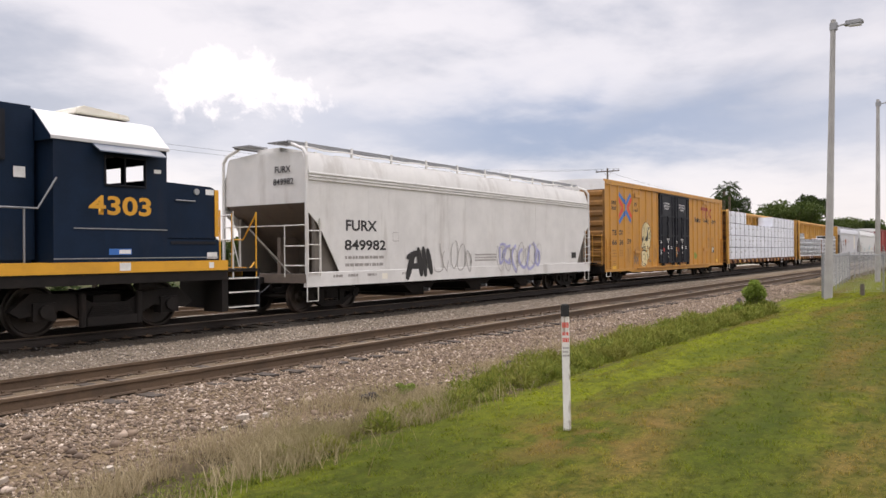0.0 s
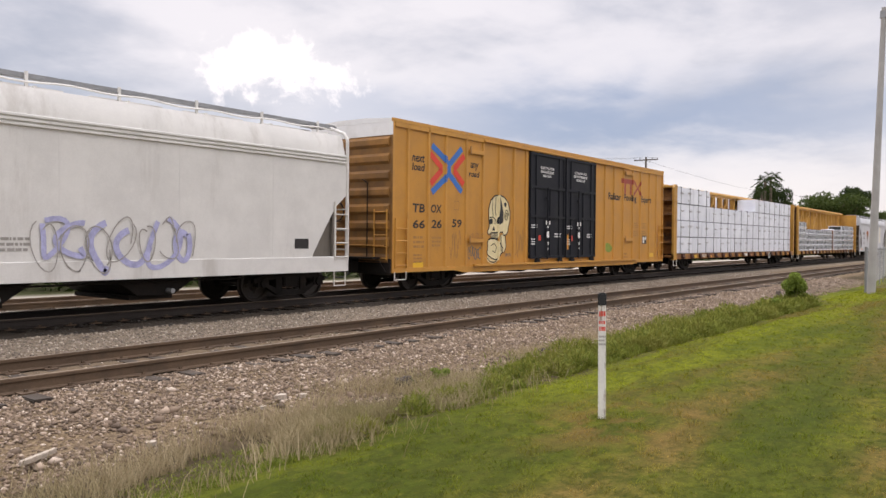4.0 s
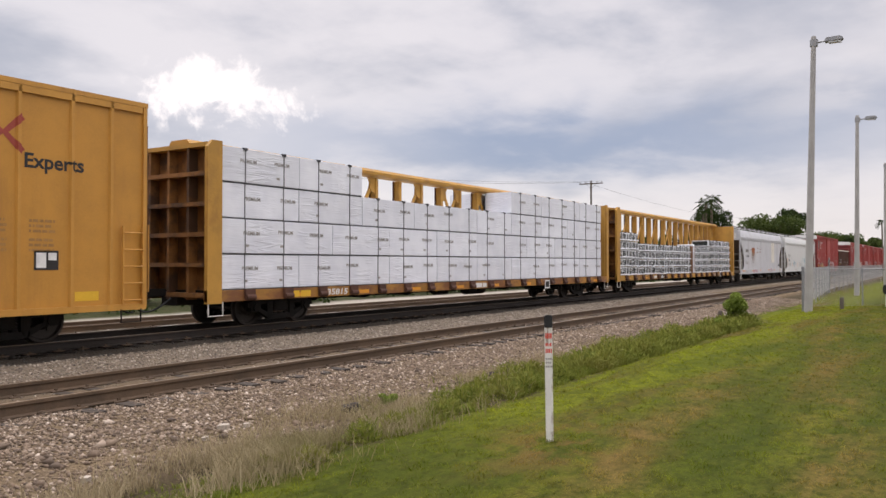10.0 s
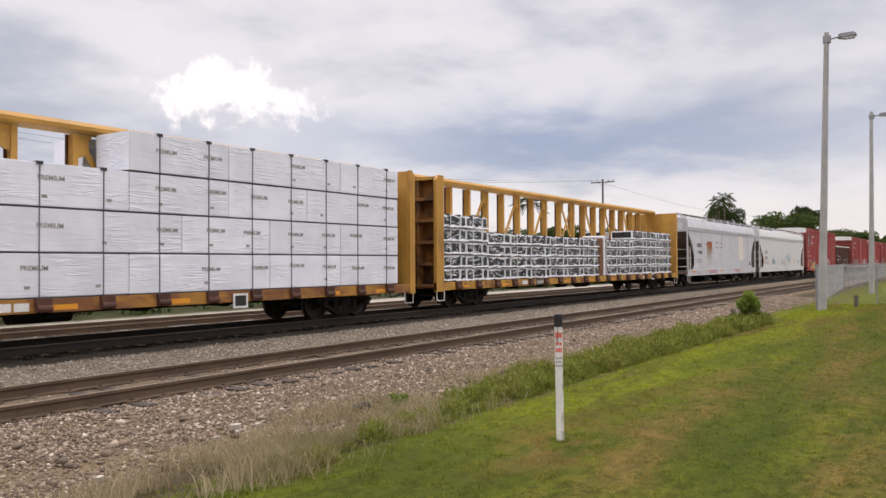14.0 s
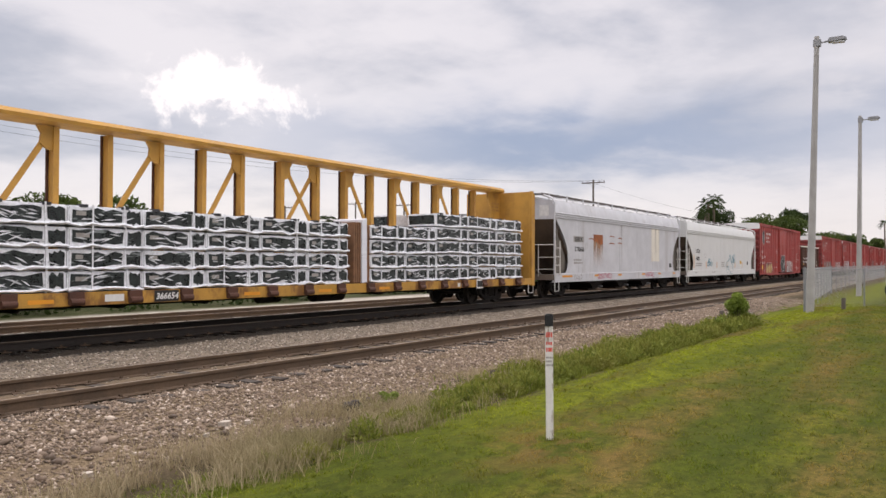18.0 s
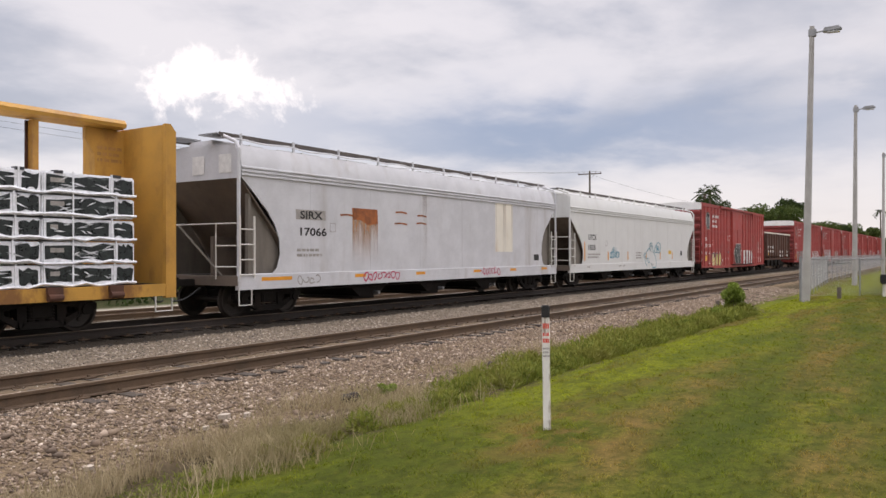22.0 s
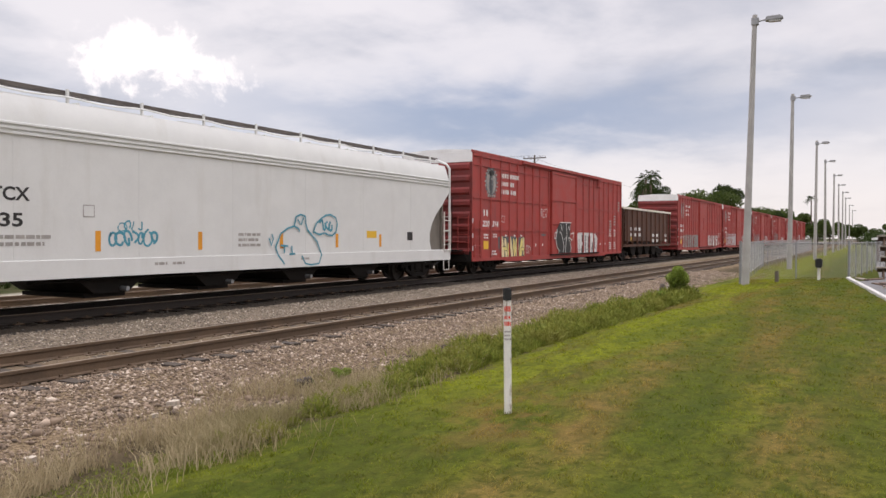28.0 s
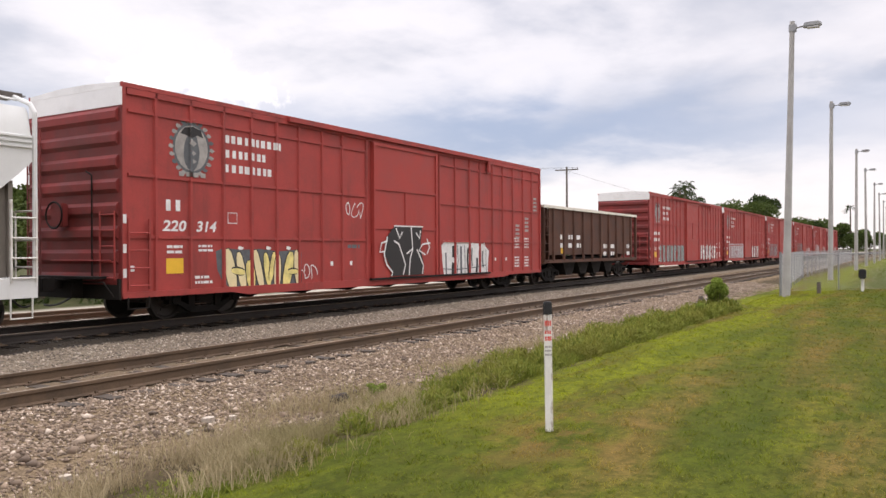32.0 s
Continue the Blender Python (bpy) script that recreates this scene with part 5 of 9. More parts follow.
def red_boxcar(u, length, seed, near):
    z0, z1 = 0.60, 4.95
    posts = [0.85, 1.78, 2.74, 3.63, 4.50, 5.32, 6.25, 7.11, 8.22, 12.27, 13.32, 14.34, 15.10, 16.10, 16.95, 17.83, 18.76, 19.59]
    car = boxcar("boxcar", "oxide red steel boxcar with sliding door and graffiti", u, length, z0, z1, red_car, red_car, posts, (8.45, 12.0), group="red boxcars", near=near, truck_at=2.6, soiled=red_end_shade)
    y = SHEET - 0.004
    spans = list(zip([0.12] + posts[:8], posts[:9])) + list(zip(posts[9:], posts[10:] + [length - 0.14]))
    for z in (4.40, 3.10, 1.83):
        for a, b in spans if near else [(posts[0], posts[8]), (posts[9], posts[17])]:
            part("side_girt", box(shape(), a + 0.05, b - 0.05, -HW + 0.015, SHEET, z - 0.03, z + 0.03), red_car, car)
    door = part("sliding_door", box(shape(), 8.45, 12.0, -HW - 0.035, SHEET, 0.72, 4.72), red_door, car, "oxide red sliding door")
    for z in (2.2, 3.35, 4.64):
        part("door_rail", box(shape(), 8.5, 11.95, -HW - 0.07, -HW - 0.035, z - 0.03, z + 0.04), red_door, door)
    part("door_stile", box(shape(), 10.10, 10.16, -HW - 0.065, -HW - 0.035, 2.2, 3.35), red_door, door)
    for x in (8.45, 11.9):
        part("door_post", box(shape(), x, x + 0.10, -HW - 0.08, -HW - 0.035, 0.72, 4.7), red_door, door)
    part("door_track", box(shape(), 4.85, 15.85, -HW - 0.10, -HW - 0.006, 4.80, 4.93), red_car, car)
    part("track_stop", box(shape(), 15.6, 15.75, -HW - 0.08, -HW - 0.006, 4.4, 4.80), red_car, car)
    part("door_track", box(shape(), 8.3, 15.7, -HW - 0.10, -HW - 0.006, 0.66, 0.72), running_gear, car)
    em = part("emblem", poly(shape(), oval(1.82, 3.80, 0.52, 0.56, 28), y), spray_grey, car, "round wreathed emblem in white and grey", solid=False)
    part("shape", poly(shape(), oval(1.82, 3.80, 0.46, 0.50, 22), y - 0.002), letter_faint, em, solid=False)
    part("shape", poly(shape(), oval(1.82, 3.74, 0.22, 0.42, 18, 0.10, 5), y - 0.004), spray_grey, em, solid=False)
    part("shape", poly(shape(), [(1.50, 4.10), (1.62, 4.24), (1.86, 4.28), (2.08, 4.22), (2.14, 4.06), (1.98, 4.10), (1.80, 4.02), (1.66, 4.08)], y - 0.006), letter_black, em, solid=False)
    for k, (q, h) in enumerate(((3.92, 0.10), (3.70, 0.07), (3.52, 0.06))):
        part("shape", poly(shape(), oval(1.83 + 0.02 * k, q, h, h * 0.8, 9, 0.25, 3), y - 0.0065), letter_faint, em, solid=False)
    for k in range(22):
        a = 2 * math.pi * k / 22
        part("leaf", poly(shape(), oval(1.82 + 0.57 * math.cos(a), 3.80 + 0.60 * math.sin(a), 0.07, 0.05, 7, 0.2, 3), y - 0.008), (letter_faint, spray_grey, letter_faint)[k % 3], em, solid=False)
    for k in range(4):
        part("shape", box(shape(), 1.46 + 0.20 * k, 1.60 + 0.20 * k, y - 0.012, y - 0.0095, 3.17, 3.27), letter_faint, em)
    if near:
        for ob in [em] + list(em.children):
            if ob.name.startswith(("emblem", "shape")):
                over_posts(ob, posts, em, ob.data.materials[0], y - ob.data.vertices[0].co.y)
    for k, (w, z) in enumerate(((1.95, 4.02), (1.42, 3.68), (1.62, 3.34))):
        bars = small_print(car, 2.80, z + 0.02, w, 1, 0.18, y, letter_white, 60 + k, "name_bar", "owner's name as white bars", 0.9)
        over_posts(bars, posts, car, letter_white)
    if near:
        letters("220", 1.02, 1.96, 0.62, 0.24, y, car, letter_white, 0.21)
        letters("314", 1.94, 1.96, 0.56, 0.24, y, car, letter_white, 0.21)
        small_print(car, 1.12, 2.40, 0.44, 1, 0.24, y, letter_white, 63, "owner_mark", "owner's mark as white bars", 0.5)
        part("data_frame", ribbon(shape(), [(2.88, 2.18), (3.16, 2.18), (3.16, 2.42), (2.88, 2.42), (2.88, 2.18)], 0.02, y), letter_white, car, solid=False)
    else:
        small_print(car, 1.05, 2.4, 1.3, 2, 0.20, y, letter_white, seed + 4, "owner_mark", "owner's mark as white bars")
    plate(car, "yellow_placard", 1.12, 1.58, 1.05, 1.38, y, mark_yellow, "yellow inspection placard")
    small_print(car, 1.14, 1.60, 0.42, 2, 0.06, y, letter_white, seed + 5)
    small_print(car, 2.0, 1.62, 0.42, 2, 0.05, y, letter_white, seed + 6)
    small_print(car, 1.9, 0.92, 0.5, 2, 0.06, y, letter_white, seed + 7)
    for x in (0.18, 5.0, 6.6, 7.45, 16.3, 17.2):
        plate(car, "reflector", x, x + 0.11, 1.12, 1.24, -HW - 0.003 if x < 0.3 else y, letter_white)
    for z in (1.0, 1.5, 2.1):
        plate(car, "reflector", 0.02, 0.10, z, z + 0.18, -HW - 0.006, letter_white)
    for k in range(4):
        small_print(car, 18.0 + 0.9 * (k % 2), 1.2 + 0.75 * (k // 2), 0.42, 4, 0.06, y, letter_white, seed + 8 + k)
    if near:
        sprayed_name(car, y)
        sprayed_figure(car)
        sprayed_block(car, y)
        small_print(car, 7.35, 1.60, 0.55, 1, 0.10, y, spray_grey, 75, "patch", "dull square repaint patch")
        for x, z, w in ((18.1, 2.45, 0.35), (18.95, 2.75, 0.35), (19.8, 3.6, 0.3)):
            for k in range(4):
                part("stencil_print", box(shape(), x, x + w, y - 0.002, y, z - 0.16 * k, z + 0.09 - 0.16 * k), letter_faint, car)
        scrawl(car, 7.2, 8.1, 2.4, 3.0, y, letter_white, 74, 3, 0.03)
        ladder(car, 0.14, -HW - 0.02, 0.75, 2.2, 0.5, 0.36, red_car)
        stirrup(car, 0.14, -HW, 0.36, 0.60, 0.5, running_gear)
    else:
        r = random.Random(seed)
        a = r.uniform(1.2, 3.0)
        fat_letters(car, a, a + r.uniform(5, 7), 0.62, r.uniform(1.9, 2.4), y, spray_sea if seed == 300 else r.choice((spray_grey, spray_silver)), r.choice((letter_faint, spray_silver)), seed + 1, 9, "sprayed tall lettering in dull tones", 0.03)
        b = r.uniform(12.4, 13.4)
        fat_letters(car, b, b + r.uniform(3, 5), 0.62, r.uniform(1.7, 2.2), y, letter_white, spray_grey, seed + 2, 4, "sprayed white lettering", 0.07)
        ladder(car, 0.14, -HW - 0.02, 0.75, 2.2, 0.5, 0.36, red_car)
    return car


# -- covered hoppers --
def covered_hopper(label, u, length, paint, cut, end_top, ribs, deck, sill=None, bays=3):
    """A covered hopper. cut: the curve by which the side sheet is cut away at the ends, (x, z) from top to sill."""
    car = rolling("covered_hopper", label, "hopper car", u, "covered hoppers")
    board = galvanized if paint is white_car else board_rust
    top, low = 3.62, 1.06
    left, right = list(cut), [(length - x, z) for x, z in reversed(cut)]
    outline = [(0.10, top)] + left + right + [(length - 0.10, top)]
    for s in (-1, 1):
        part("side_sheet", prism(shape(), outline, "y", s * (HW - 0.025), s * (HW - 0.05)), paint, car)
    # shoulder and roof: a half tunnel from side to side
    arc = [(HW - 0.025, top), (1.545, 3.76), (1.465, 4.0), (1.395, 4.155), (1.0, 4.18), (0.75, 4.21), (0.0, 4.26)]
    full = [(-y, z) for y, z in arc] + [(y, z) for y, z in reversed(arc[:-1])]
    part("roof", prism(shape(), full, "x", 0.14, length - 0.14), paint, car, smooth=30)
    for z in ribs:
        for s in (-1, 1):
            g = prism(shape(), [(s * (HW - 0.03), z - 0.035), (s * (HW + 0.012), z - 0.018), (s * (HW + 0.012), z + 0.018), (s * (HW - 0.03), z + 0.035)], "x", 0.12, length - 0.12)
            part("side_rib", g, paint, car)
    # ends: upright sheet above, sloping floor below, seen through the cut
    for s, x in ((-1, 0.0), (1, length)):
        x0 = x - s * 0.10
        g = prism(shape(), [(-HW + 0.06, end_top), (HW - 0.06, end_top), (HW - 0.06, 3.62), (1.44, 4.02), (1.37, 4.14), (0.75, 4.19), (-0.75, 4.19), (-1.37, 4.14), (-1.44, 4.02), (-HW + 0.06, 3.62)], "x", x0, x0 - s * 0.03)
        part("end_sheet", g, paint, car)
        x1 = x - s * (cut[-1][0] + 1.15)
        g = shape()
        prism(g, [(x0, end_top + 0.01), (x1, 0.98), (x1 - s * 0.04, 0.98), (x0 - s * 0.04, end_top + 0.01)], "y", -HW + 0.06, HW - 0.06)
        # slope sheet, end sill and bay plate hold their shade in the colour
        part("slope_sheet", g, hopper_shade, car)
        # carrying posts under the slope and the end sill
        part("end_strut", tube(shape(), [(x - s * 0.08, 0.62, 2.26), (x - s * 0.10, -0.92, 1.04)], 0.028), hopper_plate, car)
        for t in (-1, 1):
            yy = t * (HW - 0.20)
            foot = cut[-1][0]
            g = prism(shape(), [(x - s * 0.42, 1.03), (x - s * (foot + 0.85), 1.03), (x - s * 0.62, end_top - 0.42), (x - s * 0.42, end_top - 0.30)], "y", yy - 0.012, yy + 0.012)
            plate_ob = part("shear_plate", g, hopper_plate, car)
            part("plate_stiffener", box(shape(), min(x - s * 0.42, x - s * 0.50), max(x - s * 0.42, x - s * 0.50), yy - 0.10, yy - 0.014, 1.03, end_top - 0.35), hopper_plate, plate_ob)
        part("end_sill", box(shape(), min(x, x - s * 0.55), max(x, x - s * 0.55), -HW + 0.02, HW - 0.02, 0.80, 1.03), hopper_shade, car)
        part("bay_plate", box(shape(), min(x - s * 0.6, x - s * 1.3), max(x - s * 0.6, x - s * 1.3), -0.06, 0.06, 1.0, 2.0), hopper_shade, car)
        # corner post that bends in over the roof, end rail and grab irons
        xp = x - s * 0.05
        for t in (-1, 1):
            pts = [(xp, t * (HW - 0.03), 0.9), (xp, t * (HW - 0.03), 4.05), (xp - s * 0.02, t * 1.45, 4.22), (xp - s * 0.05, t * 0.98, 4.40)]
            part("corner_post", tube(shape(), pts, 0.045, 8), paint, car)
        xe = xp + s * 0.06
        rail = part("end_railing", tube(shape(), [(xe, -HW + 0.75, 0.95), (xe, -HW + 0.75, 2.28), (xe, HW - 0.1, 2.28)], 0.019), grab_white, car)
        for z in (2.28, 1.75, 1.25):
            part("grab_iron", rod(shape(), (xe, -HW + 0.05, z), (xe, -HW + 0.75, z), 0.018, n=6), grab_white, rail)
        part("stanchion", rod(shape(), (xe, HW - 0.75, 0.95), (xe, HW - 0.75, 2.30), 0.02, n=6), grab_white, rail)
        part("brace", rod(shape(), (xe, HW - 0.35, 2.3), (xe, HW - 0.75, 1.1), 0.018, n=6), grab_white, rail)
        lx = 0.05 if s < 0 else length - 0.51
        ladder(car, lx, -HW + 0.0, 0.98, 2.46, 0.46, 0.36)
        stirrup(car, lx, -HW + 0.02, 0.34, 0.80, 0.40)
        # platform plates at the ends of the running boards
        for t in (-1, 1):
            part("end_platform", box(shape(), min(x + s * 0.12, x - s * 0.55), max(x + s * 0.12, x - s * 0.55), min(t * 0.35, t * 1.0), max(t * 0.35, t * 1.0), 4.42, 4.45), galvanized, car)
    # running boards on brackets along both edges of the roof
    for t in (-1, 1):
        part("running_board", box(shape(), -0.05, length + 0.05, min(t * 0.62, t * 1.0), max(t * 0.62, t * 1.0), 4.43, 4.46), board, car)
        part("board_edge", box(shape(), -0.05, length + 0.05, t * 1.0 - 0.012, t * 1.0 + 0.012, 4.39, 4.475), board, car)
    br = mesh_of("board_bracket", box(box(shape(), -0.028, 0.028, -1.06, -1.015, 4.16, 4.50), -0.028, 0.028, -1.38, -1.0, 4.155, 4.20), paint)
    rail = [(0.1 + (length - 0.2) * i / 60, -1.07, 4.33 + 0.022 * math.sin(i * 1.1) + 0.012 * math.sin(i * 0.37)) for i in range(61)]
    part("conduit", tube(shape(), rail, 0.022, 5), paint, car)
    k = max(2, round(length / 1.76))
    for i in range(k):
        shared("board_bracket", br, car, (0.6 + (length - 1.2) * i / (k - 1), 0, 0))
    for i in range(8):
        x = length * (i + 0.5) / 8
        part("hatch_cover", box(shape(), x - 0.85, x + 0.85, -0.45, 0.45, 4.20, 4.36), paint, car, bevel=0.03)
    sillmat = sill or paint
    for s in (-1, 1):
        part("side_sill", prism(shape(), [(s * HW, 0.70), (s * HW, 1.06), (s * (HW - 0.06), 1.08), (s * (HW - 0.12), 0.70)], "x", 0.02, length - 0.02), sillmat, car)
    # discharge bays hang below the sill between the trucks
    span = (length - 2 * 3.6) / bays
    for i in range(bays):
        x = 3.6 + span * (i + 0.5)
        g = prism(shape(), [(x - span * 0.42, 1.0), (x + span * 0.42, 1.0), (x + 0.42, 0.34), (x - 0.42, 0.34)], "y", -1.25, 1.25)
        bay = part("discharge_bay", g, running_gear, car)
        part("outlet_gate", box(shape(), x - 0.5, x + 0.5, -1.05, 1.05, 0.24, 0.33), running_gear, bay)
        part("gate_shaft", rod(shape(), (x + 0.25, -1.45, 0.42), (x + 0.25, -1.2, 0.42), 0.05, n=10), galvanized, bay)
    underframe(car, length, drop=False)
    part("brake_pipe", tube(shape(), [(3.2, -1.35, 0.62), (length - 3.2, -1.35, 0.62)], 0.02), running_gear, car)
    couplers(car, length)
    truck(car, 1.5)
    truck(car, length - 1.5)
    # weld seams of the side plates
    for i in range(1, 7):
        x = length * i / 7
        part("weld_seam", box(shape(), x - 0.012, x + 0.012, -HW + 0.0222, -HW + 0.026, 1.1, 3.5), paint, car)
    return car


def hoppers():
    y = -HW + 0.020
    cut = [(0.10, 2.62), (0.42, 2.36), (0.62, 2.10), (0.98, 1.55), (1.20, 1.20), (1.27, 1.06)]
    a = covered_hopper("dusty white three-bay covered hopper with black lettering and tags", -36.66, 17.54, white_car, cut, 2.86, (3.46, 3.54, 3.62), None)
    letters("FURX", 1.54, 2.16, 1.33, 0.30, y, a, letter_black)
    letters("849982", 1.48, 1.63, 1.78, 0.29, y, a, letter_black)
    small_print(a, 1.5, 1.40, 1.75, 1, 0.08, y, letter_faint, 101)
    small_print(a, 1.5, 1.20, 1.75, 1, 0.08, y, letter_faint, 102)
    part("data_frame", ribbon(shape(), [(3.6, 1.9), (3.85, 1.9), (3.85, 2.15), (3.6, 2.15), (3.6, 1.9)], 0.02, y), letter_faint, a, solid=False)
    tag = None
    for k, (p, q, w) in enumerate((((4.60, 1.60), (4.22, 0.76), 0.26), ((4.22, 1.42), (4.80, 1.56), 0.20), ((4.80, 1.72), (4.98, 0.84), 0.24), ((5.06, 1.75), (5.18, 0.82), 0.24), ((5.28, 1.69), (5.50, 0.88), 0.24), ((4.34, 1.14), (5.2, 1.18), 0.18))):
        o = part("stroke" if tag else "graffiti", lens(shape(), p, q, w, -HW - 0.004 - 0.0008 * k), letter_black, tag or a, "" if tag else "heavy black sprayed letters", solid=False)
        tag = tag or o
    scrawl(a, 5.6, 7.9, 0.80, 1.95, -HW - 0.003, letter_faint, 103, 5, 0.035)
    scrawl(a, 9.5, 12.9, 0.80, 1.95, -HW - 0.003, spray_violet, 104, 6, 0.11, "pale violet sprayed lettering")
    scrawl(a, 9.5, 13.0, 0.85, 1.9, -HW - 0.006, letter_faint, 105, 7, 0.025)
    small_print(a, 8.1, 1.45, 1.5, 3, 0.05, y, letter_faint, 106)
    for x in (1.0, 1.6, 2.4, 4.0):
        small_print(a, x, 0.92, 0.4, 1, 0.07, -HW - 0.003, letter_faint, 107 + int(x * 10))
    plate(a, "faded_reflector", 3.05, 3.3, 0.82, 0.98, -HW - 0.003, patch_cream)
    plate(a, "data_plate", 15.7, 16.15, 1.28, 1.52, y, letter_black)
    for word, along, z, w in (("FURX", 0.42, 3.66, 0.58), ("849982", 0.36, 3.34, 0.74)):
        end = letters(word, along, z, w, 0.17, 0.062, a, letter_black, name="end_lettering")
        end.matrix_basis = pose(0, 0, 0, 0, 0, -90)

    cut = [(0.10, 3.40), (0.38, 3.16), (0.66, 2.90), (0.98, 2.60), (1.24, 2.26), (1.38, 1.92), (1.41, 1.55), (1.30, 1.20), (1.12, 1.06)]
    b = covered_hopper("faded silver-grey covered hopper streaked with rust", 56.05, 17.66, silver_car, cut, 3.36, (3.44, 3.53, 3.62), None)
    plate(b, "lettering_panel", 1.96, 3.10, 2.44, 2.70, y, letter_faint, "grey patch behind the lettering")
    letters("SIRX", 2.12, 2.46, 0.86, 0.21, y - 0.003, b, letter_black)
    letters("17066", 2.12, 2.02, 1.02, 0.22, y, b, letter_black)
    part("data_frame", ribbon(shape(), [(3.28, 2.15), (3.5, 2.15), (3.5, 2.38), (3.28, 2.38), (3.28, 2.15)], 0.02, y), letter_faint, b, solid=False)
    small_print(b, 2.0, 1.62, 1.0, 2, 0.07, y, letter_faint, 121)
    part("rust_patch", poly(shape(), [(4.2, 2.84), (5.36, 2.84), (5.38, 2.42), (4.9, 2.38), (4.62, 2.5), (4.25, 2.52)], y), rust_patch, b, "bare rust patch", solid=False)
    plate(b, "rust_run", 4.22, 5.38, 1.15, 2.7, y + 0.001, rust_run, "rust running down from the patch")
    for x0, x1 in ((7.68, 7.92), (12.98, 13.22), (12.42, 12.5), (13.62, 13.74)):
        plate(b, "rust_run", x0, x1, 1.1, 3.42, y - 0.006, long_run, "thin rust runs down the side sheet")
    for x0, x1, z in ((3.7, 4.3, 2.62), (6.25, 6.85, 2.80), (6.2, 6.85, 2.46), (7.4, 7.9, 2.74), (7.35, 7.9, 2.50)):
        part("scrape", ribbon(shape(), [(x0, z), ((x0 + x1) / 2, z + 0.02), (x1, z - 0.01)], 0.05, y), rust_patch, b, "rusty scrape", solid=False)
    plate(b, "patch", 12.4, 13.75, 1.62, 3.46, y, patch_cream, "cream repaint patch stained with rust")
    plate(b, "data_plate", 15.55, 16.0, 1.28, 1.52, y, letter_black)
    for x in (0.75, 4.3, 7.3, 10.8, 13.5, 16.2):
        plate(b, "reflector", x, x + (1.05 if x < 1 else 0.5), 0.90, 0.99, -HW - 0.003, mark_orange, "orange reflective strip")
    scrawl(b, 4.7, 6.4, 0.75, 1.04, -HW - 0.005, spray_pink, 122, 8, 0.035, "crimson sprayed tag")
    scrawl(b, 11.2, 12.7, 0.78, 1.06, -HW - 0.005, spray_pink, 123, 7, 0.03, "crimson sprayed tag")
    scrawl(b, 1.95, 2.9, 0.75, 1.0, -HW - 0.005, letter_faint, 124, 4, 0.03)
    for k in range(2):
        g = shape()
        yy = -1.05 + 0.95 * k
        g[0].extend([(0.085, yy - 0.22, 3.5), (0.085, yy + 0.22, 3.5), (0.085, yy + 0.22, 3.95), (0.085, yy - 0.22, 3.95)])
        g[1].append((0, 1, 2, 3))
        part("end_panel", g, letter_white, b, "white panel for the end marking", solid=False)

    cut = [(0.10, 3.16), (0.38, 2.90), (0.70, 2.62), (1.05, 2.36), (1.35, 2.02), (1.52, 1.66), (1.52, 1.36), (1.40, 1.10), (1.36, 1.06)]
    c = covered_hopper("clean cream-white covered hopper with teal tags on its side", 75.10, 19.65, cream_car, cut, 3.15, (3.42, 3.51, 3.60), None, bays=4)
    letters("UTCX", 2.12, 2.18, 1.0, 0.26, y, c, letter_black)
    letters("1835", 2.12, 1.70, 0.86, 0.26, y, c, letter_black)
    small_print(c, 2.05, 1.48, 1.5, 2, 0.07, y, letter_faint, 141)
    part("data_frame", ribbon(shape(), [(4.25, 1.92), (4.5, 1.92), (4.5, 2.15), (4.25, 2.15), (4.25, 1.92)], 0.025, y), letter_faint, c, solid=False)
    for x, h in ((1.62, 0.86), (4.52, 0.42), (7.28, 0.42), (10.15, 0.4), (12.6, 0.4), (14.9, 0.4)):
        plate(c, "reflector", x, x + 0.13, 1.22, 1.22 + h, y, mark_orange, "orange reflective strip")
    scrawl(c, 4.85, 6.1, 1.26, 1.66, y, spray_teal, 142, 7, 0.05, "teal sprayed tag")
    scrawl(c, 5.1, 5.7, 1.62, 1.88, y, spray_teal, 147, 4, 0.03)
    pear = part("graffiti", ribbon(shape(), [(10.31, 0.80), (10.05, 1.05), (9.96, 1.26), (10.16, 1.61), (10.45, 1.76), (10.71, 1.82), (10.88, 1.76), (10.95, 1.67)], 0.05, -HW - 0.003), spray_teal, c, "teal sprayed outline of a pear-like shape", solid=False)
    for k, pts in enumerate(([(10.71, 1.82), (10.79, 2.08), (10.98, 2.14), (11.19, 2.09), (11.2, 1.9), (11.28, 1.72), (11.7, 1.40), (11.91, 1.02), (11.79, 0.78), (11.45, 0.75), (11.19, 0.79), (11.03, 1.01)], [(10.85, 2.0), (11.0, 1.86), (11.1, 2.05)], [(10.15, 1.30), (10.45, 1.28)], [(10.32, 1.3), (10.3, 1.1)], [(10.6, 1.28), (10.62, 1.08)], [(10.5, 1.06), (10.75, 1.07)], [(11.53, 1.67), (11.66, 1.9), (11.88, 2.05), (12.12, 2.15), (12.32, 2.17), (12.58, 2.08), (12.65, 1.9), (12.58, 1.68), (12.41, 1.57), (12.22, 1.58), (12.05, 1.64), (11.8, 1.6), (11.53, 1.67)], [(9.7, 1.5), (9.78, 1.3), (9.86, 1.48), (9.8, 1.6)])):
        part("stroke", ribbon(shape(), pts, 0.05, -HW - 0.004 - 0.0008 * k), spray_teal, pear, solid=False)
    scrawl(c, 11.85, 12.45, 1.7, 2.05, y - 0.004, spray_teal, 144, 4, 0.06)
    small_print(c, 8.6, 1.55, 0.8, 3, 0.07, y, letter_faint, 145)
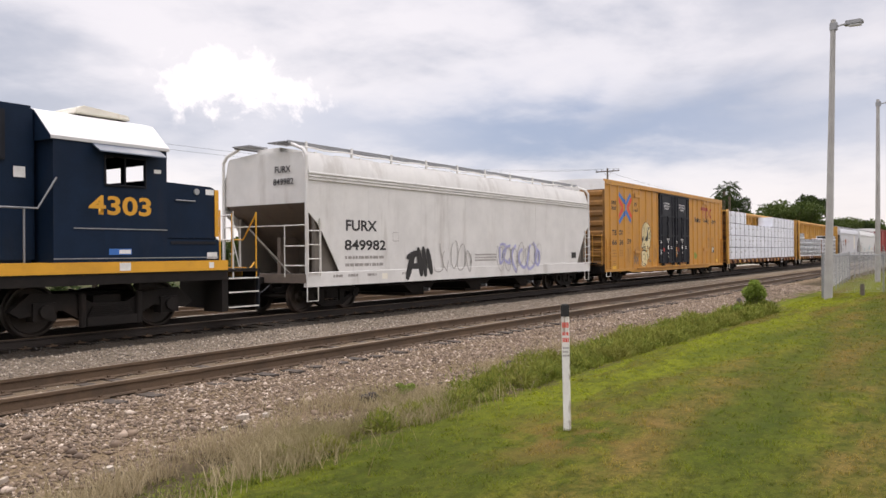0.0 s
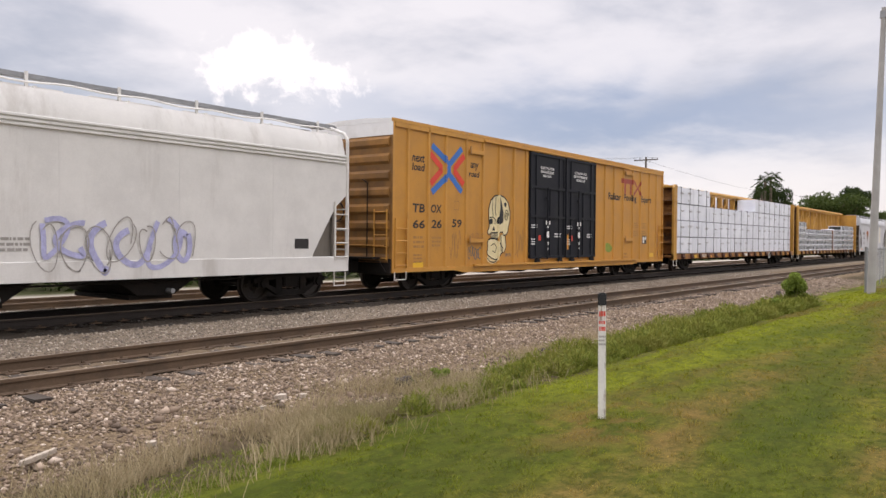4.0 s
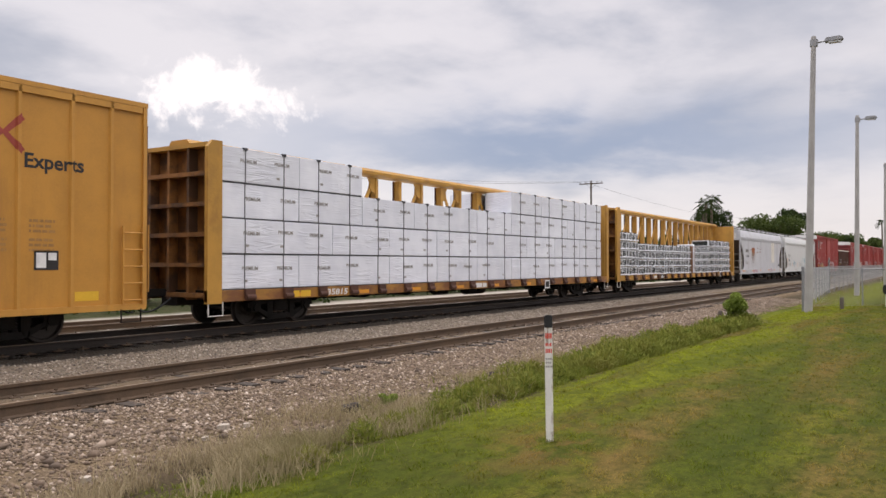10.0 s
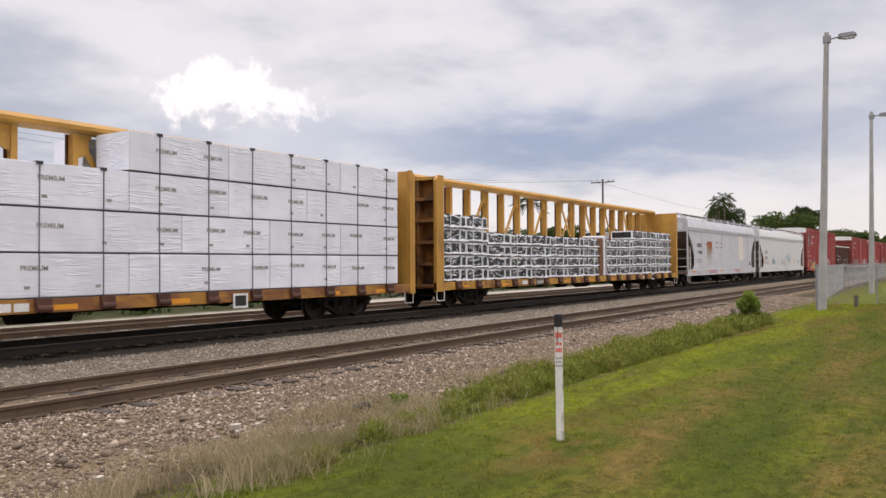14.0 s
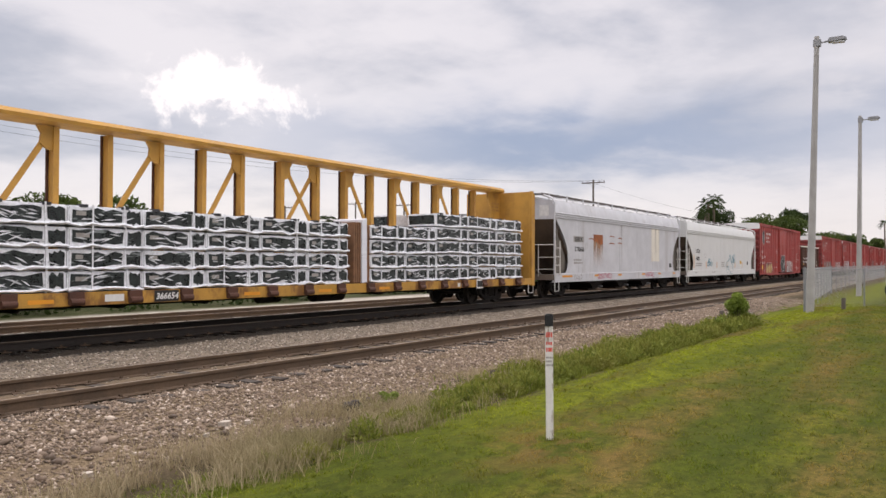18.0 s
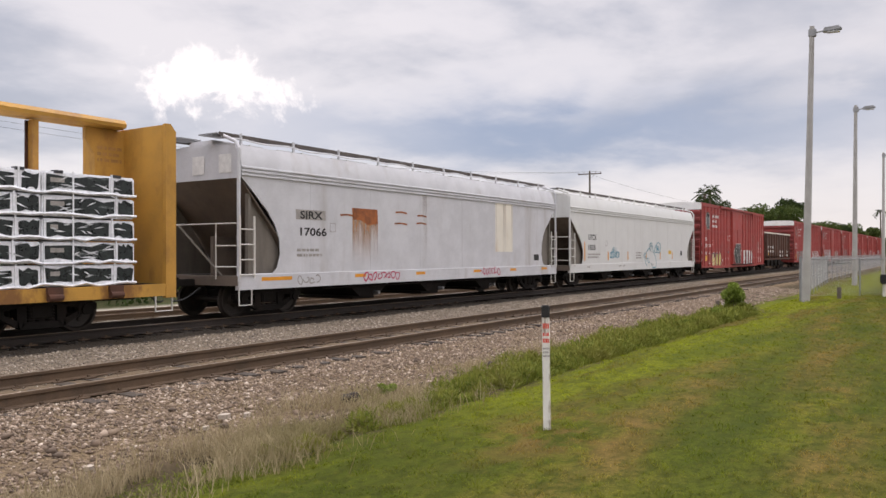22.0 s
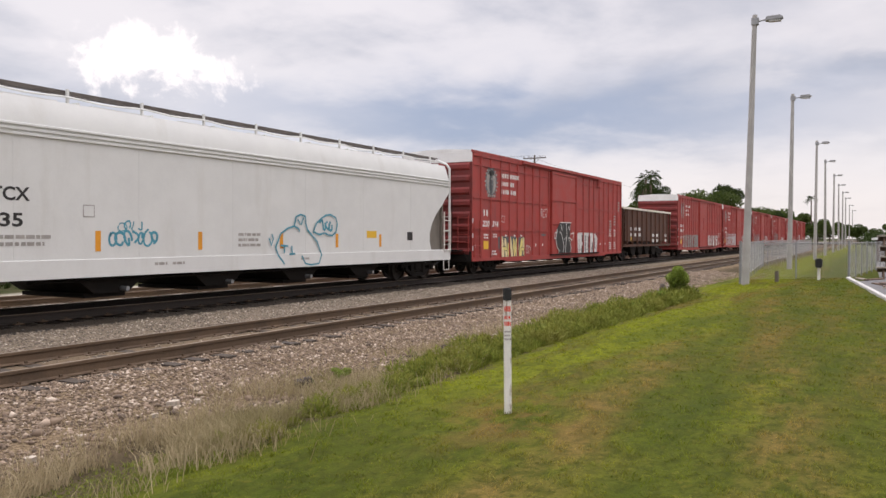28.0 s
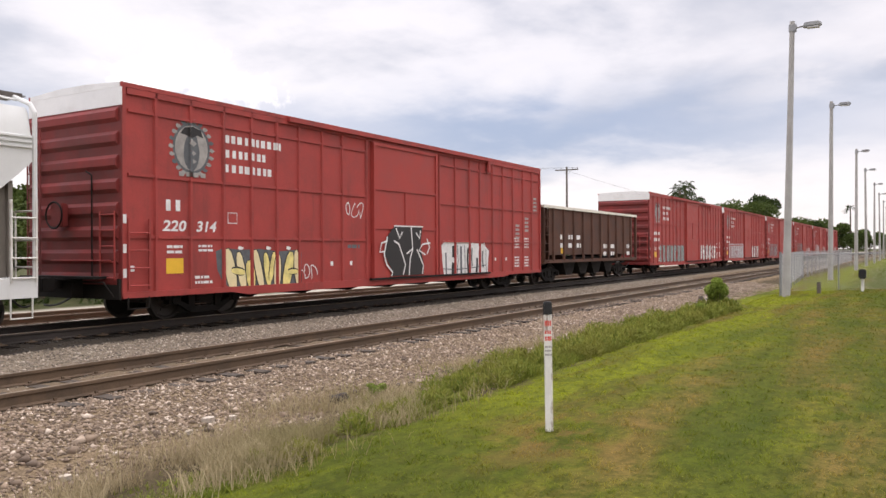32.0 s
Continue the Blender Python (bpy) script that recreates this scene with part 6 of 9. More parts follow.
    plate(c, "yellow_placard", 14.2, 14.75, 1.5, 1.72, y, mark_yellow)
    plate(c, "data_plate", 16.6, 16.95, 1.42, 1.7, y, letter_black)
    for x in (1.9, 6.0, 6.5, 11.0):
        small_print(c, x, 0.9, 0.35, 1, 0.06, -HW - 0.003, letter_faint, 146 + int(x))


# -- centre-beam flat cars --
def centrebeam(label, u, length, paint, sillmat, post_x, pairs):
    car = rolling("centrebeam_car", label, "flat car", u, "centre-beam flat cars")
    part("deck", box(shape(), 0.3, length - 0.3, -1.45, 1.45, 0.80, 0.92), running_gear, car)
    for s in (-1, 1):
        part("side_sill", prism(shape(), [(s * 1.50, 0.66), (s * 1.50, 0.92), (s * 1.38, 0.92), (s * 1.38, 0.72), (s * 1.42, 0.66)], "x", 0.0, length), sillmat, car)
    tab = mesh_of("winch", box(rod(shape(), (-0.14, -1.56, 0.74), (0.14, -1.56, 0.74), 0.07, n=10), -0.15, 0.15, -1.58, -1.48, 0.80, 0.93), brown_car)
    x = 1.25
    while x < length - 0.8:
        shared("winch", tab, car, (x, 0, 0))
        x += 1.29
    # end bulkheads: a plate with a riser frame and ribs on its outer face
    for s, x in ((-1, 0.0), (1, length)):
        deep = 0.42 if s < 0 else 0.26
        xi = x - s * deep
        bulk = part("bulkhead", box(shape(), min(xi, xi + s * 0.03), max(xi, xi + s * 0.03), -1.392, 1.392, 0.70, 4.34), paint, car)
        part("outer_sheet", box(shape(), min(xi + s * 0.034, xi + s * 0.06), max(xi + s * 0.034, xi + s * 0.06), -1.392, 1.392, 0.70, 4.34), dark_yellow, bulk)
        for t in (-1, 1):
            part("bulkhead_post", prism(shape(), [(x, 0.62), (xi, 0.62), (xi, 4.36), (x - s * 0.14, 4.36), (x, 4.20)], "y", t * 1.51, t * 1.40), paint, bulk)
        for z in (0.80, 1.50, 2.20, 2.90, 3.60, 4.26):
            part("bulkhead_rib", box(shape(), min(x - s * 0.06, xi + s * 0.063), max(x - s * 0.06, xi + s * 0.063), -1.392, 1.392, z - 0.04, z + 0.06), dark_yellow if z < 4 else paint, bulk)
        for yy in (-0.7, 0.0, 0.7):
            part("bulkhead_stile", box(shape(), min(x - s * 0.1, xi + s * 0.063), max(x - s * 0.1, xi + s * 0.063), yy - 0.04, yy + 0.04, 0.70, 4.30), dark_yellow, bulk)
        stirrup(car, 0.05 if s < 0 else length - 0.5, -1.48, 0.34, 0.66, 0.42, grab_white)
    # centre beam: top chord, pairs of posts and braces with gusset plates
    g = prism(shape(), [(-0.34, 4.345), (-0.36, 4.42), (-0.28, 4.51), (0.28, 4.51), (0.36, 4.42), (0.34, 4.345), (0.20, 4.31), (-0.20, 4.31)], "x", 0.40, length - 0.40)
    part("top_chord", g, paint, car)
    part("bottom_chord", box(shape(), 0.4, length - 0.4, -0.16, 0.16, 0.92, 1.05), paint, car)
    for t in (-1, 1):
        part("beam_end_plate", prism(shape(), [(0.42, 2.2), (0.42, 4.3), (0.80, 4.3), (0.62, 3.9), (0.56, 2.2)] if t < 0 else [(length - 0.26, 2.2), (length - 0.26, 4.3), (length - 1.20, 4.3), (length - 1.20, 4.05), (length - 0.98, 3.75), (length - 0.98, 2.2)], "y", -0.05, 0.05), paint, car)
    post = mesh_of("beam_post", box(box(shape(), -0.062, 0.062, -0.14, -0.11, 1.0, 4.28), -0.02, 0.02, -0.115, 0.115, 1.0, 4.28), paint)
    # back flange coloured dark brown, a painted sliver of shade beside each post
    post_b = mesh_of("beam_post_back", box(shape(), -0.075, 0.075, 0.11, 0.14, 1.0, 4.28), brown_car)
    for x in post_x:
        p = shared("beam_post", post, car, (x, 0, 0))
        shared("beam_post_flange", post_b, p)
    for x0, x1 in pairs:
        # a brace leans from the foot at x0 to the head at x1
        g = prism(shape(), [(x0 - 0.07, 2.30), (x0 + 0.07, 2.30), (x1 - (0.15 if x1 > x0 else -0.29), 4.0), (x1 - (0.29 if x1 > x0 else -0.15), 4.0)], "y", -0.10 + 0.02 * (x1 > x0), -0.06 + 0.02 * (x1 > x0))
        s = 1 if x1 > x0 else -1
        prism(g, [(x1 + s * 0.05, 4.28), (x1 - s * 0.40, 4.28), (x1 - s * 0.30, 4.12), (x1 - s * 0.33, 3.92), (x1 - s * 0.20, 3.82), (x1 + s * 0.05, 3.74)], "y", -0.109, -0.04)
        part("beam_brace", g, paint, car)
    underframe(car, length, 0.55, 0.80)
    small_print(car, length - 0.92, 3.85, 0.6, 3, 0.07, -0.053, letter_brown, 168)
    for i in range(8):
        x = 4.4 + (length - 8.8) * i / 7
        part("crossbearer", prism(shape(), [(-1.38, 0.80), (1.38, 0.80), (0.7, 0.52), (-0.7, 0.52)], "x", x - 0.05, x + 0.05), running_gear, car)
    couplers(car, length)
    truck(car, 2.75)
    truck(car, length - 2.75)
    return car


def lumber_bundles():
    """White-wrapped packs of lumber in three and four tiers, strapped at even steps."""
    u0, step, h = 4.52, 1.294, 0.845
    for tier in range(4):
        x, k = 0.0, 0
        r = random.Random(tier)
        while x < 23.55:
            n = 3 if (k + tier) % 4 == 1 else 2
            w = min(n * step, 23.62 - x)
            if w < 1.0:
                break
            mid = u0 + x + w / 2
            if tier < 3 or mid < 9.6 or mid > 19.4:
                sag = r.uniform(-0.012, 0.012)
                b = cargo("lumber_bundle", "stack of lumber in crinkled white plastic wrap, on the flat car", "lumber", u0 + x, 0.0, 0.925 + tier * h, "wrapped lumber bundles")
                for s in (-1, 1):
                    y0, y1 = (-1.40, -0.24) if s < 0 else (0.24, 1.40)
                    g = box(shape(), 0.002, w - 0.002, y0 + (sag if s < 0 else 0), y1, 0.012, h - 0.02)
                    me = mesh_of("wrap", g, wrap_white, bevel=0.016)
                    shared("wrap", me, b)
                q = -1.406 + sag
                for i in range(n):
                    cx = (i + 0.5) * step + r.uniform(-0.25, 0.1)
                    if cx < w - 0.35 and r.random() < 0.85:
                        lab = letters("PREMIUM", cx - 0.02, h * 0.56 + r.uniform(-0.05, 0.05), 0.52, 0.095, q, b, letter_faint, name="print", label="faint grey printed word")
                    if r.random() < 0.6 and cx < w - 0.2:
                        plate(b, "print_mark", cx + 0.05, cx + 0.16, h * 0.2, h * 0.27, q, letter_faint)
                for i in range(n + 1):
                    sx = i * step + 0.75 - 0.02
                    if 0.02 < sx < w - 0.01:
                        part("strap", box(shape(), sx - 0.009, sx + 0.009, q - 0.012, q + 0.01, 0.0, h - 0.01), strap_grey, b)
                        if tier == 3 or (tier == 2 and 9.6 < mid < 19.4):
                            part("corner_guard", box(shape(), sx - 0.06, sx + 0.06, q - 0.02, q + 0.14, h - 0.06, h + 0.0), strap_dark, b)
                part("sticker", box(shape(), 0.0, w, q + 0.02, 1.36, -0.012, 0.014), strap_dark, b, "dark bearer strip under the pack")
            x += w
            k += 1


def block_bundles():
    """Dark printed film packs with crumpled white edges, four and five tiers high, with a stood-up pallet between."""
    rows = []
    x = 30.22
    for n, tiers, w in ((2, 5, 1.42), (6, 4, 1.66)):
        for _ in range(n):
            rows.append((x, w, tiers))
            x += w
    x = 43.98
    for n, tiers, w in ((2, 4, 1.72), (3, 5, 2.0)):
        for _ in range(n):
            rows.append((x, w, tiers))
            x += w
    seed = 0
    low = 0
    for x, w, tiers in rows:
        if x in (30.22, 43.98):
            low = 0
        bare, low = low, tiers
        h = 0.425 if tiers == 4 else 0.445
        for t in range(tiers):
            seed += 1
            r = random.Random(seed)
            b = cargo("film_wrapped_bundle", "bundle in dark printed film with crumpled white edges", "lumber", x, 0.0, 0.93 + t * h, "film-wrapped bundles")
            for s in (-1, 1):
                y0, y1 = (-1.40, -0.24) if s < 0 else (0.24, 1.40)
                part("wrap", box(shape(), 0.01, w - 0.01, y0, y1, 0.01, h - 0.03), wrap_edge, b, bevel=0.03)
                if t >= bare:
                    face = [(0.005, a, c) for a, c in ((y0 + 0.07, 0.07), (y1 - 0.09, 0.06), (y1 - 0.06, h - 0.09), (y0 + 0.09, h - 0.08))]
                    part("end_panel", (face, [(0, 1, 2, 3)]), wrap_dark, b, solid=False)
            q = -1.404
            cutx = w * r.uniform(0.72, 0.78)
            for a, c in ((0.07, cutx - 0.06), (cutx + 0.05, w - 0.06)):
                foot = [(a + (c - a) * q / 6 + r.uniform(-0.02, 0.02), 0.07 + r.uniform(-0.035, 0.045)) for q in range(7)]
                high = [(c - (c - a) * q / 6 + r.uniform(-0.02, 0.02), h - 0.075 + r.uniform(-0.055, 0.03)) for q in range(7)]
                pts = foot + high
                part("printed_panel", poly(shape(), pts, q - 0.002), wrap_dark, b, solid=False)
            # slanted white and silver slivers: painted highlights on the glossy film
            for k in range(9):
                a, zz = r.uniform(0.1, w - 0.5), r.uniform(0.08, h - 0.14)
                ln, up = r.uniform(0.10, 0.40), r.uniform(-0.14, 0.14)
                part("film_fold", poly(shape(), [(a, zz), (a + ln * 0.6, zz + up * 0.6 - 0.012), (a + ln, zz + up), (a + ln * 0.5, zz + up * 0.5 + 0.022)], q - 0.006 - 0.0005 * k), wrap_edge if k < 4 else spray_silver, b, solid=False)
            plate(b, "print_mark", 0.16, 0.16 + r.uniform(0.15, 0.3), h * 0.48, h * 0.48 + 0.085, q - 0.005, letter_faint)
            g = shape()
            m = 7
            lip = [(w * i / m, q - 0.014 - r.uniform(0, 0.022), 0.03 + r.uniform(-0.03, 0.045)) for i in range(m + 1)]
            tube(g, lip, 0.030, 5)
            part("film_edge", g, wrap_edge, b)
            if t == tiers - 1:
                for sx in (0.25, w - 0.5):
                    part("corner_guard", box(shape(), sx, sx + 0.16, q - 0.01, q + 0.14, h - 0.06, h), strap_dark, b)
            part("strap", box(shape(), cutx - 0.02, cutx + 0.012, q - 0.02, q - 0.004, 0, h), wrap_edge, b)
            if int(x * 10) % 3:
                part("strap", box(shape(), w * 0.30, w * 0.30 + 0.03, q - 0.02, q - 0.004, 0, h), wrap_edge, b)
    p = cargo("stood_up_pallet", "brown wooden pallet stood on edge with a white sheet beside it", "pallet", 43.22, 0.0, 0.93, "")
    for k in range(4):
        part("board", box(shape(), 0.03 + 0.085 * k, 0.085 + 0.085 * k, -1.40, -0.3, 0.0, 1.72), pallet_wood, p)
    part("white_sheet", prism(shape(), [(0.38, 0.0), (0.60, 0.02), (0.58, 1.85), (0.36, 1.80)], "y", -1.42, -0.35), wrap_white, p, "white plastic sheet")
    for k in range(2):
        part("board", box(shape(), 0.62 + 0.07 * k, 0.665 + 0.07 * k, -1.40, -0.3, 0.0, 1.66), pallet_wood, p)


def flat_cars():
    xs = [1.62 + 1.27 * i for i in range(17)]
    pairs = [(4.16, 5.43), (6.70, 7.97), (9.24, 10.51), (13.05, 11.78), (11.78, 13.05), (15.59, 14.32), (18.13, 16.86), (20.67, 19.40)]
    a = centrebeam("rust-worn yellow centre-beam flat car stacked with white-wrapped lumber", 4.04, 24.5, chrome_yellow, rusty_yellow, xs, pairs)
    small_print(a, 2.75, 0.69, 0.65, 1, 0.16, -1.504, mark_yellow, 160, "owner_mark", "owner's mark as yellow bars")
    letters("35815", 4.04, 0.70, 0.84, 0.16, -1.504, a, letter_white, 0.18)
    small_print(a, 11.85, 0.70, 0.8, 1, 0.15, -1.504, letter_white, 162, "owner_mark", "owner's mark as white bars")
    for x in (2.6, 5.3, 7.9, 10.5, 13.0, 15.6, 20.5, 22.6):
        plate(a, "reflector", x, x + 0.55, 0.70, 0.80, -1.5025, mark_orange, "orange reflective strip")
    plate(a, "data_plate", 17.3, 17.75, 0.52, 0.86, -1.56, letter_white)
    plate(a, "panel", 17.36, 17.69, 0.57, 0.81, -1.564, letter_black)
    xs = [1.69, 2.97, 4.21, 5.52, 6.76, 8.09, 9.33, 10.58, 12.02, 13.46, 14.72, 15.99, 17.18, 18.51, 19.74, 21.08, 22.32]
    pairs = [(2.97, 1.69), (4.21, 5.52), (6.76, 8.09), (9.33, 10.58), (12.02, 13.46), (13.46, 12.02), (15.99, 14.72), (18.51, 17.18), (21.08, 19.74)]
    b = centrebeam("yellow centre-beam flat car loaded with film-wrapped bundles", 29.70, 24.66, chrome_yellow, worn_yellow, xs, pairs)
    small_print(b, 5.75, 0.72, 0.5, 1, 0.14, -1.504, letter_white, 165, "owner_mark", "owner's mark as white bars")
    plate(b, "number_panel", 6.9, 7.52, 0.67, 0.91, -1.504, letter_black)
    letters("366654", 6.94, 0.72, 0.56, 0.14, -1.507, b, letter_white, 0.18)
    plate(b, "data_plate", 20.05, 20.5, 0.62, 0.93, -1.56, letter_white)
    plate(b, "panel", 20.10, 20.45, 0.67, 0.88, -1.564, letter_black)
    small_print(b, 18.9, 0.70, 0.75, 1, 0.13, -1.504, letter_white, 164, "owner_mark", "owner's mark as white bars")
    for x in (1.5, 4.2, 9.4, 12.0, 14.6):
        plate(b, "reflector", x, x + 0.5, 0.72, 0.80, -1.5025, mark_orange)
    lumber_bundles()
    block_bundles()


# -- open hopper --
def open_hopper(u, length):
    car = rolling("open_hopper", "rust-brown open hopper car heaped with pale load", "hopper car", u)
    z0, z1 = 0.95, 3.36
    for s in (-1, 1):
        part("side_sheet", box(shape(), 0.75, length - 0.75, min(s * 1.48, s * 1.52), max(s * 1.48, s * 1.52), z0 + 0.35, z1), brown_car, car)
        part("side_sill", box(shape(), 0.1, length - 0.1, min(s * 1.40, s * 1.56), max(s * 1.40, s * 1.56), z0, z0 + 0.14), brown_car, car)
        part("top_rail", box(shape(), 0.1, length - 0.1, min(s * 1.46, s * 1.60), max(s * 1.46, s * 1.60), z1 - 0.02, z1 + 0.10), patch_cream, car)
        for x in ((0.16, length - 0.16) if s < 0 else ()):
            part("corner_post", box(shape(), x - 0.07, x + 0.07, -1.57, -1.45, z0, z1), brown_car, car)
    post = mesh_of("side_post", prism(shape(), [(-0.07, -1.52), (-0.045, -1.60), (0.045, -1.60), (0.07, -1.52)], "z", z0 + 0.1, z1), brown_car)
    for i in range(10):
        shared("side_post", post, car, (1.15 + (length - 2.3) * i / 9, 0, 0))
    for s, x in ((-1, 0.1), (1, length - 0.1)):
        g = prism(shape(), [(x - s * 0.55, z1), (x - s * 0.60, 2.3), (x - s * 2.6, 1.0), (x - s * 2.7, 1.05), (x - s * 0.68, 2.35), (x - s * 0.64, z1)], "y", -1.47, 1.47)
        part("slope_sheet", g, brown_car, car)
        part("end_rail", box(shape(), min(x, x - s * 0.6), max(x, x - s * 0.6), -1.46, 1.46, z1 - 0.02, z1 + 0.09), brown_car, car)
        for z in (1.8, 2.6):
            part("end_rib", box(shape(), min(x - s * 0.5, x - s * 0.6), max(x - s * 0.5, x - s * 0.6), -1.4, 1.4, z, z + 0.12), brown_car, car)
        part("end_sill", box(shape(), min(x, x - s * 0.5), max(x, x - s * 0.5), -1.45, 1.45, z0 - 0.05, z0 + 0.13), brown_car, car)
    heap = shape()
    n, m = 24, 6
    for i in range(n + 1):
        for j in range(m + 1):
            x, y = 0.65 + (length - 1.3) * i / n, -1.45 + 2.9 * j / m
            heap[0].append((x, y, z1 - 0.05 + 0.30 * math.sin(math.pi * j / m) * min(1, 4 * math.sin(math.pi * i / n)) + 0.03 * noise.noise(Vector((x * 2, y * 2, 3)))))
    for i in range(n):
        for j in range(m):
            a = i * (m + 1) + j
            heap[1].append((a, a + 1, a + m + 2, a + m + 1))
    part("load", heap, patch_cream, car, "pale heaped load", smooth=True)
    for i in range(4):
        x = 2.9 + (length - 5.8) * (i + 0.5) / 4
        part("discharge_bay", prism(shape(), [(x - 0.95, 1.2), (x + 0.95, 1.2), (x + 0.35, 0.36), (x - 0.35, 0.36)], "y", -1.2, 1.2), running_gear, car)
    y = -1.526
    for x in (2.0, 2.95, 3.95, 7.6, 8.7, 11.3):
        small_print(car, x, 2.0 if x < 5 else 1.6, 0.55, 2, 0.2, y, letter_white, 170 + int(x), "stencil_print", "white stencilled marks")
    plate(car, "yellow_placard", 2.05, 2.45, 1.35, 1.6, y, mark_yellow)
    underframe(car, length, drop=False)
    couplers(car, length)
    truck(car, 1.75)
    truck(car, length - 1.75)
    ladder(car, 0.12, -1.58, 1.0, 3.2, 0.44, 0.36, brown_car)


# -- the engine --
def locomotive():
    u, length = -57.3, 18.2       # its short nose faces the cars it pulls past
    e = rolling("locomotive", "dark blue diesel locomotive with gold stripe and white cab roof", "locomotive", u)
    X = length                     # end of the platform at the nose
    def at(x):
        return X + x
    part("frame", box(shape(), 0.3, X, -1.50, 1.50, 0.98, 1.20), running_gear, e)
    part("sill_stripe", box(shape(), 0.3, X - 0.02, -1.53, 1.53, 1.20, 1.42), engine_gold, e, "gold stripe along the platform edge")
    # long hood with doors and radiator intake
    part("long_hood", box(shape(), 0.9, at(-4.165), -1.06, 1.06, 1.42, 4.36), navy, e, bevel=0.06)
    for i in range(9):
        x = 1.6 + i * 1.3
        d = part("hood_door", box(shape(), x, x + 0.6, -1.085, -1.05, 1.6, 3.2), navy, e, bevel=0.008)
        part("door_latch", box(shape(), x + 0.48, x + 0.54, -1.11, -1.085, 2.3, 2.45), galvanized, d)
    grille = part("intake_grille", box(shape(), at(-6.9), at(-4.75), -1.10, -1.05, 3.30, 4.22), black_door, e, "dark louvred air intake")
    for i in range(16):
        part("louvre", box(shape(), at(-6.82) + i * 0.13, at(-6.77) + i * 0.13, -1.125, -1.10, 3.33, 4.19), black_door, grille)
    for i in range(3):
        part("roof_fan", rod(shape(), (2.5 + i * 1.5, 0, 4.36), (2.5 + i * 1.5, 0, 4.50), 0.6, n=20), navy, e)
    part("exhaust_stack", box(shape(), 9.0, 9.6, -0.25, 0.25, 4.36, 4.55), black_door, e, bevel=0.04)
    # cab: walls, side window with glass, sunshade, chamfered white roof
    c0, c1, top = at(-4.10), at(-1.64), 3.74
    w0, w1, v0, v1 = at(-3.06), at(-2.16), 2.93, 3.50
    for x0, x1, z0, z1 in ((c0, w0, 1.42, top), (w1, c1, 1.42, top), (w0, w1, 1.42, v0), (w0, w1, v1, top)):
        part("cab_wall", box(shape(), x0, x1, -1.53, -1.47, z0, z1), navy, e)
    part("cab_wall", box(shape(), c0, c1, 1.47, 1.53, 1.42, top), navy, e)
    part("cab_back", prism(shape(), [(-1.47, 1.42), (1.47, 1.42), (1.47, 3.74), (0.95, 4.26), (-0.95, 4.26), (-1.47, 3.74)], "x", c0 + 0.003, c0 + 0.06), navy, e)
    front = shape()
    prism(front, [(-1.47, 1.42), (1.47, 1.42), (1.47, 3.15), (-1.47, 3.15)], "x", c1 - 0.06, c1 - 0.003)
    prism(front, [(-1.47, 3.48), (1.47, 3.48), (1.47, 3.74), (0.95, 4.26), (-0.95, 4.26), (-1.47, 3.74)], "x", c1 - 0.06, c1 - 0.003)
    for yy in (-1.47, -0.12, 1.35):
        box(front, c1 - 0.06, c1 - 0.003, yy, yy + 0.12 if yy > -1 else yy + 0.22, 3.15, 3.48)
    part("cab_front", front, navy, e)
    win = part("side_window", tube(shape(), [(w0, -1.54, v0), (w1, -1.54, v0), (w1, -1.54, v1), (w0, -1.54, v1), (w0, -1.54, v0)], 0.028), black_door, e, "cab side window with sliding sash")
    part("sash", tube(shape(), [((w0 + w1) / 2, -1.52, v0), ((w0 + w1) / 2, -1.52, v1)], 0.022), black_door, win)
    part("seat_back", box(shape(), w0 + 0.15, w0 + 0.35, -0.9, -0.5, 2.4, 3.25), black_door, e, bevel=0.05)
    part("sunshade", prism(shape(), [(-1.54, 3.73), (-1.82, 3.56), (-1.83, 3.535), (-1.54, 3.69)], "x", w0 - 0.28, w1 + 0.32), sunshade_skylit, e, "blue sunshade over the cab window, skylight painted in")
    roof = prism(shape(), [(-1.56, 3.72), (-1.56, 3.78), (-1.0, 4.30), (-0.55, 4.40), (0.55, 4.40), (1.0, 4.30), (1.56, 3.78), (1.56, 3.72)], "x", c0 - 0.06, c1 + 0.05)
    part("roof_end", prism(shape(), [(-1.56, 3.70), (-1.56, 3.78), (-1.0, 4.30), (-0.55, 4.40), (0.55, 4.40), (1.0, 4.30), (1.56, 3.78), (1.56, 3.70)], "x", c0 - 0.075, c0 - 0.062), navy, e)
    part("cab_roof", roof, engine_roof, e, "white cab roof with sloped edges")
    part("roof_unit", prism(shape(), [(at(-3.2), 4.40), (at(-1.95), 4.40), (at(-2.0), 4.50), (at(-3.0), 4.58), (at(-3.15), 4.52)], "y", -0.75, 0.55), patch_cream, e, "cream air-conditioner on the roof", bevel=0.02)
    letters("4303", at(-3.40), 2.34, 1.38, 0.38, -1.534, e, engine_gold, name="cab_number", label="gold cab number")
    plate(e, "blue_sticker", at(-2.98), at(-2.48), 1.56, 1.68, -1.534, mark_blue)
    plate(e, "white_sticker", at(-2.76), at(-2.5), 1.58, 1.66, -1.537, letter_white)
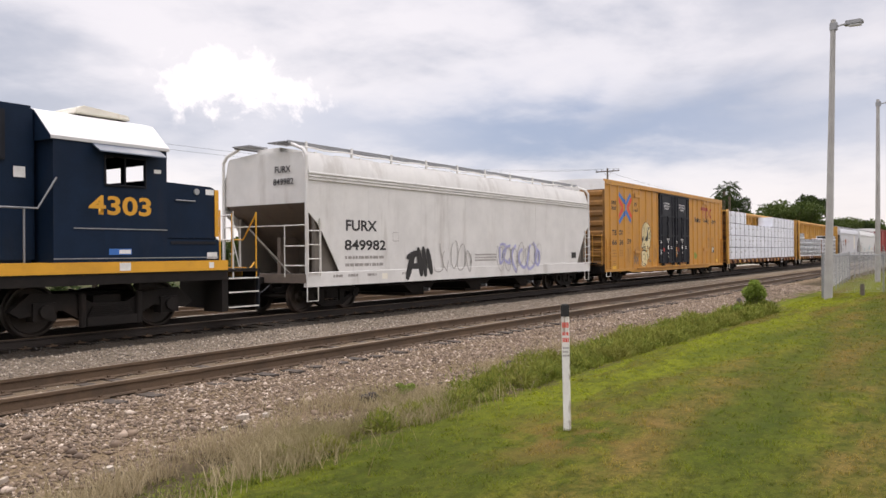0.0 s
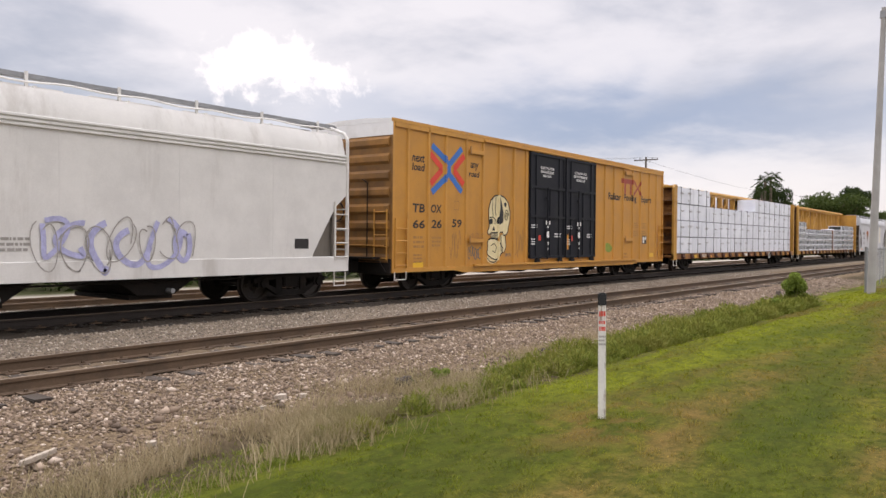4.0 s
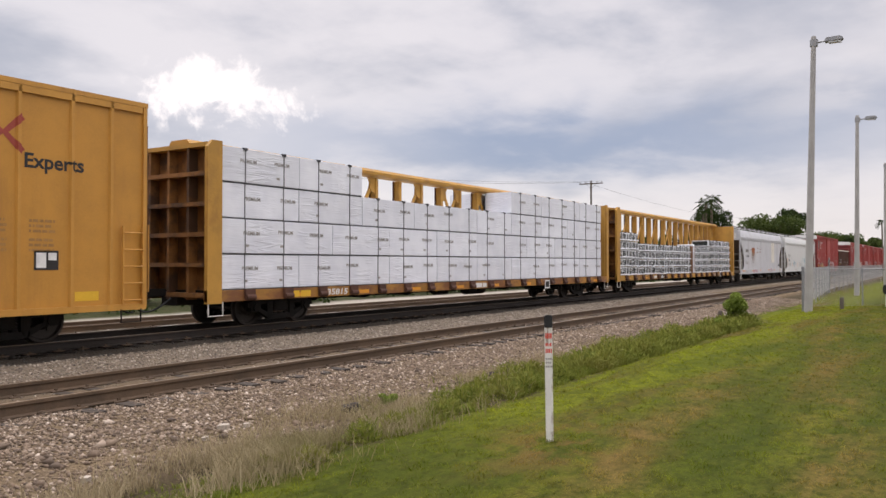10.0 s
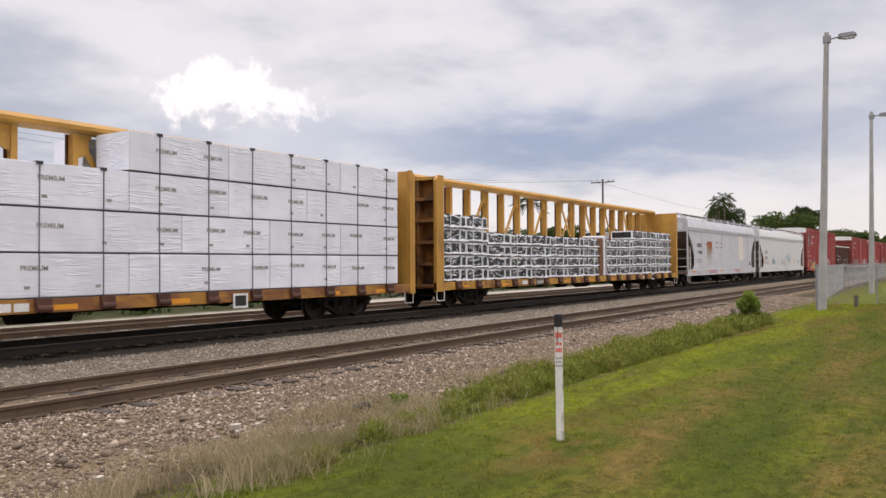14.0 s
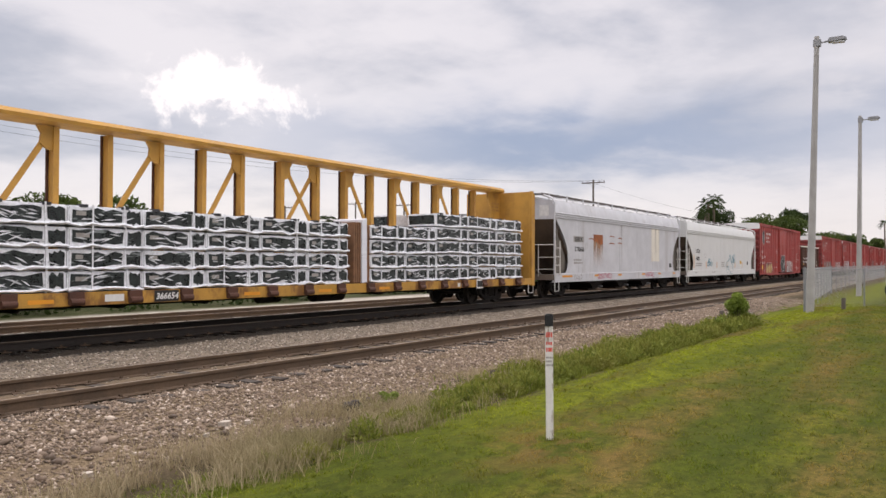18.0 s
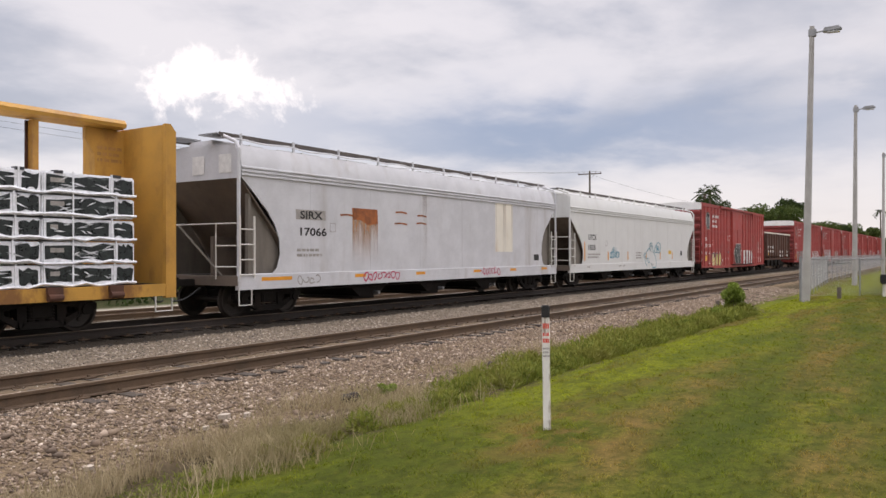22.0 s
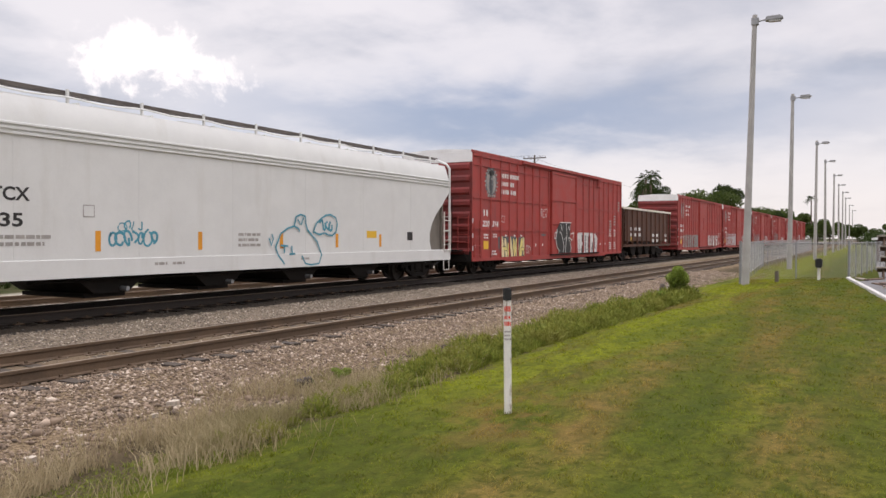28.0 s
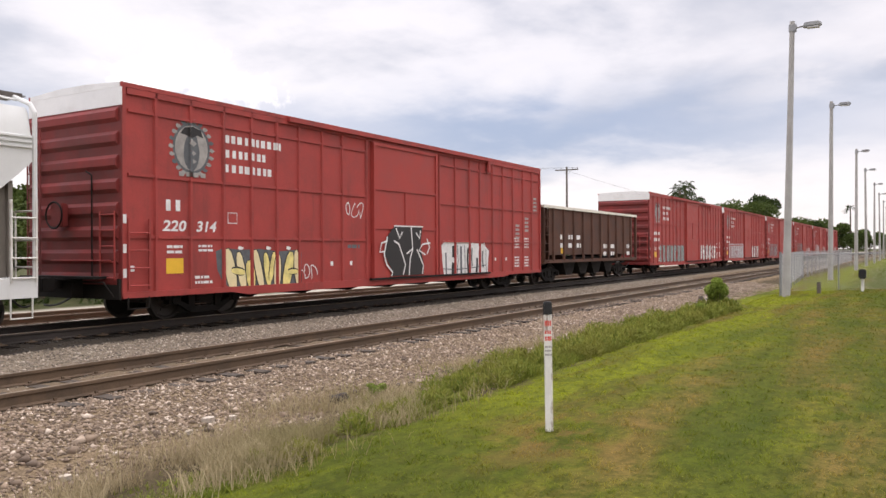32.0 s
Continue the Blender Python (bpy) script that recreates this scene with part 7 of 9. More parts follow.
    for x0, x1, z0, z1, y, m in ((-0.55, -0.27, 1.46, 1.60, -1.465, letter_white), (-2.75, -2.5, 1.24, 1.40, -1.533, letter_white), (-0.55, -0.42, 1.25, 1.38, -1.533, letter_white), (-1.95, -1.78, 3.24, 3.32, -1.534, letter_white), (-4.6, -4.38, 3.0, 3.2, -1.0, letter_white)):
        plate(e, "notice", at(x0), at(x1), z0, z1, y if x0 > -4.2 else -1.09, m)
    part("cab_seam", box(shape(), c0, at(-0.3), -1.545, -1.53, 1.48, 1.50), galvanized, e)
    part("cab_seam", box(shape(), at(-3.7), c1, -1.545, -1.53, 2.06, 2.08), galvanized, e)
    # short nose, and the equipment box under it
    part("short_hood", prism(shape(), [(at(-1.64), 1.88), (at(-0.24), 1.88), (at(-0.24), 2.98), (at(-0.34), 3.06), (at(-1.64), 3.10)], "y", -1.42, 1.42), navy, e, bevel=0.03)
    part("nose_base", box(shape(), at(-1.64), at(-0.2), -1.46, 1.46, 1.42, 1.88), navy, e, bevel=0.02)
    part("step_slot", box(shape(), at(-1.5), at(-0.3), -1.475, -1.44, 1.78, 1.84), black_door, e)
    part("grab_iron", tube(shape(), [(at(-1.35), -1.45, 2.72), (at(-0.85), -1.45, 2.72)], 0.015), galvanized, e)
    part("nose_light", rod(shape(), (at(-0.80), -1.45, 2.93), (at(-0.80), -1.40, 2.93), 0.07, n=12), lamp_grey, e)
    part("nose_edge", box(shape(), at(-0.30), at(-0.20), -1.44, -1.36, 1.95, 3.0), engine_gold, e, "gold corner strip")
    plate(e, "notice", at(-0.55), at(-0.32), 2.88, 3.0, -1.425, letter_white)
    # handrails and end steps
    g = tube(shape(), [(at(-5.2), -1.45, 2.42), (at(-4.35), -1.45, 2.42), (at(-4.05), -1.56, 3.0)], 0.02)
    tube(g, [(at(-4.6), -1.45, 1.42), (at(-4.6), -1.45, 2.42)], 0.02)
    part("handrail", g, galvanized, e)
    for k, (xx, yy) in enumerate(((at(-0.18), -1.45), (at(0.20), -1.45), (at(0.9), -0.6), (at(0.9), 0.6), (at(0.9), 1.45), (at(0.9), -1.45))):
        part("end_handrail", tube(shape(), [(xx, yy, 1.0), (xx, yy, 2.55)], 0.02), engine_gold if k in (0, 2, 5) else grab_white, e)
    for z in (2.5, 1.9):
        part("end_rail", tube(shape(), [(at(0.9), -0.6, z), (at(0.9), 0.6, z)], 0.02), grab_white, e)
    part("end_rail", tube(shape(), [(at(0.9), -1.45, 2.5), (at(0.9), -1.0, 1.9), (at(0.9), -0.6, 1.9)], 0.02), engine_gold, e)
    part("end_platform", box(shape(), X, at(0.95), -1.48, 1.48, 1.15, 1.22), running_gear, e)
    part("step_well", box(shape(), at(-0.15), at(0.02), -1.48, -0.85, 0.25, 1.2), running_gear, e)
    for z in (0.32, 0.66, 0.98):
        part("step", box(shape(), at(0.02), at(0.92), -1.50, -0.95, z, z + 0.035), running_gear, e)
        part("step_edge", box(shape(), at(0.02), at(0.92), -1.512, -1.50, z + 0.005, z + 0.035), grab_white, e, "white step edge")
    part("step_stringer", box(shape(), at(0.92), at(0.96), -1.50, -0.95, 0.28, 1.2), black_door, e)
    part("pilot", prism(shape(), [(-1.4, 0.22), (1.4, 0.22), (1.4, 1.0), (-1.4, 1.0)], "x", at(0.90), at(0.96)), running_gear, e)
    part("plow_handle", tube(shape(), [(at(1.0), -0.95, 1.05), (at(1.35), -0.9, 1.35)], 0.025), engine_gold, e)
    part("anticlimber", box(shape(), at(0.96), at(1.12), -0.9, 0.9, 1.02, 1.24), engine_gold, e, bevel=0.02)
    for yy in (-0.55, -0.42, 0.42, 0.55):
        hose = [(at(1.0) + 0.03 * i, yy, 1.0 - 0.09 * i + 0.008 * i * i) for i in range(8)]
        part("air_hose", tube(shape(), hose, 0.024), post_black, e)
    part("fuel_tank", prism(shape(), [(-1.35, 0.5), (-1.05, 0.32), (1.05, 0.32), (1.35, 0.5), (1.40, 0.98), (-1.40, 0.98)], "x", 6.6, 11.2), running_gear, e)
    couplers(e, X + 0.83)
    # two-axle trucks with deep cast frames
    for xc in (2.9, at(-2.75)):
        t = part("truck", box(box(shape(), -0.3, 0.3, -1.1, 1.1, -0.15, 0.25), -1.0, 1.0, -0.5, 0.5, 0.0, 0.3), running_gear, e, "two-axle truck with deep cast frame")
        t.location = (xc, 0, ENGINE_R)
        for s in (-1, 1):
            g = prism(shape(), [(-2.0, 0.02), (-1.62, 0.34), (-0.8, 0.30), (-0.35, 0.10), (0.35, 0.10), (0.8, 0.30), (1.62, 0.34), (2.0, 0.02), (1.8, -0.10), (1.0, 0.0), (0.5, -0.28), (-0.5, -0.28), (-1.0, 0.0), (-1.8, -0.10)], "y", s * 1.02, s * 1.20)
            for k in (-1, 1):
                box(g, k * 1.37 - 0.22, k * 1.37 + 0.22, min(s * 1.0, s * 1.26), max(s * 1.0, s * 1.26), -0.18, 0.16)
                rod(g, (k * 1.37, s * 1.0, 0), (k * 1.37, s * 1.34, 0), 0.13, n=12)
                rod(g, (k * 0.62, s * 1.25, -0.35), (k * 0.62, s * 1.25, 0.3), 0.07, n=8)
            box(g, -0.55, 0.55, min(s * 1.1, s * 1.3), max(s * 1.1, s * 1.3), -0.34, -0.16)
            for j in range(6):
                box(g, -0.5 + j * 0.02, 0.5 - j * 0.02, min(s * 1.12, s * 1.26), max(s * 1.12, s * 1.26), -0.15 + j * 0.035, -0.13 + j * 0.035)
            part("truck_frame", g, running_gear, t)
            part("brake_cylinder", rod(shape(), (-0.95 * s, s * 1.27, 0.42), (-0.55 * s, s * 1.27, 0.42), 0.11, n=12), running_gear, t)
            w = shared("wheelset", engine_wheel_me, t, (s * 1.37, 0, 0))
            WHEELS.append((w, s * 1.37, 0.0, ENGINE_R))


locomotive()
hoppers()
tbox()
flat_cars()
red_boxcar(96.50, 20.45, 200, True)
open_hopper(117.2, 13.05)
for i, u in enumerate((132.62, 153.45, 174.35, 195.2, 216.1, 237.0)):
    red_boxcar(u, 20.0, 300 + 20 * i, False)


# ---- ground ----
PROFILE_Y = (-400, -8, 3.2, 4.4, 5.4, 6.2, 6.9, 8.0, 8.8, 9.25, 9.55, 11.5, 12.2, 13.6, 14.2, 17.2, 18.4, 19.6, 23.0, 26.0, 40.0, 900)
PROFILE_Z = (-0.5, -0.17, -0.16, -0.19, -0.34, -0.44, -0.40, -0.305, -0.222, -0.206, -0.195, -0.19, -0.17, -0.10, -0.06, -0.06, -0.16, -0.20, -0.20, -0.45, -0.5, -0.5)


def height(x, y):
    """The ground's height: lawn, ditch, ballast shoulders and the beds of the tracks."""
    z = np.interp(y, PROFILE_Y, PROFILE_Z)
    rough = np.where((y < 9.1) & (y > 4.2), 0.022, np.where(y <= 4.2, 0.018, 0.012))
    z = z + rough * (np.sin(x * 1.7 + y * 2.3) * np.sin(y * 3.1 - x * 0.9) + 0.5 * np.sin(x * 4.1 + 1.3) * np.sin(y * 5.3))
    lot = (y < (x - 40) * 0.1075 + 1.25) & (x > 12) & (y > -45)
    return np.where(lot, np.minimum(z, -0.24), z)


def make_ground():
    xs = np.concatenate([np.linspace(-900, -40, 14), np.linspace(-35, -2, 24), np.linspace(-1.8, 30, 160), np.linspace(30.5, 70, 80), np.linspace(72, 140, 35), np.linspace(150, 3500, 30)])
    ys = np.concatenate([np.linspace(-900, -60, 12), np.linspace(-50, -6, 30), np.linspace(-5.8, 19, 125), np.linspace(19.5, 42, 30), np.linspace(50, 2500, 24)])
    X, Y = np.meshgrid(xs, ys, indexing="ij")
    Z = height(X, Y)
    n, m = len(xs), len(ys)
    i = np.arange(n * m).reshape(n, m)
    faces = np.stack([i[:-1, :-1], i[1:, :-1], i[1:, 1:], i[:-1, 1:]], -1).reshape(-1, 4)
    me = bpy.data.meshes.new("ground")
    me.from_pydata(np.stack([X, Y, Z], -1).reshape(-1, 3).tolist(), [], faces.tolist())
    me.shade_smooth()
    me.materials.append(ground_mat)
    tagged(new("ground", me), "mown lawn falling to a weedy ditch and pale ballast", "ground", kind="structure")


make_ground()


def bulk(name, verts, faces, material, label, category="", smooth=False):
    """Uncountable stuff as one mesh; verts and faces are arrays."""
    me = bpy.data.meshes.new(name)
    me.vertices.add(len(verts))
    me.vertices.foreach_set("co", np.asarray(verts, dtype=np.float32).ravel())
    k = faces.shape[1]
    me.loops.add(faces.size)
    me.loops.foreach_set("vertex_index", faces.astype(np.int32).ravel())
    me.polygons.add(len(faces))
    me.polygons.foreach_set("loop_start", np.arange(0, faces.size, k, dtype=np.int32))
    me.update(calc_edges=True)
    me.validate()
    me.materials.append(material)
    return tagged(new(name, me), label, category, kind="stuff")


def stones(name, x, y, size, material, label, rng):
    """Broken stones: squashed, turned octahedra half sunk in the ground."""
    n = len(x)
    base = np.array([(1, 0, 0), (0, 1, 0), (-1, 0, 0), (0, -1, 0), (0, 0, 1), (0, 0, -1)], float)
    tri = np.array([(0, 1, 4), (1, 2, 4), (2, 3, 4), (3, 0, 4), (1, 0, 5), (2, 1, 5), (3, 2, 5), (0, 3, 5)])
    v = base[None] * rng.uniform(0.6, 1.25, (n, 6, 1)) * np.stack([size * rng.uniform(0.7, 1.3, n), size * rng.uniform(0.7, 1.2, n), size * rng.uniform(0.45, 0.8, n)], 1)[:, None]
    a, t = rng.uniform(0, 6.28, n), rng.uniform(-0.5, 0.5, n)
    ca, sa, ct, st = np.cos(a)[:, None], np.sin(a)[:, None], np.cos(t)[:, None], np.sin(t)[:, None]
    vx, vz = v[:, :, 0] * ct - v[:, :, 2] * st, v[:, :, 0] * st + v[:, :, 2] * ct
    px, py = vx * ca - v[:, :, 1] * sa, vx * sa + v[:, :, 1] * ca
    out = np.stack([px + x[:, None], py + y[:, None], vz + (height(x, y) + size * 0.15)[:, None]], -1)
    f = (tri[None] + 6 * np.arange(n)[:, None, None]).reshape(-1, 3)
    return bulk(name, out.reshape(-1, 3), f, material, label, "gravel")


def blades(name, x, y, tall, wide, lean, material, label, rng, category="grass", base=0.0):
    """Grass blades: two joined bent pieces each."""
    n = len(x)
    a = rng.uniform(0, 6.28, n)
    b = rng.uniform(0, 6.28, n)
    dx, dy = np.cos(a) * wide / 2, np.sin(a) * wide / 2
    lx, ly = np.cos(b) * lean * tall, np.sin(b) * lean * tall
    z = height(x, y) + base - 0.01
    pts = np.empty((n, 5, 3))
    pts[:, 0] = np.stack([x - dx, y - dy, z], 1)
    pts[:, 1] = np.stack([x + dx, y + dy, z], 1)
    pts[:, 2] = np.stack([x - dx * 0.8 + lx * 0.35, y - dy * 0.8 + ly * 0.35, z + tall * 0.55], 1)
    pts[:, 3] = np.stack([x + dx * 0.8 + lx * 0.35, y + dy * 0.8 + ly * 0.35, z + tall * 0.55], 1)
    pts[:, 4] = np.stack([x + lx, y + ly, z + tall * (1 - 0.3 * lean)], 1)
    tri = np.array([(0, 1, 3), (0, 3, 2), (2, 3, 4)])
    f = (tri[None] + 5 * np.arange(n)[:, None, None]).reshape(-1, 3)
    return bulk(name, pts.reshape(-1, 3), f, material, label, category)


def near_to_far(rng, n, x0, x1, power=1.7):
    """Places along the line, thinning out with distance."""
    return x0 + (x1 - x0) * rng.random(n) ** power


def make_cover():
    rng = np.random.default_rng(4)
    n = 84000
    x, y = near_to_far(rng, n, 1.0, 48, 1.6), rng.uniform(6.6, 9.45, n)
    soil = np.exp(-((y - 7.35 - 0.25 * np.sin(x * 0.7)) / 0.33) ** 2) * np.clip(1.3 - x / 14, 0.25, 1)
    keep = rng.random(n) < np.clip((y - 6.2) / 1.1, 0.15, 1) * (1 - 0.8 * soil)
    x, y = x[keep], y[keep]
    stones("ballast_gravel", x, y, rng.uniform(0.011, 0.030, len(x)) * rng.choice([1, 1, 1, 1.45], len(x)), ballast_stone, "pale broken ballast stones on the track shoulder", rng)
    n = 26000
    x = near_to_far(rng, n, 2.0, 50, 1.5)
    stones("track_gravel", x, np.where(rng.random(n) < 0.93, rng.uniform(11.2, 13.75, n), rng.uniform(9.6, 11.2, n)), rng.uniform(0.016, 0.034, n), grey_stone, "grey ballast between the two tracks", rng)
    n = 9000
    x = near_to_far(rng, n, 0.0, 60, 1.3)
    y = rng.uniform(13.6, 20.0, n)
    # stones below the cars carry that shade in their colour too
    stones("oily_gravel", x[y < 17.2], y[y < 17.2], rng.uniform(0.02, 0.04, int((y < 17.2).sum())), stone_oil_shade, "ballast blackened by oil and painted-in shade under the train", rng)
    x, y = x[y >= 17.2], y[y >= 17.2]
    n = len(x)
    stones("far_gravel", x, y, rng.uniform(0.02, 0.045, n), pale_ballast, "pale ballast behind the train", rng)
    n = 260
    x = near_to_far(rng, n, 3.0, 30, 1.3)
    stones("large_stones", x, rng.uniform(6.5, 8.6, n), rng.uniform(0.05, 0.085, n), ballast_stone, "scattered larger pale stones", rng)
    # mown lawn
    n = 270000
    x, y = near_to_far(rng, n, 2.0, 40, 1.9), rng.uniform(-6, 6.0, n)
    keep = (y > (x - 40) * 0.1075 + 1.5) & (np.abs(y) < 0.9 * x + 1)
    x, y = x[keep], y[keep]
    far = 1 + x / 22
    clump = 0.75 + 0.75 * np.clip(noise_mask(x * 5.3 + 2, y * 4.7) + 0.5 * noise_mask(y * 9.1, x * 8.3), -0.5, 1.2)
    blades("lawn_grass", x, y, rng.uniform(0.018, 0.046, len(x)) * far ** 0.5 * clump, rng.uniform(0.004, 0.007, len(x)) * far, rng.uniform(0.45, 1.3, len(x)), grass_blade, "short mown grass with yellowed patches", rng)
    # longer grass left round the foot of the marker post
    n = 160
    a, r = rng.uniform(0, 6.28, n), rng.uniform(0.03, 0.16, n)
    blades("post_grass", 7.53 + np.cos(a) * r, 3.53 + np.sin(a) * r, rng.uniform(0.03, 0.08, n), rng.uniform(0.004, 0.008, n), rng.uniform(0.3, 1.0, n), weed_leaf, "longer green grass round the post's foot", rng)
    # dry tall grass at the near end of the ditch, weeds further along
    n = 15000
    x = rng.normal(5.9, 1.8, n)
    y = rng.normal(6.05, 0.44, n) + (x - 5.6) * 0.05
    keep = (x > 2.6) & (x < 11.5) & (noise_mask(x * 1.3, y * 2.2) > -0.1)
    x, y = x[keep], y[keep]
    blades("dry_grass", x, y, rng.uniform(0.10, 0.36, len(x)), rng.uniform(0.004, 0.009, len(x)), rng.uniform(0.2, 0.9, len(x)), dry_grass, "dry straw-coloured grass along the ditch", rng)
    n = 13000
    x, y = rng.uniform(7, 20, n), rng.normal(6.95, 0.34, n)
    keep = noise_mask(x * 0.9, y * 2) > -0.15
    x, y = x[keep], y[keep]
    blades("dry_tufts", x, y, rng.uniform(0.06, 0.22, len(x)), rng.uniform(0.005, 0.01, len(x)), rng.uniform(0.2, 0.9, len(x)), dry_grass, "sparse dry tufts at the ballast's edge", rng)
    n = 46000
    x = rng.uniform(3.0, 27.5, n)
    mid = np.interp(x, (3, 6, 9, 13, 20, 28), (5.35, 5.6, 5.9, 6.15, 6.2, 6.0))
    y = np.maximum(mid + rng.normal(0, 0.40, n), mown_edge(x) + rng.uniform(0.0, 0.2, n))
    tall = rng.uniform(0.06, 0.22, n) * np.interp(x, (3, 8, 12, 28), (0.7, 0.8, 1.2, 1.6)) * (0.75 + 0.5 * noise_mask(x * 1.6 + 3, y * 2.4))
    tall = np.clip(tall * np.interp(x, (3, 6, 9), (0.45, 0.7, 1.0)), 0.03, 0.45)
    keep = noise_mask(x * 0.8 + 7, y * 1.5) > np.interp(x, (3, 7, 8, 11, 14), (0.0, -0.1, -0.2, -0.6, -1.2))
    x, y, tall = x[keep], y[keep], tall[keep]
    blades("ditch_weeds", x, y, tall, rng.uniform(0.007, 0.020, len(x)) * np.interp(x, (3, 12), (0.6, 1)), rng.uniform(0.3, 1.3, len(x)), weed_leaf, "rank green weeds along the ditch", rng, "weeds")
    weed_clumps(rng)


def mown_edge(x):
    """Where the mower stops, above the ditch."""
    return np.interp(x, (2.5, 4.8, 7.7, 10.3, 16, 23, 28), (4.95, 5.15, 5.42, 5.52, 5.5, 5.38, 5.35))


def weed_clumps(rng):
    """Leafy mounds crowding the ditch, higher and closer together further along."""
    k = 330
    cx = 5.5 + 21.8 * rng.random(k) ** 0.9
    cy = mown_edge(cx) + 0.16 + rng.random(k) ** 1.3 * np.interp(cx, (5, 9, 14, 22, 27), (0.35, 0.7, 1.15, 1.25, 0.9))
    keep = (cx > 10.5) | (rng.random(k) < 0.45)
    cx, cy = cx[keep], cy[keep]
    k = len(cx)
    r = rng.uniform(0.08, 0.30, k) * np.interp(cx, (5, 12, 26), (0.75, 1.1, 1.35))
    tall = r * rng.uniform(0.8, 1.5, k) * np.interp(cx, (6, 14), (0.75, 1.0))
    per = 190
    d = rng.normal(size=(k, per, 3))
    d /= np.linalg.norm(d, axis=2)[:, :, None]
    d[:, :, 2] = np.abs(d[:, :, 2])
    q = rng.uniform(0.45, 1.05, (k, per, 1)) ** 0.5
    c = d * q * np.stack([r, r, tall], 1)[:, None] + np.stack([cx, cy, height(cx, cy)], 1)[:, None]
    c = c.reshape(-1, 3)
    n = len(c)
    a = d.reshape(-1, 3) * 0.6 + rng.normal(size=(n, 3)) * 0.55 + np.array([0, 0, 0.55])
    a /= np.linalg.norm(a, axis=1)[:, None]
    b = np.cross(a, rng.normal(size=(n, 3)))
    b /= np.linalg.norm(b, axis=1)[:, None]
    s = (rng.uniform(0.022, 0.055, n) * np.interp(c[:, 0], (5, 12, 26), (0.8, 1.0, 1.5)))[:, None]
    v = np.stack([c - a * s * 1.3, c + b * s * 0.24, c + a * s * 1.3, c - b * s * 0.24], 1)
    bulk("ditch_weeds", v.reshape(-1, 3), np.arange(4 * n).reshape(-1, 4), clump_leaf, "leafy green weeds mounded along the ditch", "weeds")


def noise_mask(x, y):
    return np.sin(x * 1.9 + 1.2 * np.sin(y * 1.7)) * 0.6 + np.sin(y * 2.3 - x * 1.1 + 0.7) * 0.4 + 0.3 * np.sin(x * 5.1 + y * 3.3)


make_cover()


# ---- tracks ----
def rail_profile(y):
    return [(y - 0.07, 0.0), (y + 0.07, 0.0), (y + 0.068, 0.012), (y + 0.014, 0.03), (y + 0.010, 0.125), (y + 0.036, 0.138), (y + 0.036, 0.168), (y - 0.036, 0.168), (y - 0.036, 0.138), (y - 0.010, 0.125), (y - 0.014, 0.03), (y - 0.068, 0.012)]


def make_track(name, centre, top, label, x0, x1, step, seed, gauge=1.50, ends=0.55):
    t = tagged(thing(name, label, "railway track", kind="structure"), kind="structure")
    for s in (-1, 1):
        y = centre + s * gauge / 2
        g = prism(shape(), [(a, b + top - 0.18) for a, b in rail_profile(y)], "x", -600, 1800)
        # the train's own track takes the oil-and-shade colours
        r = part("rail", g, rail_oil_shade if top > 0.1 else rail_rust, t, "rust-brown steel rail")
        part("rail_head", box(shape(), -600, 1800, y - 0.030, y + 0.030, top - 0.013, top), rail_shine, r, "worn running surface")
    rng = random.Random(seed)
    me = mesh_of("tie", box(shape(), -0.115, 0.115, -1.30, 1.30, -0.17, 0.0), tie_oil_shade if top > 0.1 else tie_wood, bevel=0.012)
    spike = mesh_of("tie_plate", box(box(shape(), -0.09, 0.09, -0.17, 0.17, 0.0, 0.018), -0.02, 0.02, -0.115, -0.085, 0.018, 0.05), rail_rust)
    x = x0
    while x < x1:
        tie = shared("tie", me, t, (x + rng.uniform(-0.04, 0.04), centre + rng.uniform(-0.05, 0.05), top - 0.185 + rng.uniform(-0.01, 0.006)), rng.uniform(-1.5, 1.5))
        for s in (-1, 1):
            if x < 24:
                shared("tie_plate", spike, tie, (0, s * gauge / 2, 0))
        x += step
    return t


make_track("track_near", 10.27, 0.0, "empty rusty railway track on pale ballast", -3, 75, 0.53, 5)
make_track("track_far", TRACK_Y, RAIL_Z, "railway track under the train", -6, 60, 0.53, 6)
make_track("track_behind", 20.9, -0.02, "third track behind the train", -6, 40, 0.60, 7)


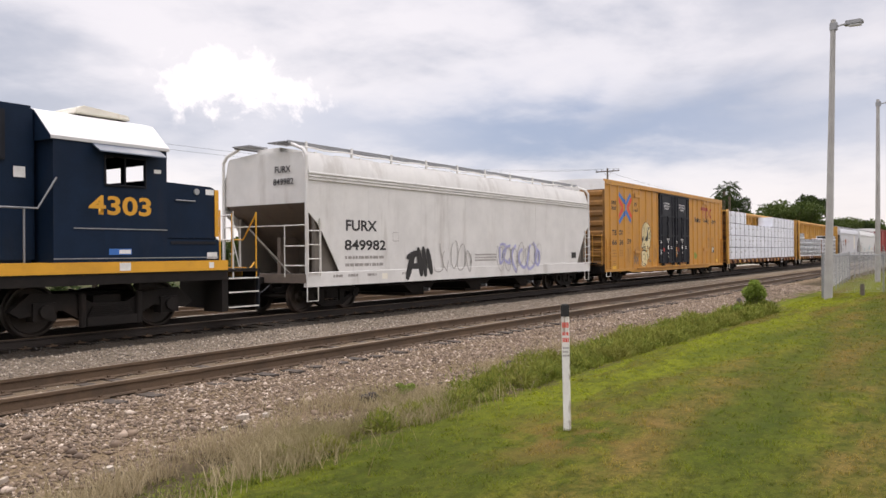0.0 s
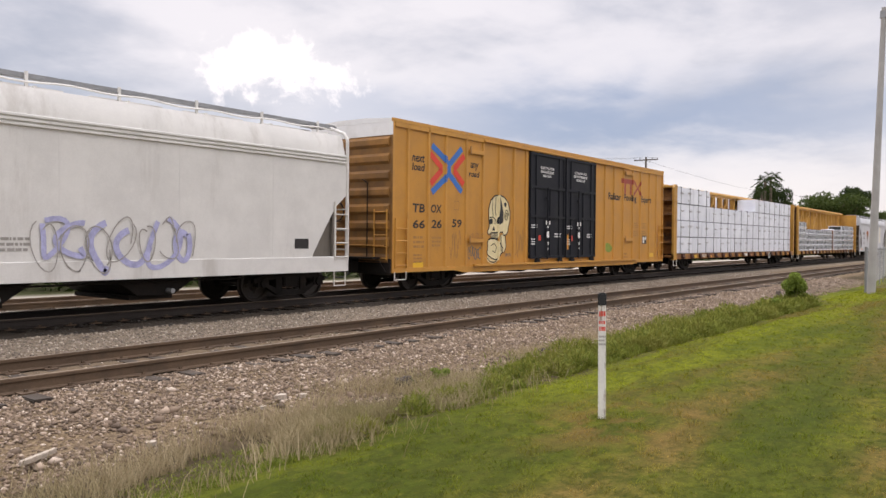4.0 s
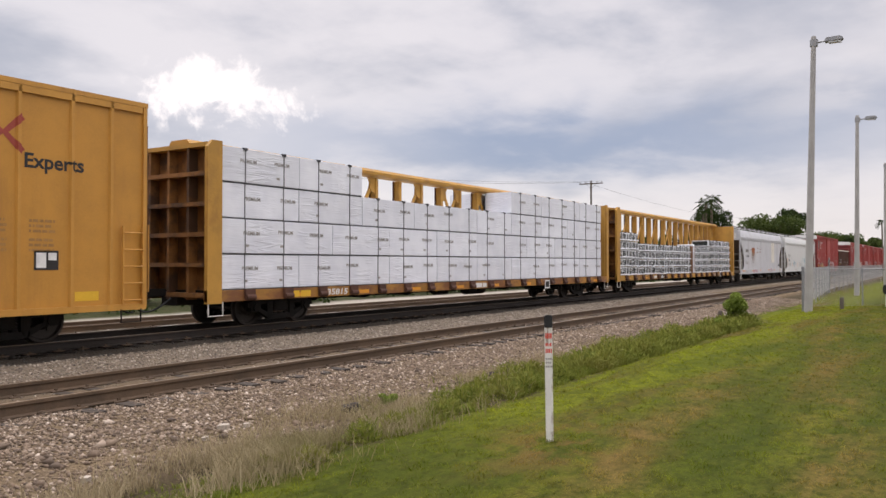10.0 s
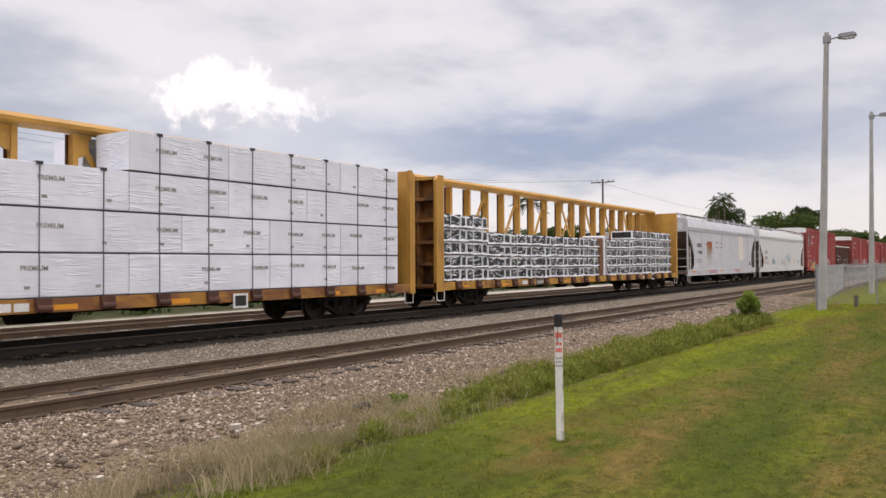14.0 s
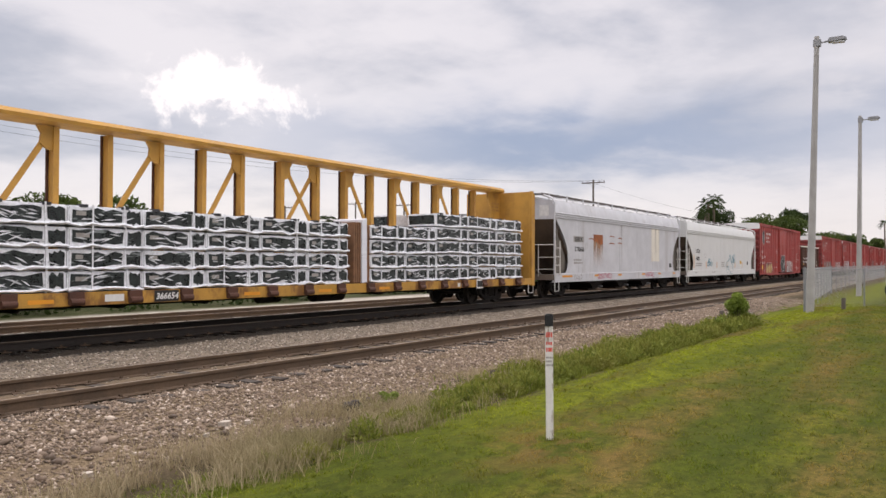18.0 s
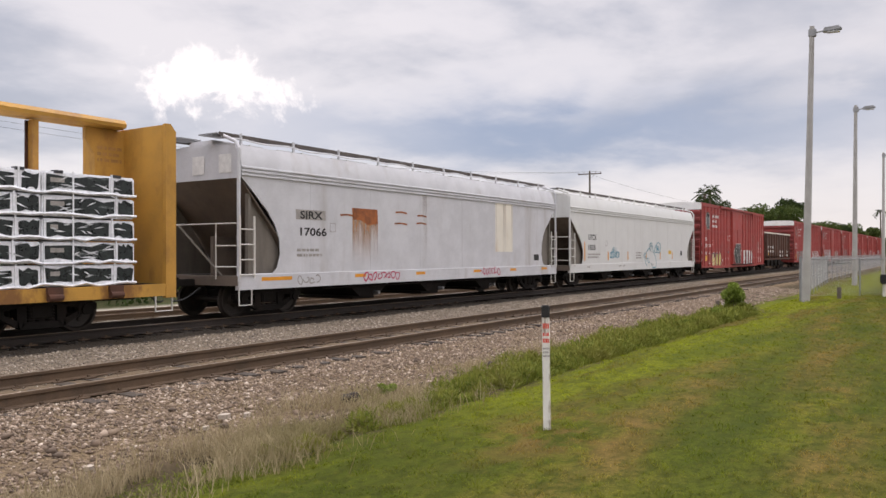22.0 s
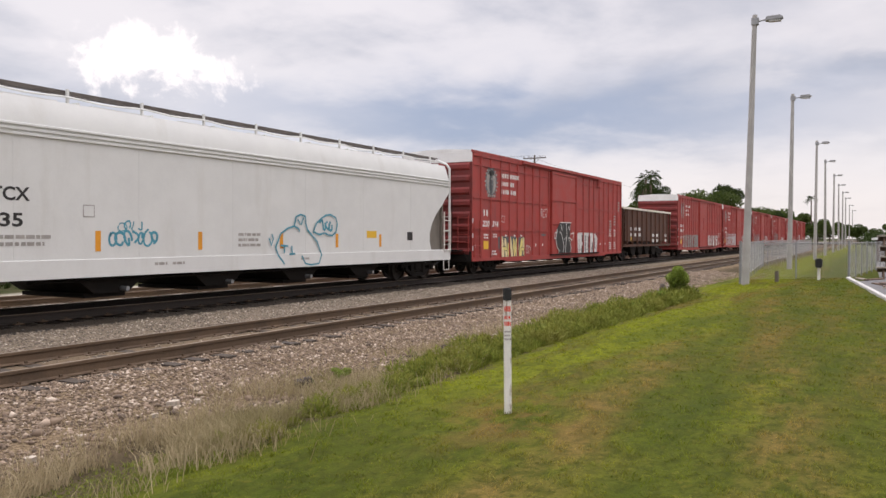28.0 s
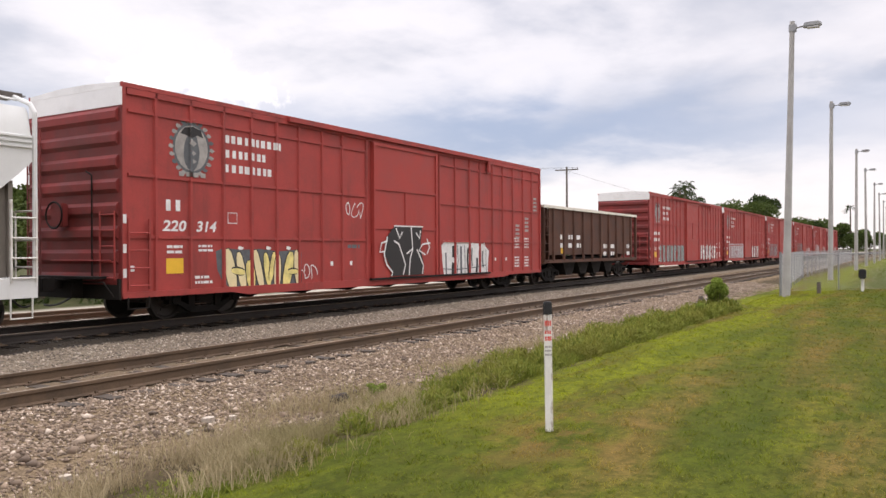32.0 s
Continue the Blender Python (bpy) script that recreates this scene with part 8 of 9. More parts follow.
# ---- posts, poles and fence ----
def marker_post():
    p = thing("marker_post", "white marker post with black cap and red marks", "post", (7.53, 3.53, -0.19))
    part("shaft", prism(shape(), [(-0.040, -0.028), (0.040, -0.028), (0.045, 0.0), (0.040, 0.028), (-0.040, 0.028), (-0.045, 0.0)], "z", -0.1, 1.20), post_white, p, bevel=0.006)
    part("cap", prism(shape(), [(-0.046, -0.034), (0.046, -0.034), (0.050, 0.0), (0.046, 0.034), (-0.046, 0.034), (-0.050, 0.0)], "z", 1.185, 1.325), post_black, p, "black cap", bevel=0.012)
    rng = random.Random(3)
    for k, (z, h) in enumerate(((1.08, 0.055), (1.00, 0.035), (0.93, 0.045), (0.86, 0.02), (0.82, 0.02), (0.78, 0.02))):
        g = shape()
        x = -0.036
        while x < 0.03:
            w = rng.uniform(0.008, 0.02)
            g[0].extend([(x, -0.0302, z), (min(x + w, 0.036), -0.0302, z), (min(x + w, 0.036), -0.0302, z + h), (x, -0.0302, z + h)])
            g[1].append(tuple(range(len(g[0]) - 4, len(g[0]))))
            x += w + 0.006
        part("lettering_bar", g, mark_red if k < 3 else letter_faint, p, solid=False)
    p.rotation_euler = (0, radians(-0.6), radians(-62))
    p.rotation_mode = "XYZ"
    p.scale = (0.9, 0.9, 1.0)
    q = thing("marker_post", "low white post with a broad black hood, beside the fence", "post", (38.3, 2.42, -0.18))
    part("shaft", prism(shape(), [(-0.08, -0.06), (0.08, -0.06), (0.08, 0.06), (-0.08, 0.06)], "z", -0.1, 0.62), post_white, q, bevel=0.01)
    part("cap", prism(shape(), [(-0.26, -0.14), (0.26, -0.14), (0.24, 0.14), (-0.24, 0.14)], "z", 0.55, 0.95), post_black, q, "black hood", bevel=0.04)
    for x, y, h in ((35.6, 3.85, 0.5), (28.5, 6.9, 0.22)):
        s = thing("timber_stub", "short dark timber stub in the grass", "post", (x, y, -0.2))
        part("stub", prism(shape(), [(-0.09, -0.07), (0.09, -0.08), (0.08, 0.08), (-0.08, 0.07)], "z", -0.1, h), timber_pole, s, bevel=0.015)


def light_poles():
    for i, (x, y, lean) in enumerate(((34.32, 4.91, -1.5), (54.2, 5.05, -0.6), (81.2, 5.3, -0.4), (101.0, 5.5, 0.3), (124.0, 5.7, -0.3), (147.0, 5.9, 0.4), (171.0, 6.2, 0), (196.0, 6.5, 0), (240.0, 7.0, 0), (285.0, 7.4, 0))):
        p = thing("light_pole", "tall tapered concrete light pole with a single street lamp", "light pole", (x, y, -0.22), "concrete light poles")
        p.rotation_mode = "XYZ"
        p.rotation_euler = (radians(-lean), 0, 0)
        h = 10.95
        part("pole", rod(shape(), (0, 0, -0.3), (0, 0, h), 0.165, 0.095, n=10), concrete, p, smooth=50)
        part("bracket", box(shape(), -0.10, 0.10, -0.16, 0.12, h - 0.42, h - 0.12), lamp_grey, p, bevel=0.02)
        part("arm", tube(shape(), [(0, -0.05, h - 0.28), (0, -0.45, h - 0.22)], 0.035, 8), lamp_grey, p)
        head = prism(shape(), [(-0.40, h - 0.30), (-1.05, h - 0.26), (-1.08, h - 0.18), (-0.95, h - 0.10), (-0.45, h - 0.12)], "x", -0.15, 0.15)
        lamp = part("lamp_head", head, lamp_grey, p, "grey lamp housing", bevel=0.02)
        part("lens", box(shape(), -0.12, 0.12, -1.0, -0.55, h - 0.335, h - 0.285), lamp_lens, lamp)


def chain_link(name, a, b, h, label, step=2.6, mesh=0.06, base=-0.18, w=0.0022):
    """A chain-link fence run: posts, top rail and a woven wire net."""
    a, b = Vector((*a, 0)), Vector((*b, 0))
    d = (b - a)
    length = d.length
    f = thing(name, label, "fence", (a.x, a.y, base), "", rz=math.degrees(math.atan2(d.y, d.x)))
    k = max(1, round(length / step))
    post = mesh_of("fence_post", rod(shape(), (0, 0, -0.2), (0, 0, h + 0.05), 0.032, n=8), galvanized, 40)
    end = mesh_of("terminal_post", rod(shape(), (0, 0, -0.2), (0, 0, h + 0.09), 0.055, n=10), galvanized, 40)
    for i in range(k + 1):
        shared("fence_post", end if i in (0, k) else post, f, (length * i / k, 0, 0))
    part("top_rail", rod(shape(), (0, 0, h), (length, 0, h), 0.022, n=6), galvanized, f)
    part("tension_wire", rod(shape(), (0, 0, 0.06), (length, 0, 0.06), 0.004, n=4), galvanized, f)
    n = int(length / mesh)
    V, F = [], []
    for s in (1, -1):
        for i in range(-int(h / mesh), n + 1):
            x0, z0, x1, z1 = i * mesh, (0.05 if s > 0 else h), i * mesh + h - 0.05, (h if s > 0 else 0.05)
            if x0 < 0:
                z0, x0 = z0 - s * x0, 0.0
            if x1 > length:
                z1, x1 = z1 - s * (x1 - length), length
            if x1 - x0 < 0.02:
                continue
            q = len(V)
            V += [(x0, -w, z0), (x1, -w, z1), (x1, w, z1), (x0, w, z0), (x0, 0, z0 - w), (x1, 0, z1 - w), (x1, 0, z1 + w), (x0, 0, z0 + w)]
            F += [(q, q + 1, q + 2, q + 3), (q + 4, q + 5, q + 6, q + 7)]
    part("wire_net", (V, F), fence_wire, f, "woven wire net", solid=False)
    return f


def fences():
    chain_link("chain_link_fence", (36.0, 5.35), (40.2, 1.30), 1.62, "galvanised chain-link fence across the lawn")
    chain_link("chain_link_fence", (36.0, 5.35), (60.0, 7.3), 1.62, "galvanised chain-link fence beside the track", step=3.1, mesh=0.10, w=0.0016)
    chain_link("chain_link_fence", (60.0, 7.3), (130.0, 8.9), 1.62, "galvanised chain-link fence beside the track", step=3.5, mesh=0.22, w=0.003)
    chain_link("chain_link_fence", (40.2, 1.30), (64.0, -0.6), 1.62, "galvanised chain-link fence along the parking lot", mesh=0.10, w=0.0012)


marker_post()
light_poles()
fences()


# ---- parking lot at the end of the lawn ----
def lot_edge(x):
    return (x - 40) * 0.1075 + 1.25


def parking_lot():
    g = shape()
    pts = [(14, lot_edge(14) - 0.01), (38.5, lot_edge(38.5) - 0.01), (41.0, 0.05), (66, 0.3), (160, -1), (160, -44), (14, -44)]
    prism(g, pts, "z", -0.30, -0.222)
    me = mesh_of("parking_lot", g, asphalt)
    tagged(new("parking_lot", me), "worn grey asphalt parking lot", "parking lot", kind="structure")
    kerb = thing("kerb", "whitened concrete kerb between lawn and parking lot", "kerb", kind="structure")
    x = 14.0
    while x < 39.8:
        x1 = min(x + 2.4, 40.0)
        gg = prism(shape(), [(x, lot_edge(x)), (x1 - 0.012, lot_edge(x1 - 0.012)), (x1 - 0.012, lot_edge(x1 - 0.012) + 0.17), (x, lot_edge(x) + 0.17)], "z", -0.30, -0.075)
        part("kerb_stone", gg, kerb_white, kerb, bevel=0.02)
        x = x1
    for x0, y0, x1, y1 in ((44, -3.6, 60, -8.5), (46, -9, 60, -13)):
        d = Vector((y1 - y0, x0 - x1)).normalized() * 0.05
        me = mesh_of("parking_line", prism(shape(), [(x0, y0), (x1, y1), (x1 + d.x, y1 + d.y), (x0 + d.x, y0 + d.y)], "z", -0.221, -0.217), kerb_white)
        tagged(new("parking_line", me), "painted parking line", "marking", kind="structure")


def parked_car(x, y, rz, paint, label, body=(4.5, 1.75, 1.42)):
    """A plain sedan: lower body, glasshouse, windows, wheels, lights."""
    c = thing("parked_car", label, "car", (x, y, -0.222), "parked cars", rz=rz)
    L, W, H = body
    side = [(0.0, 0.35), (0.05, 0.62), (0.15, 0.78), (1.05, 0.90), (3.55, 0.93), (L - 0.1, 0.85), (L, 0.60), (L - 0.03, 0.34), (3.95, 0.22), (3.1, 0.20), (1.3, 0.20), (0.35, 0.24)]
    part("body", prism(shape(), [(a - L / 2, b) for a, b in side], "y", -W / 2, W / 2), paint, c, bevel=0.06)
    cab = [(1.15, 0.88), (1.95, H - 0.02), (2.5, H), (3.05, H - 0.04), (3.85, 0.90)]
    part("cabin", prism(shape(), [(a - L / 2, b) for a, b in cab], "y", -W / 2 + 0.14, W / 2 - 0.14), paint, c, bevel=0.07)
    for s in (-1, 1):
        yy = s * (W / 2 - 0.125)
        for q in ([(1.45, 0.95), (2.02, H - 0.10), (2.45, H - 0.09), (2.45, 0.95)], [(2.53, 0.95), (2.53, H - 0.09), (3.0, H - 0.12), (3.55, 0.97)]):
            part("side_glass", prism(shape(), [(a - L / 2, b) for a, b in q], "y", yy - 0.012, yy + 0.012), window_dark, c)
        part("headlight", box(shape(), -L / 2 + 0.01, -L / 2 + 0.22, min(s * 0.5, s * 0.8), max(s * 0.5, s * 0.8), 0.60, 0.74), lamp_lens, c, bevel=0.03)
        part("tail_light", box(shape(), L / 2 - 0.2, L / 2 - 0.005, min(s * 0.5, s * 0.8), max(s * 0.5, s * 0.8), 0.66, 0.80), mark_red, c, bevel=0.02)
        part("mirror", box(shape(), -0.92, -0.74, min(s * 0.86, s * 1.0), max(s * 0.86, s * 1.0), 0.92, 1.04), paint, c, bevel=0.03)
    for q, yy in (([(1.13, 0.92), (1.20, 0.90), (1.98, H - 0.08), (1.92, H - 0.05)], 0.62), ([(3.88, 0.93), (3.80, 0.92), (3.06, H - 0.10), (3.12, H - 0.06)], 0.60)):
        part("windscreen", prism(shape(), [(a - L / 2, b) for a, b in q], "y", -yy, yy), window_dark, c)
    tyre = mesh_of("tyre", lathe(shape(), [(0.19, -0.09), (0.30, -0.10), (0.32, -0.06), (0.32, 0.06), (0.30, 0.10), (0.19, 0.09)], 20), tyre_rubber, 40)
    rim = mesh_of("rim", lathe(shape(), [(0.0, -0.07), (0.08, -0.08), (0.17, -0.05), (0.195, -0.09), (0.195, 0.09), (0.17, 0.05), (0.0, 0.07)], 16), galvanized, 40)
    for xe, s in ((-L / 2, -1), (L / 2, 1)):
        part("bumper", prism(shape(), [(xe - s * 0.25, -W / 2 - 0.01), (xe + s * 0.04, -W / 2 + 0.22), (xe + s * 0.05, W / 2 - 0.22), (xe - s * 0.25, W / 2 + 0.01)], "z", 0.30, 0.52), paint, c, bevel=0.03)
    for s in (-1, 1):
        for xx in (-0.75, 0.28, 1.25):
            part("door_seam", box(shape(), xx, xx + 0.012, s * W / 2 - 0.004, s * W / 2 + 0.004, 0.32, 0.88), tyre_rubber, c)
        part("rocker_strip", box(shape(), -1.0, 1.0, s * W / 2 - 0.012, s * W / 2 + 0.012, 0.22, 0.30), tyre_rubber, c)
    for xx in (0.85, 3.55):
        for s in (-1, 1):
            t = shared("wheel", tyre, c, (xx - L / 2, s * (W / 2 - 0.08), 0.32))
            shared("rim", rim, t)
    return c


def bench_stack(x, y, rz, seed):
    """Picnic tables piled on one another, their pale worn tops showing as edges."""
    r = random.Random(seed)
    b = thing("bench_stack", "stacked brown wooden picnic tables with pale worn tops", "bench", (x, y, -0.222), "stacked benches", rz=rz)
    z = 0.0
    for k in range(4 - seed % 2):
        dx, dy = r.uniform(-0.18, 0.18), r.uniform(-0.12, 0.12)
        for s in (-0.55, 0.55):
            part("leg_frame", prism(shape(), [(dy - 0.55, z), (dy - 0.45, z), (dy - 0.12, z + 0.40), (dy + 0.12, z + 0.40), (dy + 0.45, z), (dy + 0.55, z), (dy + 0.2, z + 0.44), (dy - 0.2, z + 0.44)], "x", s + dx - 0.04, s + dx + 0.04), bench_wood, b)
        for i in range(4):
            part("board", box(shape(), -0.85 + dx, 0.85 + dx, dy - 0.42 + i * 0.21, dy - 0.23 + i * 0.21, z + 0.44, z + 0.50), bench_pale, b, bevel=0.008)
        part("side_skirt", box(shape(), -0.80 + dx, 0.80 + dx, dy - 0.40, dy - 0.37, z + 0.24, z + 0.438), bench_wood, b)
        z += 0.51
    return b


def loose_planks():
    r = random.Random(12)
    for k in range(12):
        x = r.uniform(33.5, 41.5)
        y = lot_edge(x) - r.uniform(0.5, 1.6)
        o = thing("loose_plank", "worn plank lying on the asphalt by the kerb", "plank", (x, y, -0.222), "loose planks", rz=r.uniform(-25, 25))
        part("plank", box(shape(), -r.uniform(0.5, 0.9), r.uniform(0.5, 0.9), -0.12, 0.12, 0.0, 0.05), bench_wood if k % 3 else bench_pale, o, bevel=0.008)


def shed():
    """A long open-sided roof on posts over parked machines."""
    s = thing("open_shed", "long open-sided shed with a flat dark roof", "shed", (98.0, -5.6, -0.222))
    part("roof", prism(shape(), [(0, 3.05), (44, 3.25), (44, 3.5), (0, 3.3)], "y", -9, 2.6), running_gear, s, "dark flat roof edge")
    for i in range(8):
        part("post", box(shape(), i * 6.2, i * 6.2 + 0.16, 2.3, 2.46, 0, 3.2), roof_white, s)
    part("back_wall", box(shape(), 0, 44, -8.8, -8.6, 0, 3.1), concrete, s)
    # stands in for a white trailer; walls, door and pitched roof are made up
    t = thing("storage_shed", "low white-topped brown block, a trailer built in shed form", "shed", (71.0, -1.2, -0.222))
    part("wall", box(shape(), 0, 6, -1.5, 1.5, 0, 1.75), brown_car, t)
    part("roof", prism(shape(), [(-1.8, 1.75), (1.8, 1.75), (1.8, 1.9), (0, 2.15), (-1.8, 1.9)], "x", -0.3, 6.3), roof_white, t, "white metal roof")
    part("door", box(shape(), -0.04, 0.0, -0.9, 0.9, 0, 1.7), running_gear, t)
    for k, (x, y, m) in enumerate(((82, -3.3, engine_gold), (85.5, -4.2, mark_yellow), (89, -5.2, bush_leaf))):
        v = thing("yard_machine", "small yellow or green yard machine under the shed", "machine", (x, y, -0.222), "yard machines")
        part("body", box(shape(), -1.0, 1.0, -0.6, 0.6, 0.35, 1.05), m, v, bevel=0.1)
        part("canopy", box(shape(), -0.6, 0.6, -0.6, 0.6, 1.75, 1.83), m, v, bevel=0.03)
        for a in (-0.5, 0.5):
            for b in (-0.5, 0.5):
                part("canopy_post", box(shape(), a - 0.03, a + 0.03, b - 0.03, b + 0.03, 1.05, 1.76), running_gear, v)
        for a in (-0.65, 0.65):
            for b in (-0.6, 0.6):
                part("wheel", rod(shape(), (a, b - 0.09, 0.33), (a, b + 0.09, 0.33), 0.33, n=14), tyre_rubber, v)


parking_lot()
parked_car(22.4, -3.3, 243, car_silver, "silver sedan parked beside the kerb")
parked_car(66.0, -5.6, 80, car_dark, "dark grey car parked across the lot")
parked_car(72.5, -6.6, 85, car_silver, "pale car parked across the lot")
for i, (x, y, a) in enumerate(((43.6, -0.75, 92), (46.8, -1.9, 86), (50.5, -1.3, 95))):
    bench_stack(x, y, a, i)
loose_planks()
shed()


# ---- trees, poles and roofs beyond the railway ----
def leaf_cloud(rng, centres, radii, count, size):
    """Leaves scattered through clumps, denser at their skins."""
    k = rng.integers(0, len(centres), count)
    d = rng.normal(size=(count, 3))
    d /= np.linalg.norm(d, axis=1)[:, None]
    r = radii[k] * rng.uniform(0.35, 1.0, count) ** 0.5
    c = centres[k] + d * r[:, None] * np.array([1, 1, 0.8])
    a = rng.normal(size=(count, 3))
    a /= np.linalg.norm(a, axis=1)[:, None]
    b = np.cross(a, rng.normal(size=(count, 3)))
    b /= np.linalg.norm(b, axis=1)[:, None]
    s = (size * rng.uniform(0.6, 1.3, count))[:, None]
    v = np.stack([c - a * s, c + b * s * 0.45, c + a * s, c - b * s * 0.45], 1)
    return v.reshape(-1, 3), np.arange(4 * count).reshape(-1, 4)


def leaf_mesh(name, v, f, material):
    me = bpy.data.meshes.new(name)
    me.from_pydata(v.tolist(), [], f.tolist())
    me.materials.append(material)
    return me


def broad_tree(seed, h, spread, leaves, material, size=0.22):
    rng = np.random.default_rng(seed)
    t = thing("tree", "broad-leaved tree with an uneven dark green crown", "tree", (0, 0, 0), "background trees")
    g = rod(shape(), (0, 0, -0.3), (0.05 * h * rng.uniform(-1, 1), 0.1, h * 0.45), 0.03 * h, 0.018 * h, n=8)
    centres, radii = [], []
    for i in range(11):
        a, e = rng.uniform(0, 6.28), rng.uniform(0.35, 0.98)
        tip = np.array([math.cos(a) * spread * rng.uniform(0.25, 0.85), math.sin(a) * spread * rng.uniform(0.25, 0.85), h * e])
        rod(g, (0, 0, h * rng.uniform(0.25, 0.42)), tuple(tip), 0.012 * h, 0.004 * h, n=5)
        centres.append(tip)
        radii.append(spread * rng.uniform(0.28, 0.46))
    part("trunk", g, bark, t)
    v, f = leaf_cloud(rng, np.array(centres), np.array(radii), leaves, size)
    shared("crown", leaf_mesh("crown", v, f, material), t)
    return t


def palm_tree(x, y, h, seed):
    rng = np.random.default_rng(seed)
    t = thing("palm_tree", "cabbage palm with a round head of fronds", "tree", (x, y, -0.5), "background palms")
    part("trunk", rod(rod(shape(), (0, 0, -0.2), (0.1, 0, h * 0.5), 0.24, 0.2, n=8), (0.1, 0, h * 0.5), (0.15, 0.05, h), 0.2, 0.17, n=8), bark, t)
    for i in range(26):
        a, e = rng.uniform(0, 6.28), rng.uniform(-0.5, 1.1)
        L = rng.uniform(1.5, 2.2)
        g = shape()
        pts = [Vector((0.15 + math.cos(a) * L * s * math.cos(e), 0.05 + math.sin(a) * L * s * math.cos(e), h + L * s * math.sin(e) - 0.9 * s * s)) for s in (0, 0.33, 0.66, 1.0)]
        side = Vector((-math.sin(a), math.cos(a), 0))
        for p, q in zip(pts, pts[1:]):
            rod(g, p, q, 0.018, n=4)
        for k in range(12):
            s = 0.3 + 0.7 * k / 12
            j = min(int(s * 3), 2)
            c = pts[j].lerp(pts[j + 1], s * 3 - j)
            for sd in (-1, 1):
                e2 = c + side * sd * 0.62 * (1.15 - s) + Vector((math.cos(a) * 0.35, math.sin(a) * 0.35, -0.16))
                n = len(g[0])
                g[0].extend([tuple(c), tuple(c + (e2 - c) * 0.5 + Vector((0, 0, 0.05))), tuple(e2)])
                g[1].append((n, n + 1, n + 2))
        part("frond", g, tree_leaf, t, solid=False)


def utility_pole(x, y, h, arms=1, rz=0, label="wooden utility pole with a crossarm"):
    p = thing("utility_pole", label, "utility pole", (x, y, -0.5), "utility poles", rz=rz)
    part("pole", rod(shape(), (0, 0, -0.3), (0, 0, h), 0.16, 0.11, n=8), timber_pole, p)
    for k in range(arms):
        z = h - 0.35 - 0.9 * k
        part("crossarm", box(shape(), -0.06, 0.06, -1.45, 1.45, z - 0.06, z + 0.06), timber_pole, p)
        for yy in (-1.35, -0.75, 0.75, 1.35):
            part("insulator", rod(shape(), (0, yy, z + 0.06), (0, yy, z + 0.24), 0.05, n=8), lamp_grey, p)
        part("brace", tube(shape(), [(0.07, -0.6, z - 0.05), (0.07, 0, z - 0.6), (0.07, 0.6, z - 0.05)], 0.02), galvanized, p)
    return p


def wire(a, b, sag, n=14):
    pts = [(a[0] + (b[0] - a[0]) * s, a[1] + (b[1] - a[1]) * s, a[2] + (b[2] - a[2]) * s - sag * 4 * s * (1 - s)) for s in (i / n for i in range(n + 1))]
    w = thing("overhead_wire", "thin overhead wire between poles", "wire", group="overhead wires")
    part("cable", tube(shape(), pts, 0.012, 4), post_black, w)


def skyline():
    protos = [broad_tree(11, 9.0, 4.2, 6000, tree_leaf), broad_tree(12, 7.0, 4.0, 5600, tree_leaf_light), broad_tree(13, 11.0, 4.6, 7000, tree_leaf), broad_tree(14, 5.0, 3.2, 4200, tree_leaf_light)]
    spots = TREE_SPOTS
    used = set()
    for k, spot in enumerate(spots):
        x, y, kind, s = spot[:4]
        w = s * (spot[4] if len(spot) > 4 else 1.0)
        m = pose(x, y, -0.5, 0, 0, (k * 77) % 360)
        src = protos[kind]
        if kind in used:
            src = copy_thing(src, m)
        else:
            src.matrix_basis = m
            used.add(kind)
        src.scale = (w, w, s * (0.92 + 0.16 * ((k * 37) % 10) / 10))


def polar(az, d):
    return d * math.cos(radians(az)), d * math.sin(radians(az))


TREE_SPOTS = []
# the dark tree close behind the train at the open end of the view, and scrub behind the cars
for az, d, kind, s in ((72, 40, 2, 0.88), (74, 44, 0, 1.2), (62, 42, 1, 0.70), (64.5, 44, 3, 1.0), (60.3, 45, 1, 0.62), (58, 44, 3, 1.3), (55.8, 47, 3, 1.25), (53.5, 48, 1, 0.8), (55, 60, 3, 0.95), (52, 58, 1, 0.72), (49, 72, 3, 1.0), (46, 66, 1, 0.62), (43, 84, 3, 1.15), (40, 78, 1, 0.72), (37.5, 90, 0, 0.68), (35, 84, 3, 1.1), (33, 98, 1, 0.8), (31, 94, 3, 1.2), (28.5, 105, 1, 0.85), (26, 112, 3, 1.3), (24, 118, 0, 0.72), (20.5, 130, 3, 1.3), (18, 140, 1, 0.9), (16.5, 150, 3, 1.4)):
    TREE_SPOTS.append((*polar(az, d), kind, s * (0.72 if 30 < az < 60 else 1.0)))
for k in range(15):
    TREE_SPOTS.append((6.0 + 5.4 * k, 34.0 + 3.0 * math.sin(k * 2.3), (1, 3, 1, 3, 0)[k % 5], (0.52, 0.74, 0.56, 0.78, 0.42)[k % 5]))
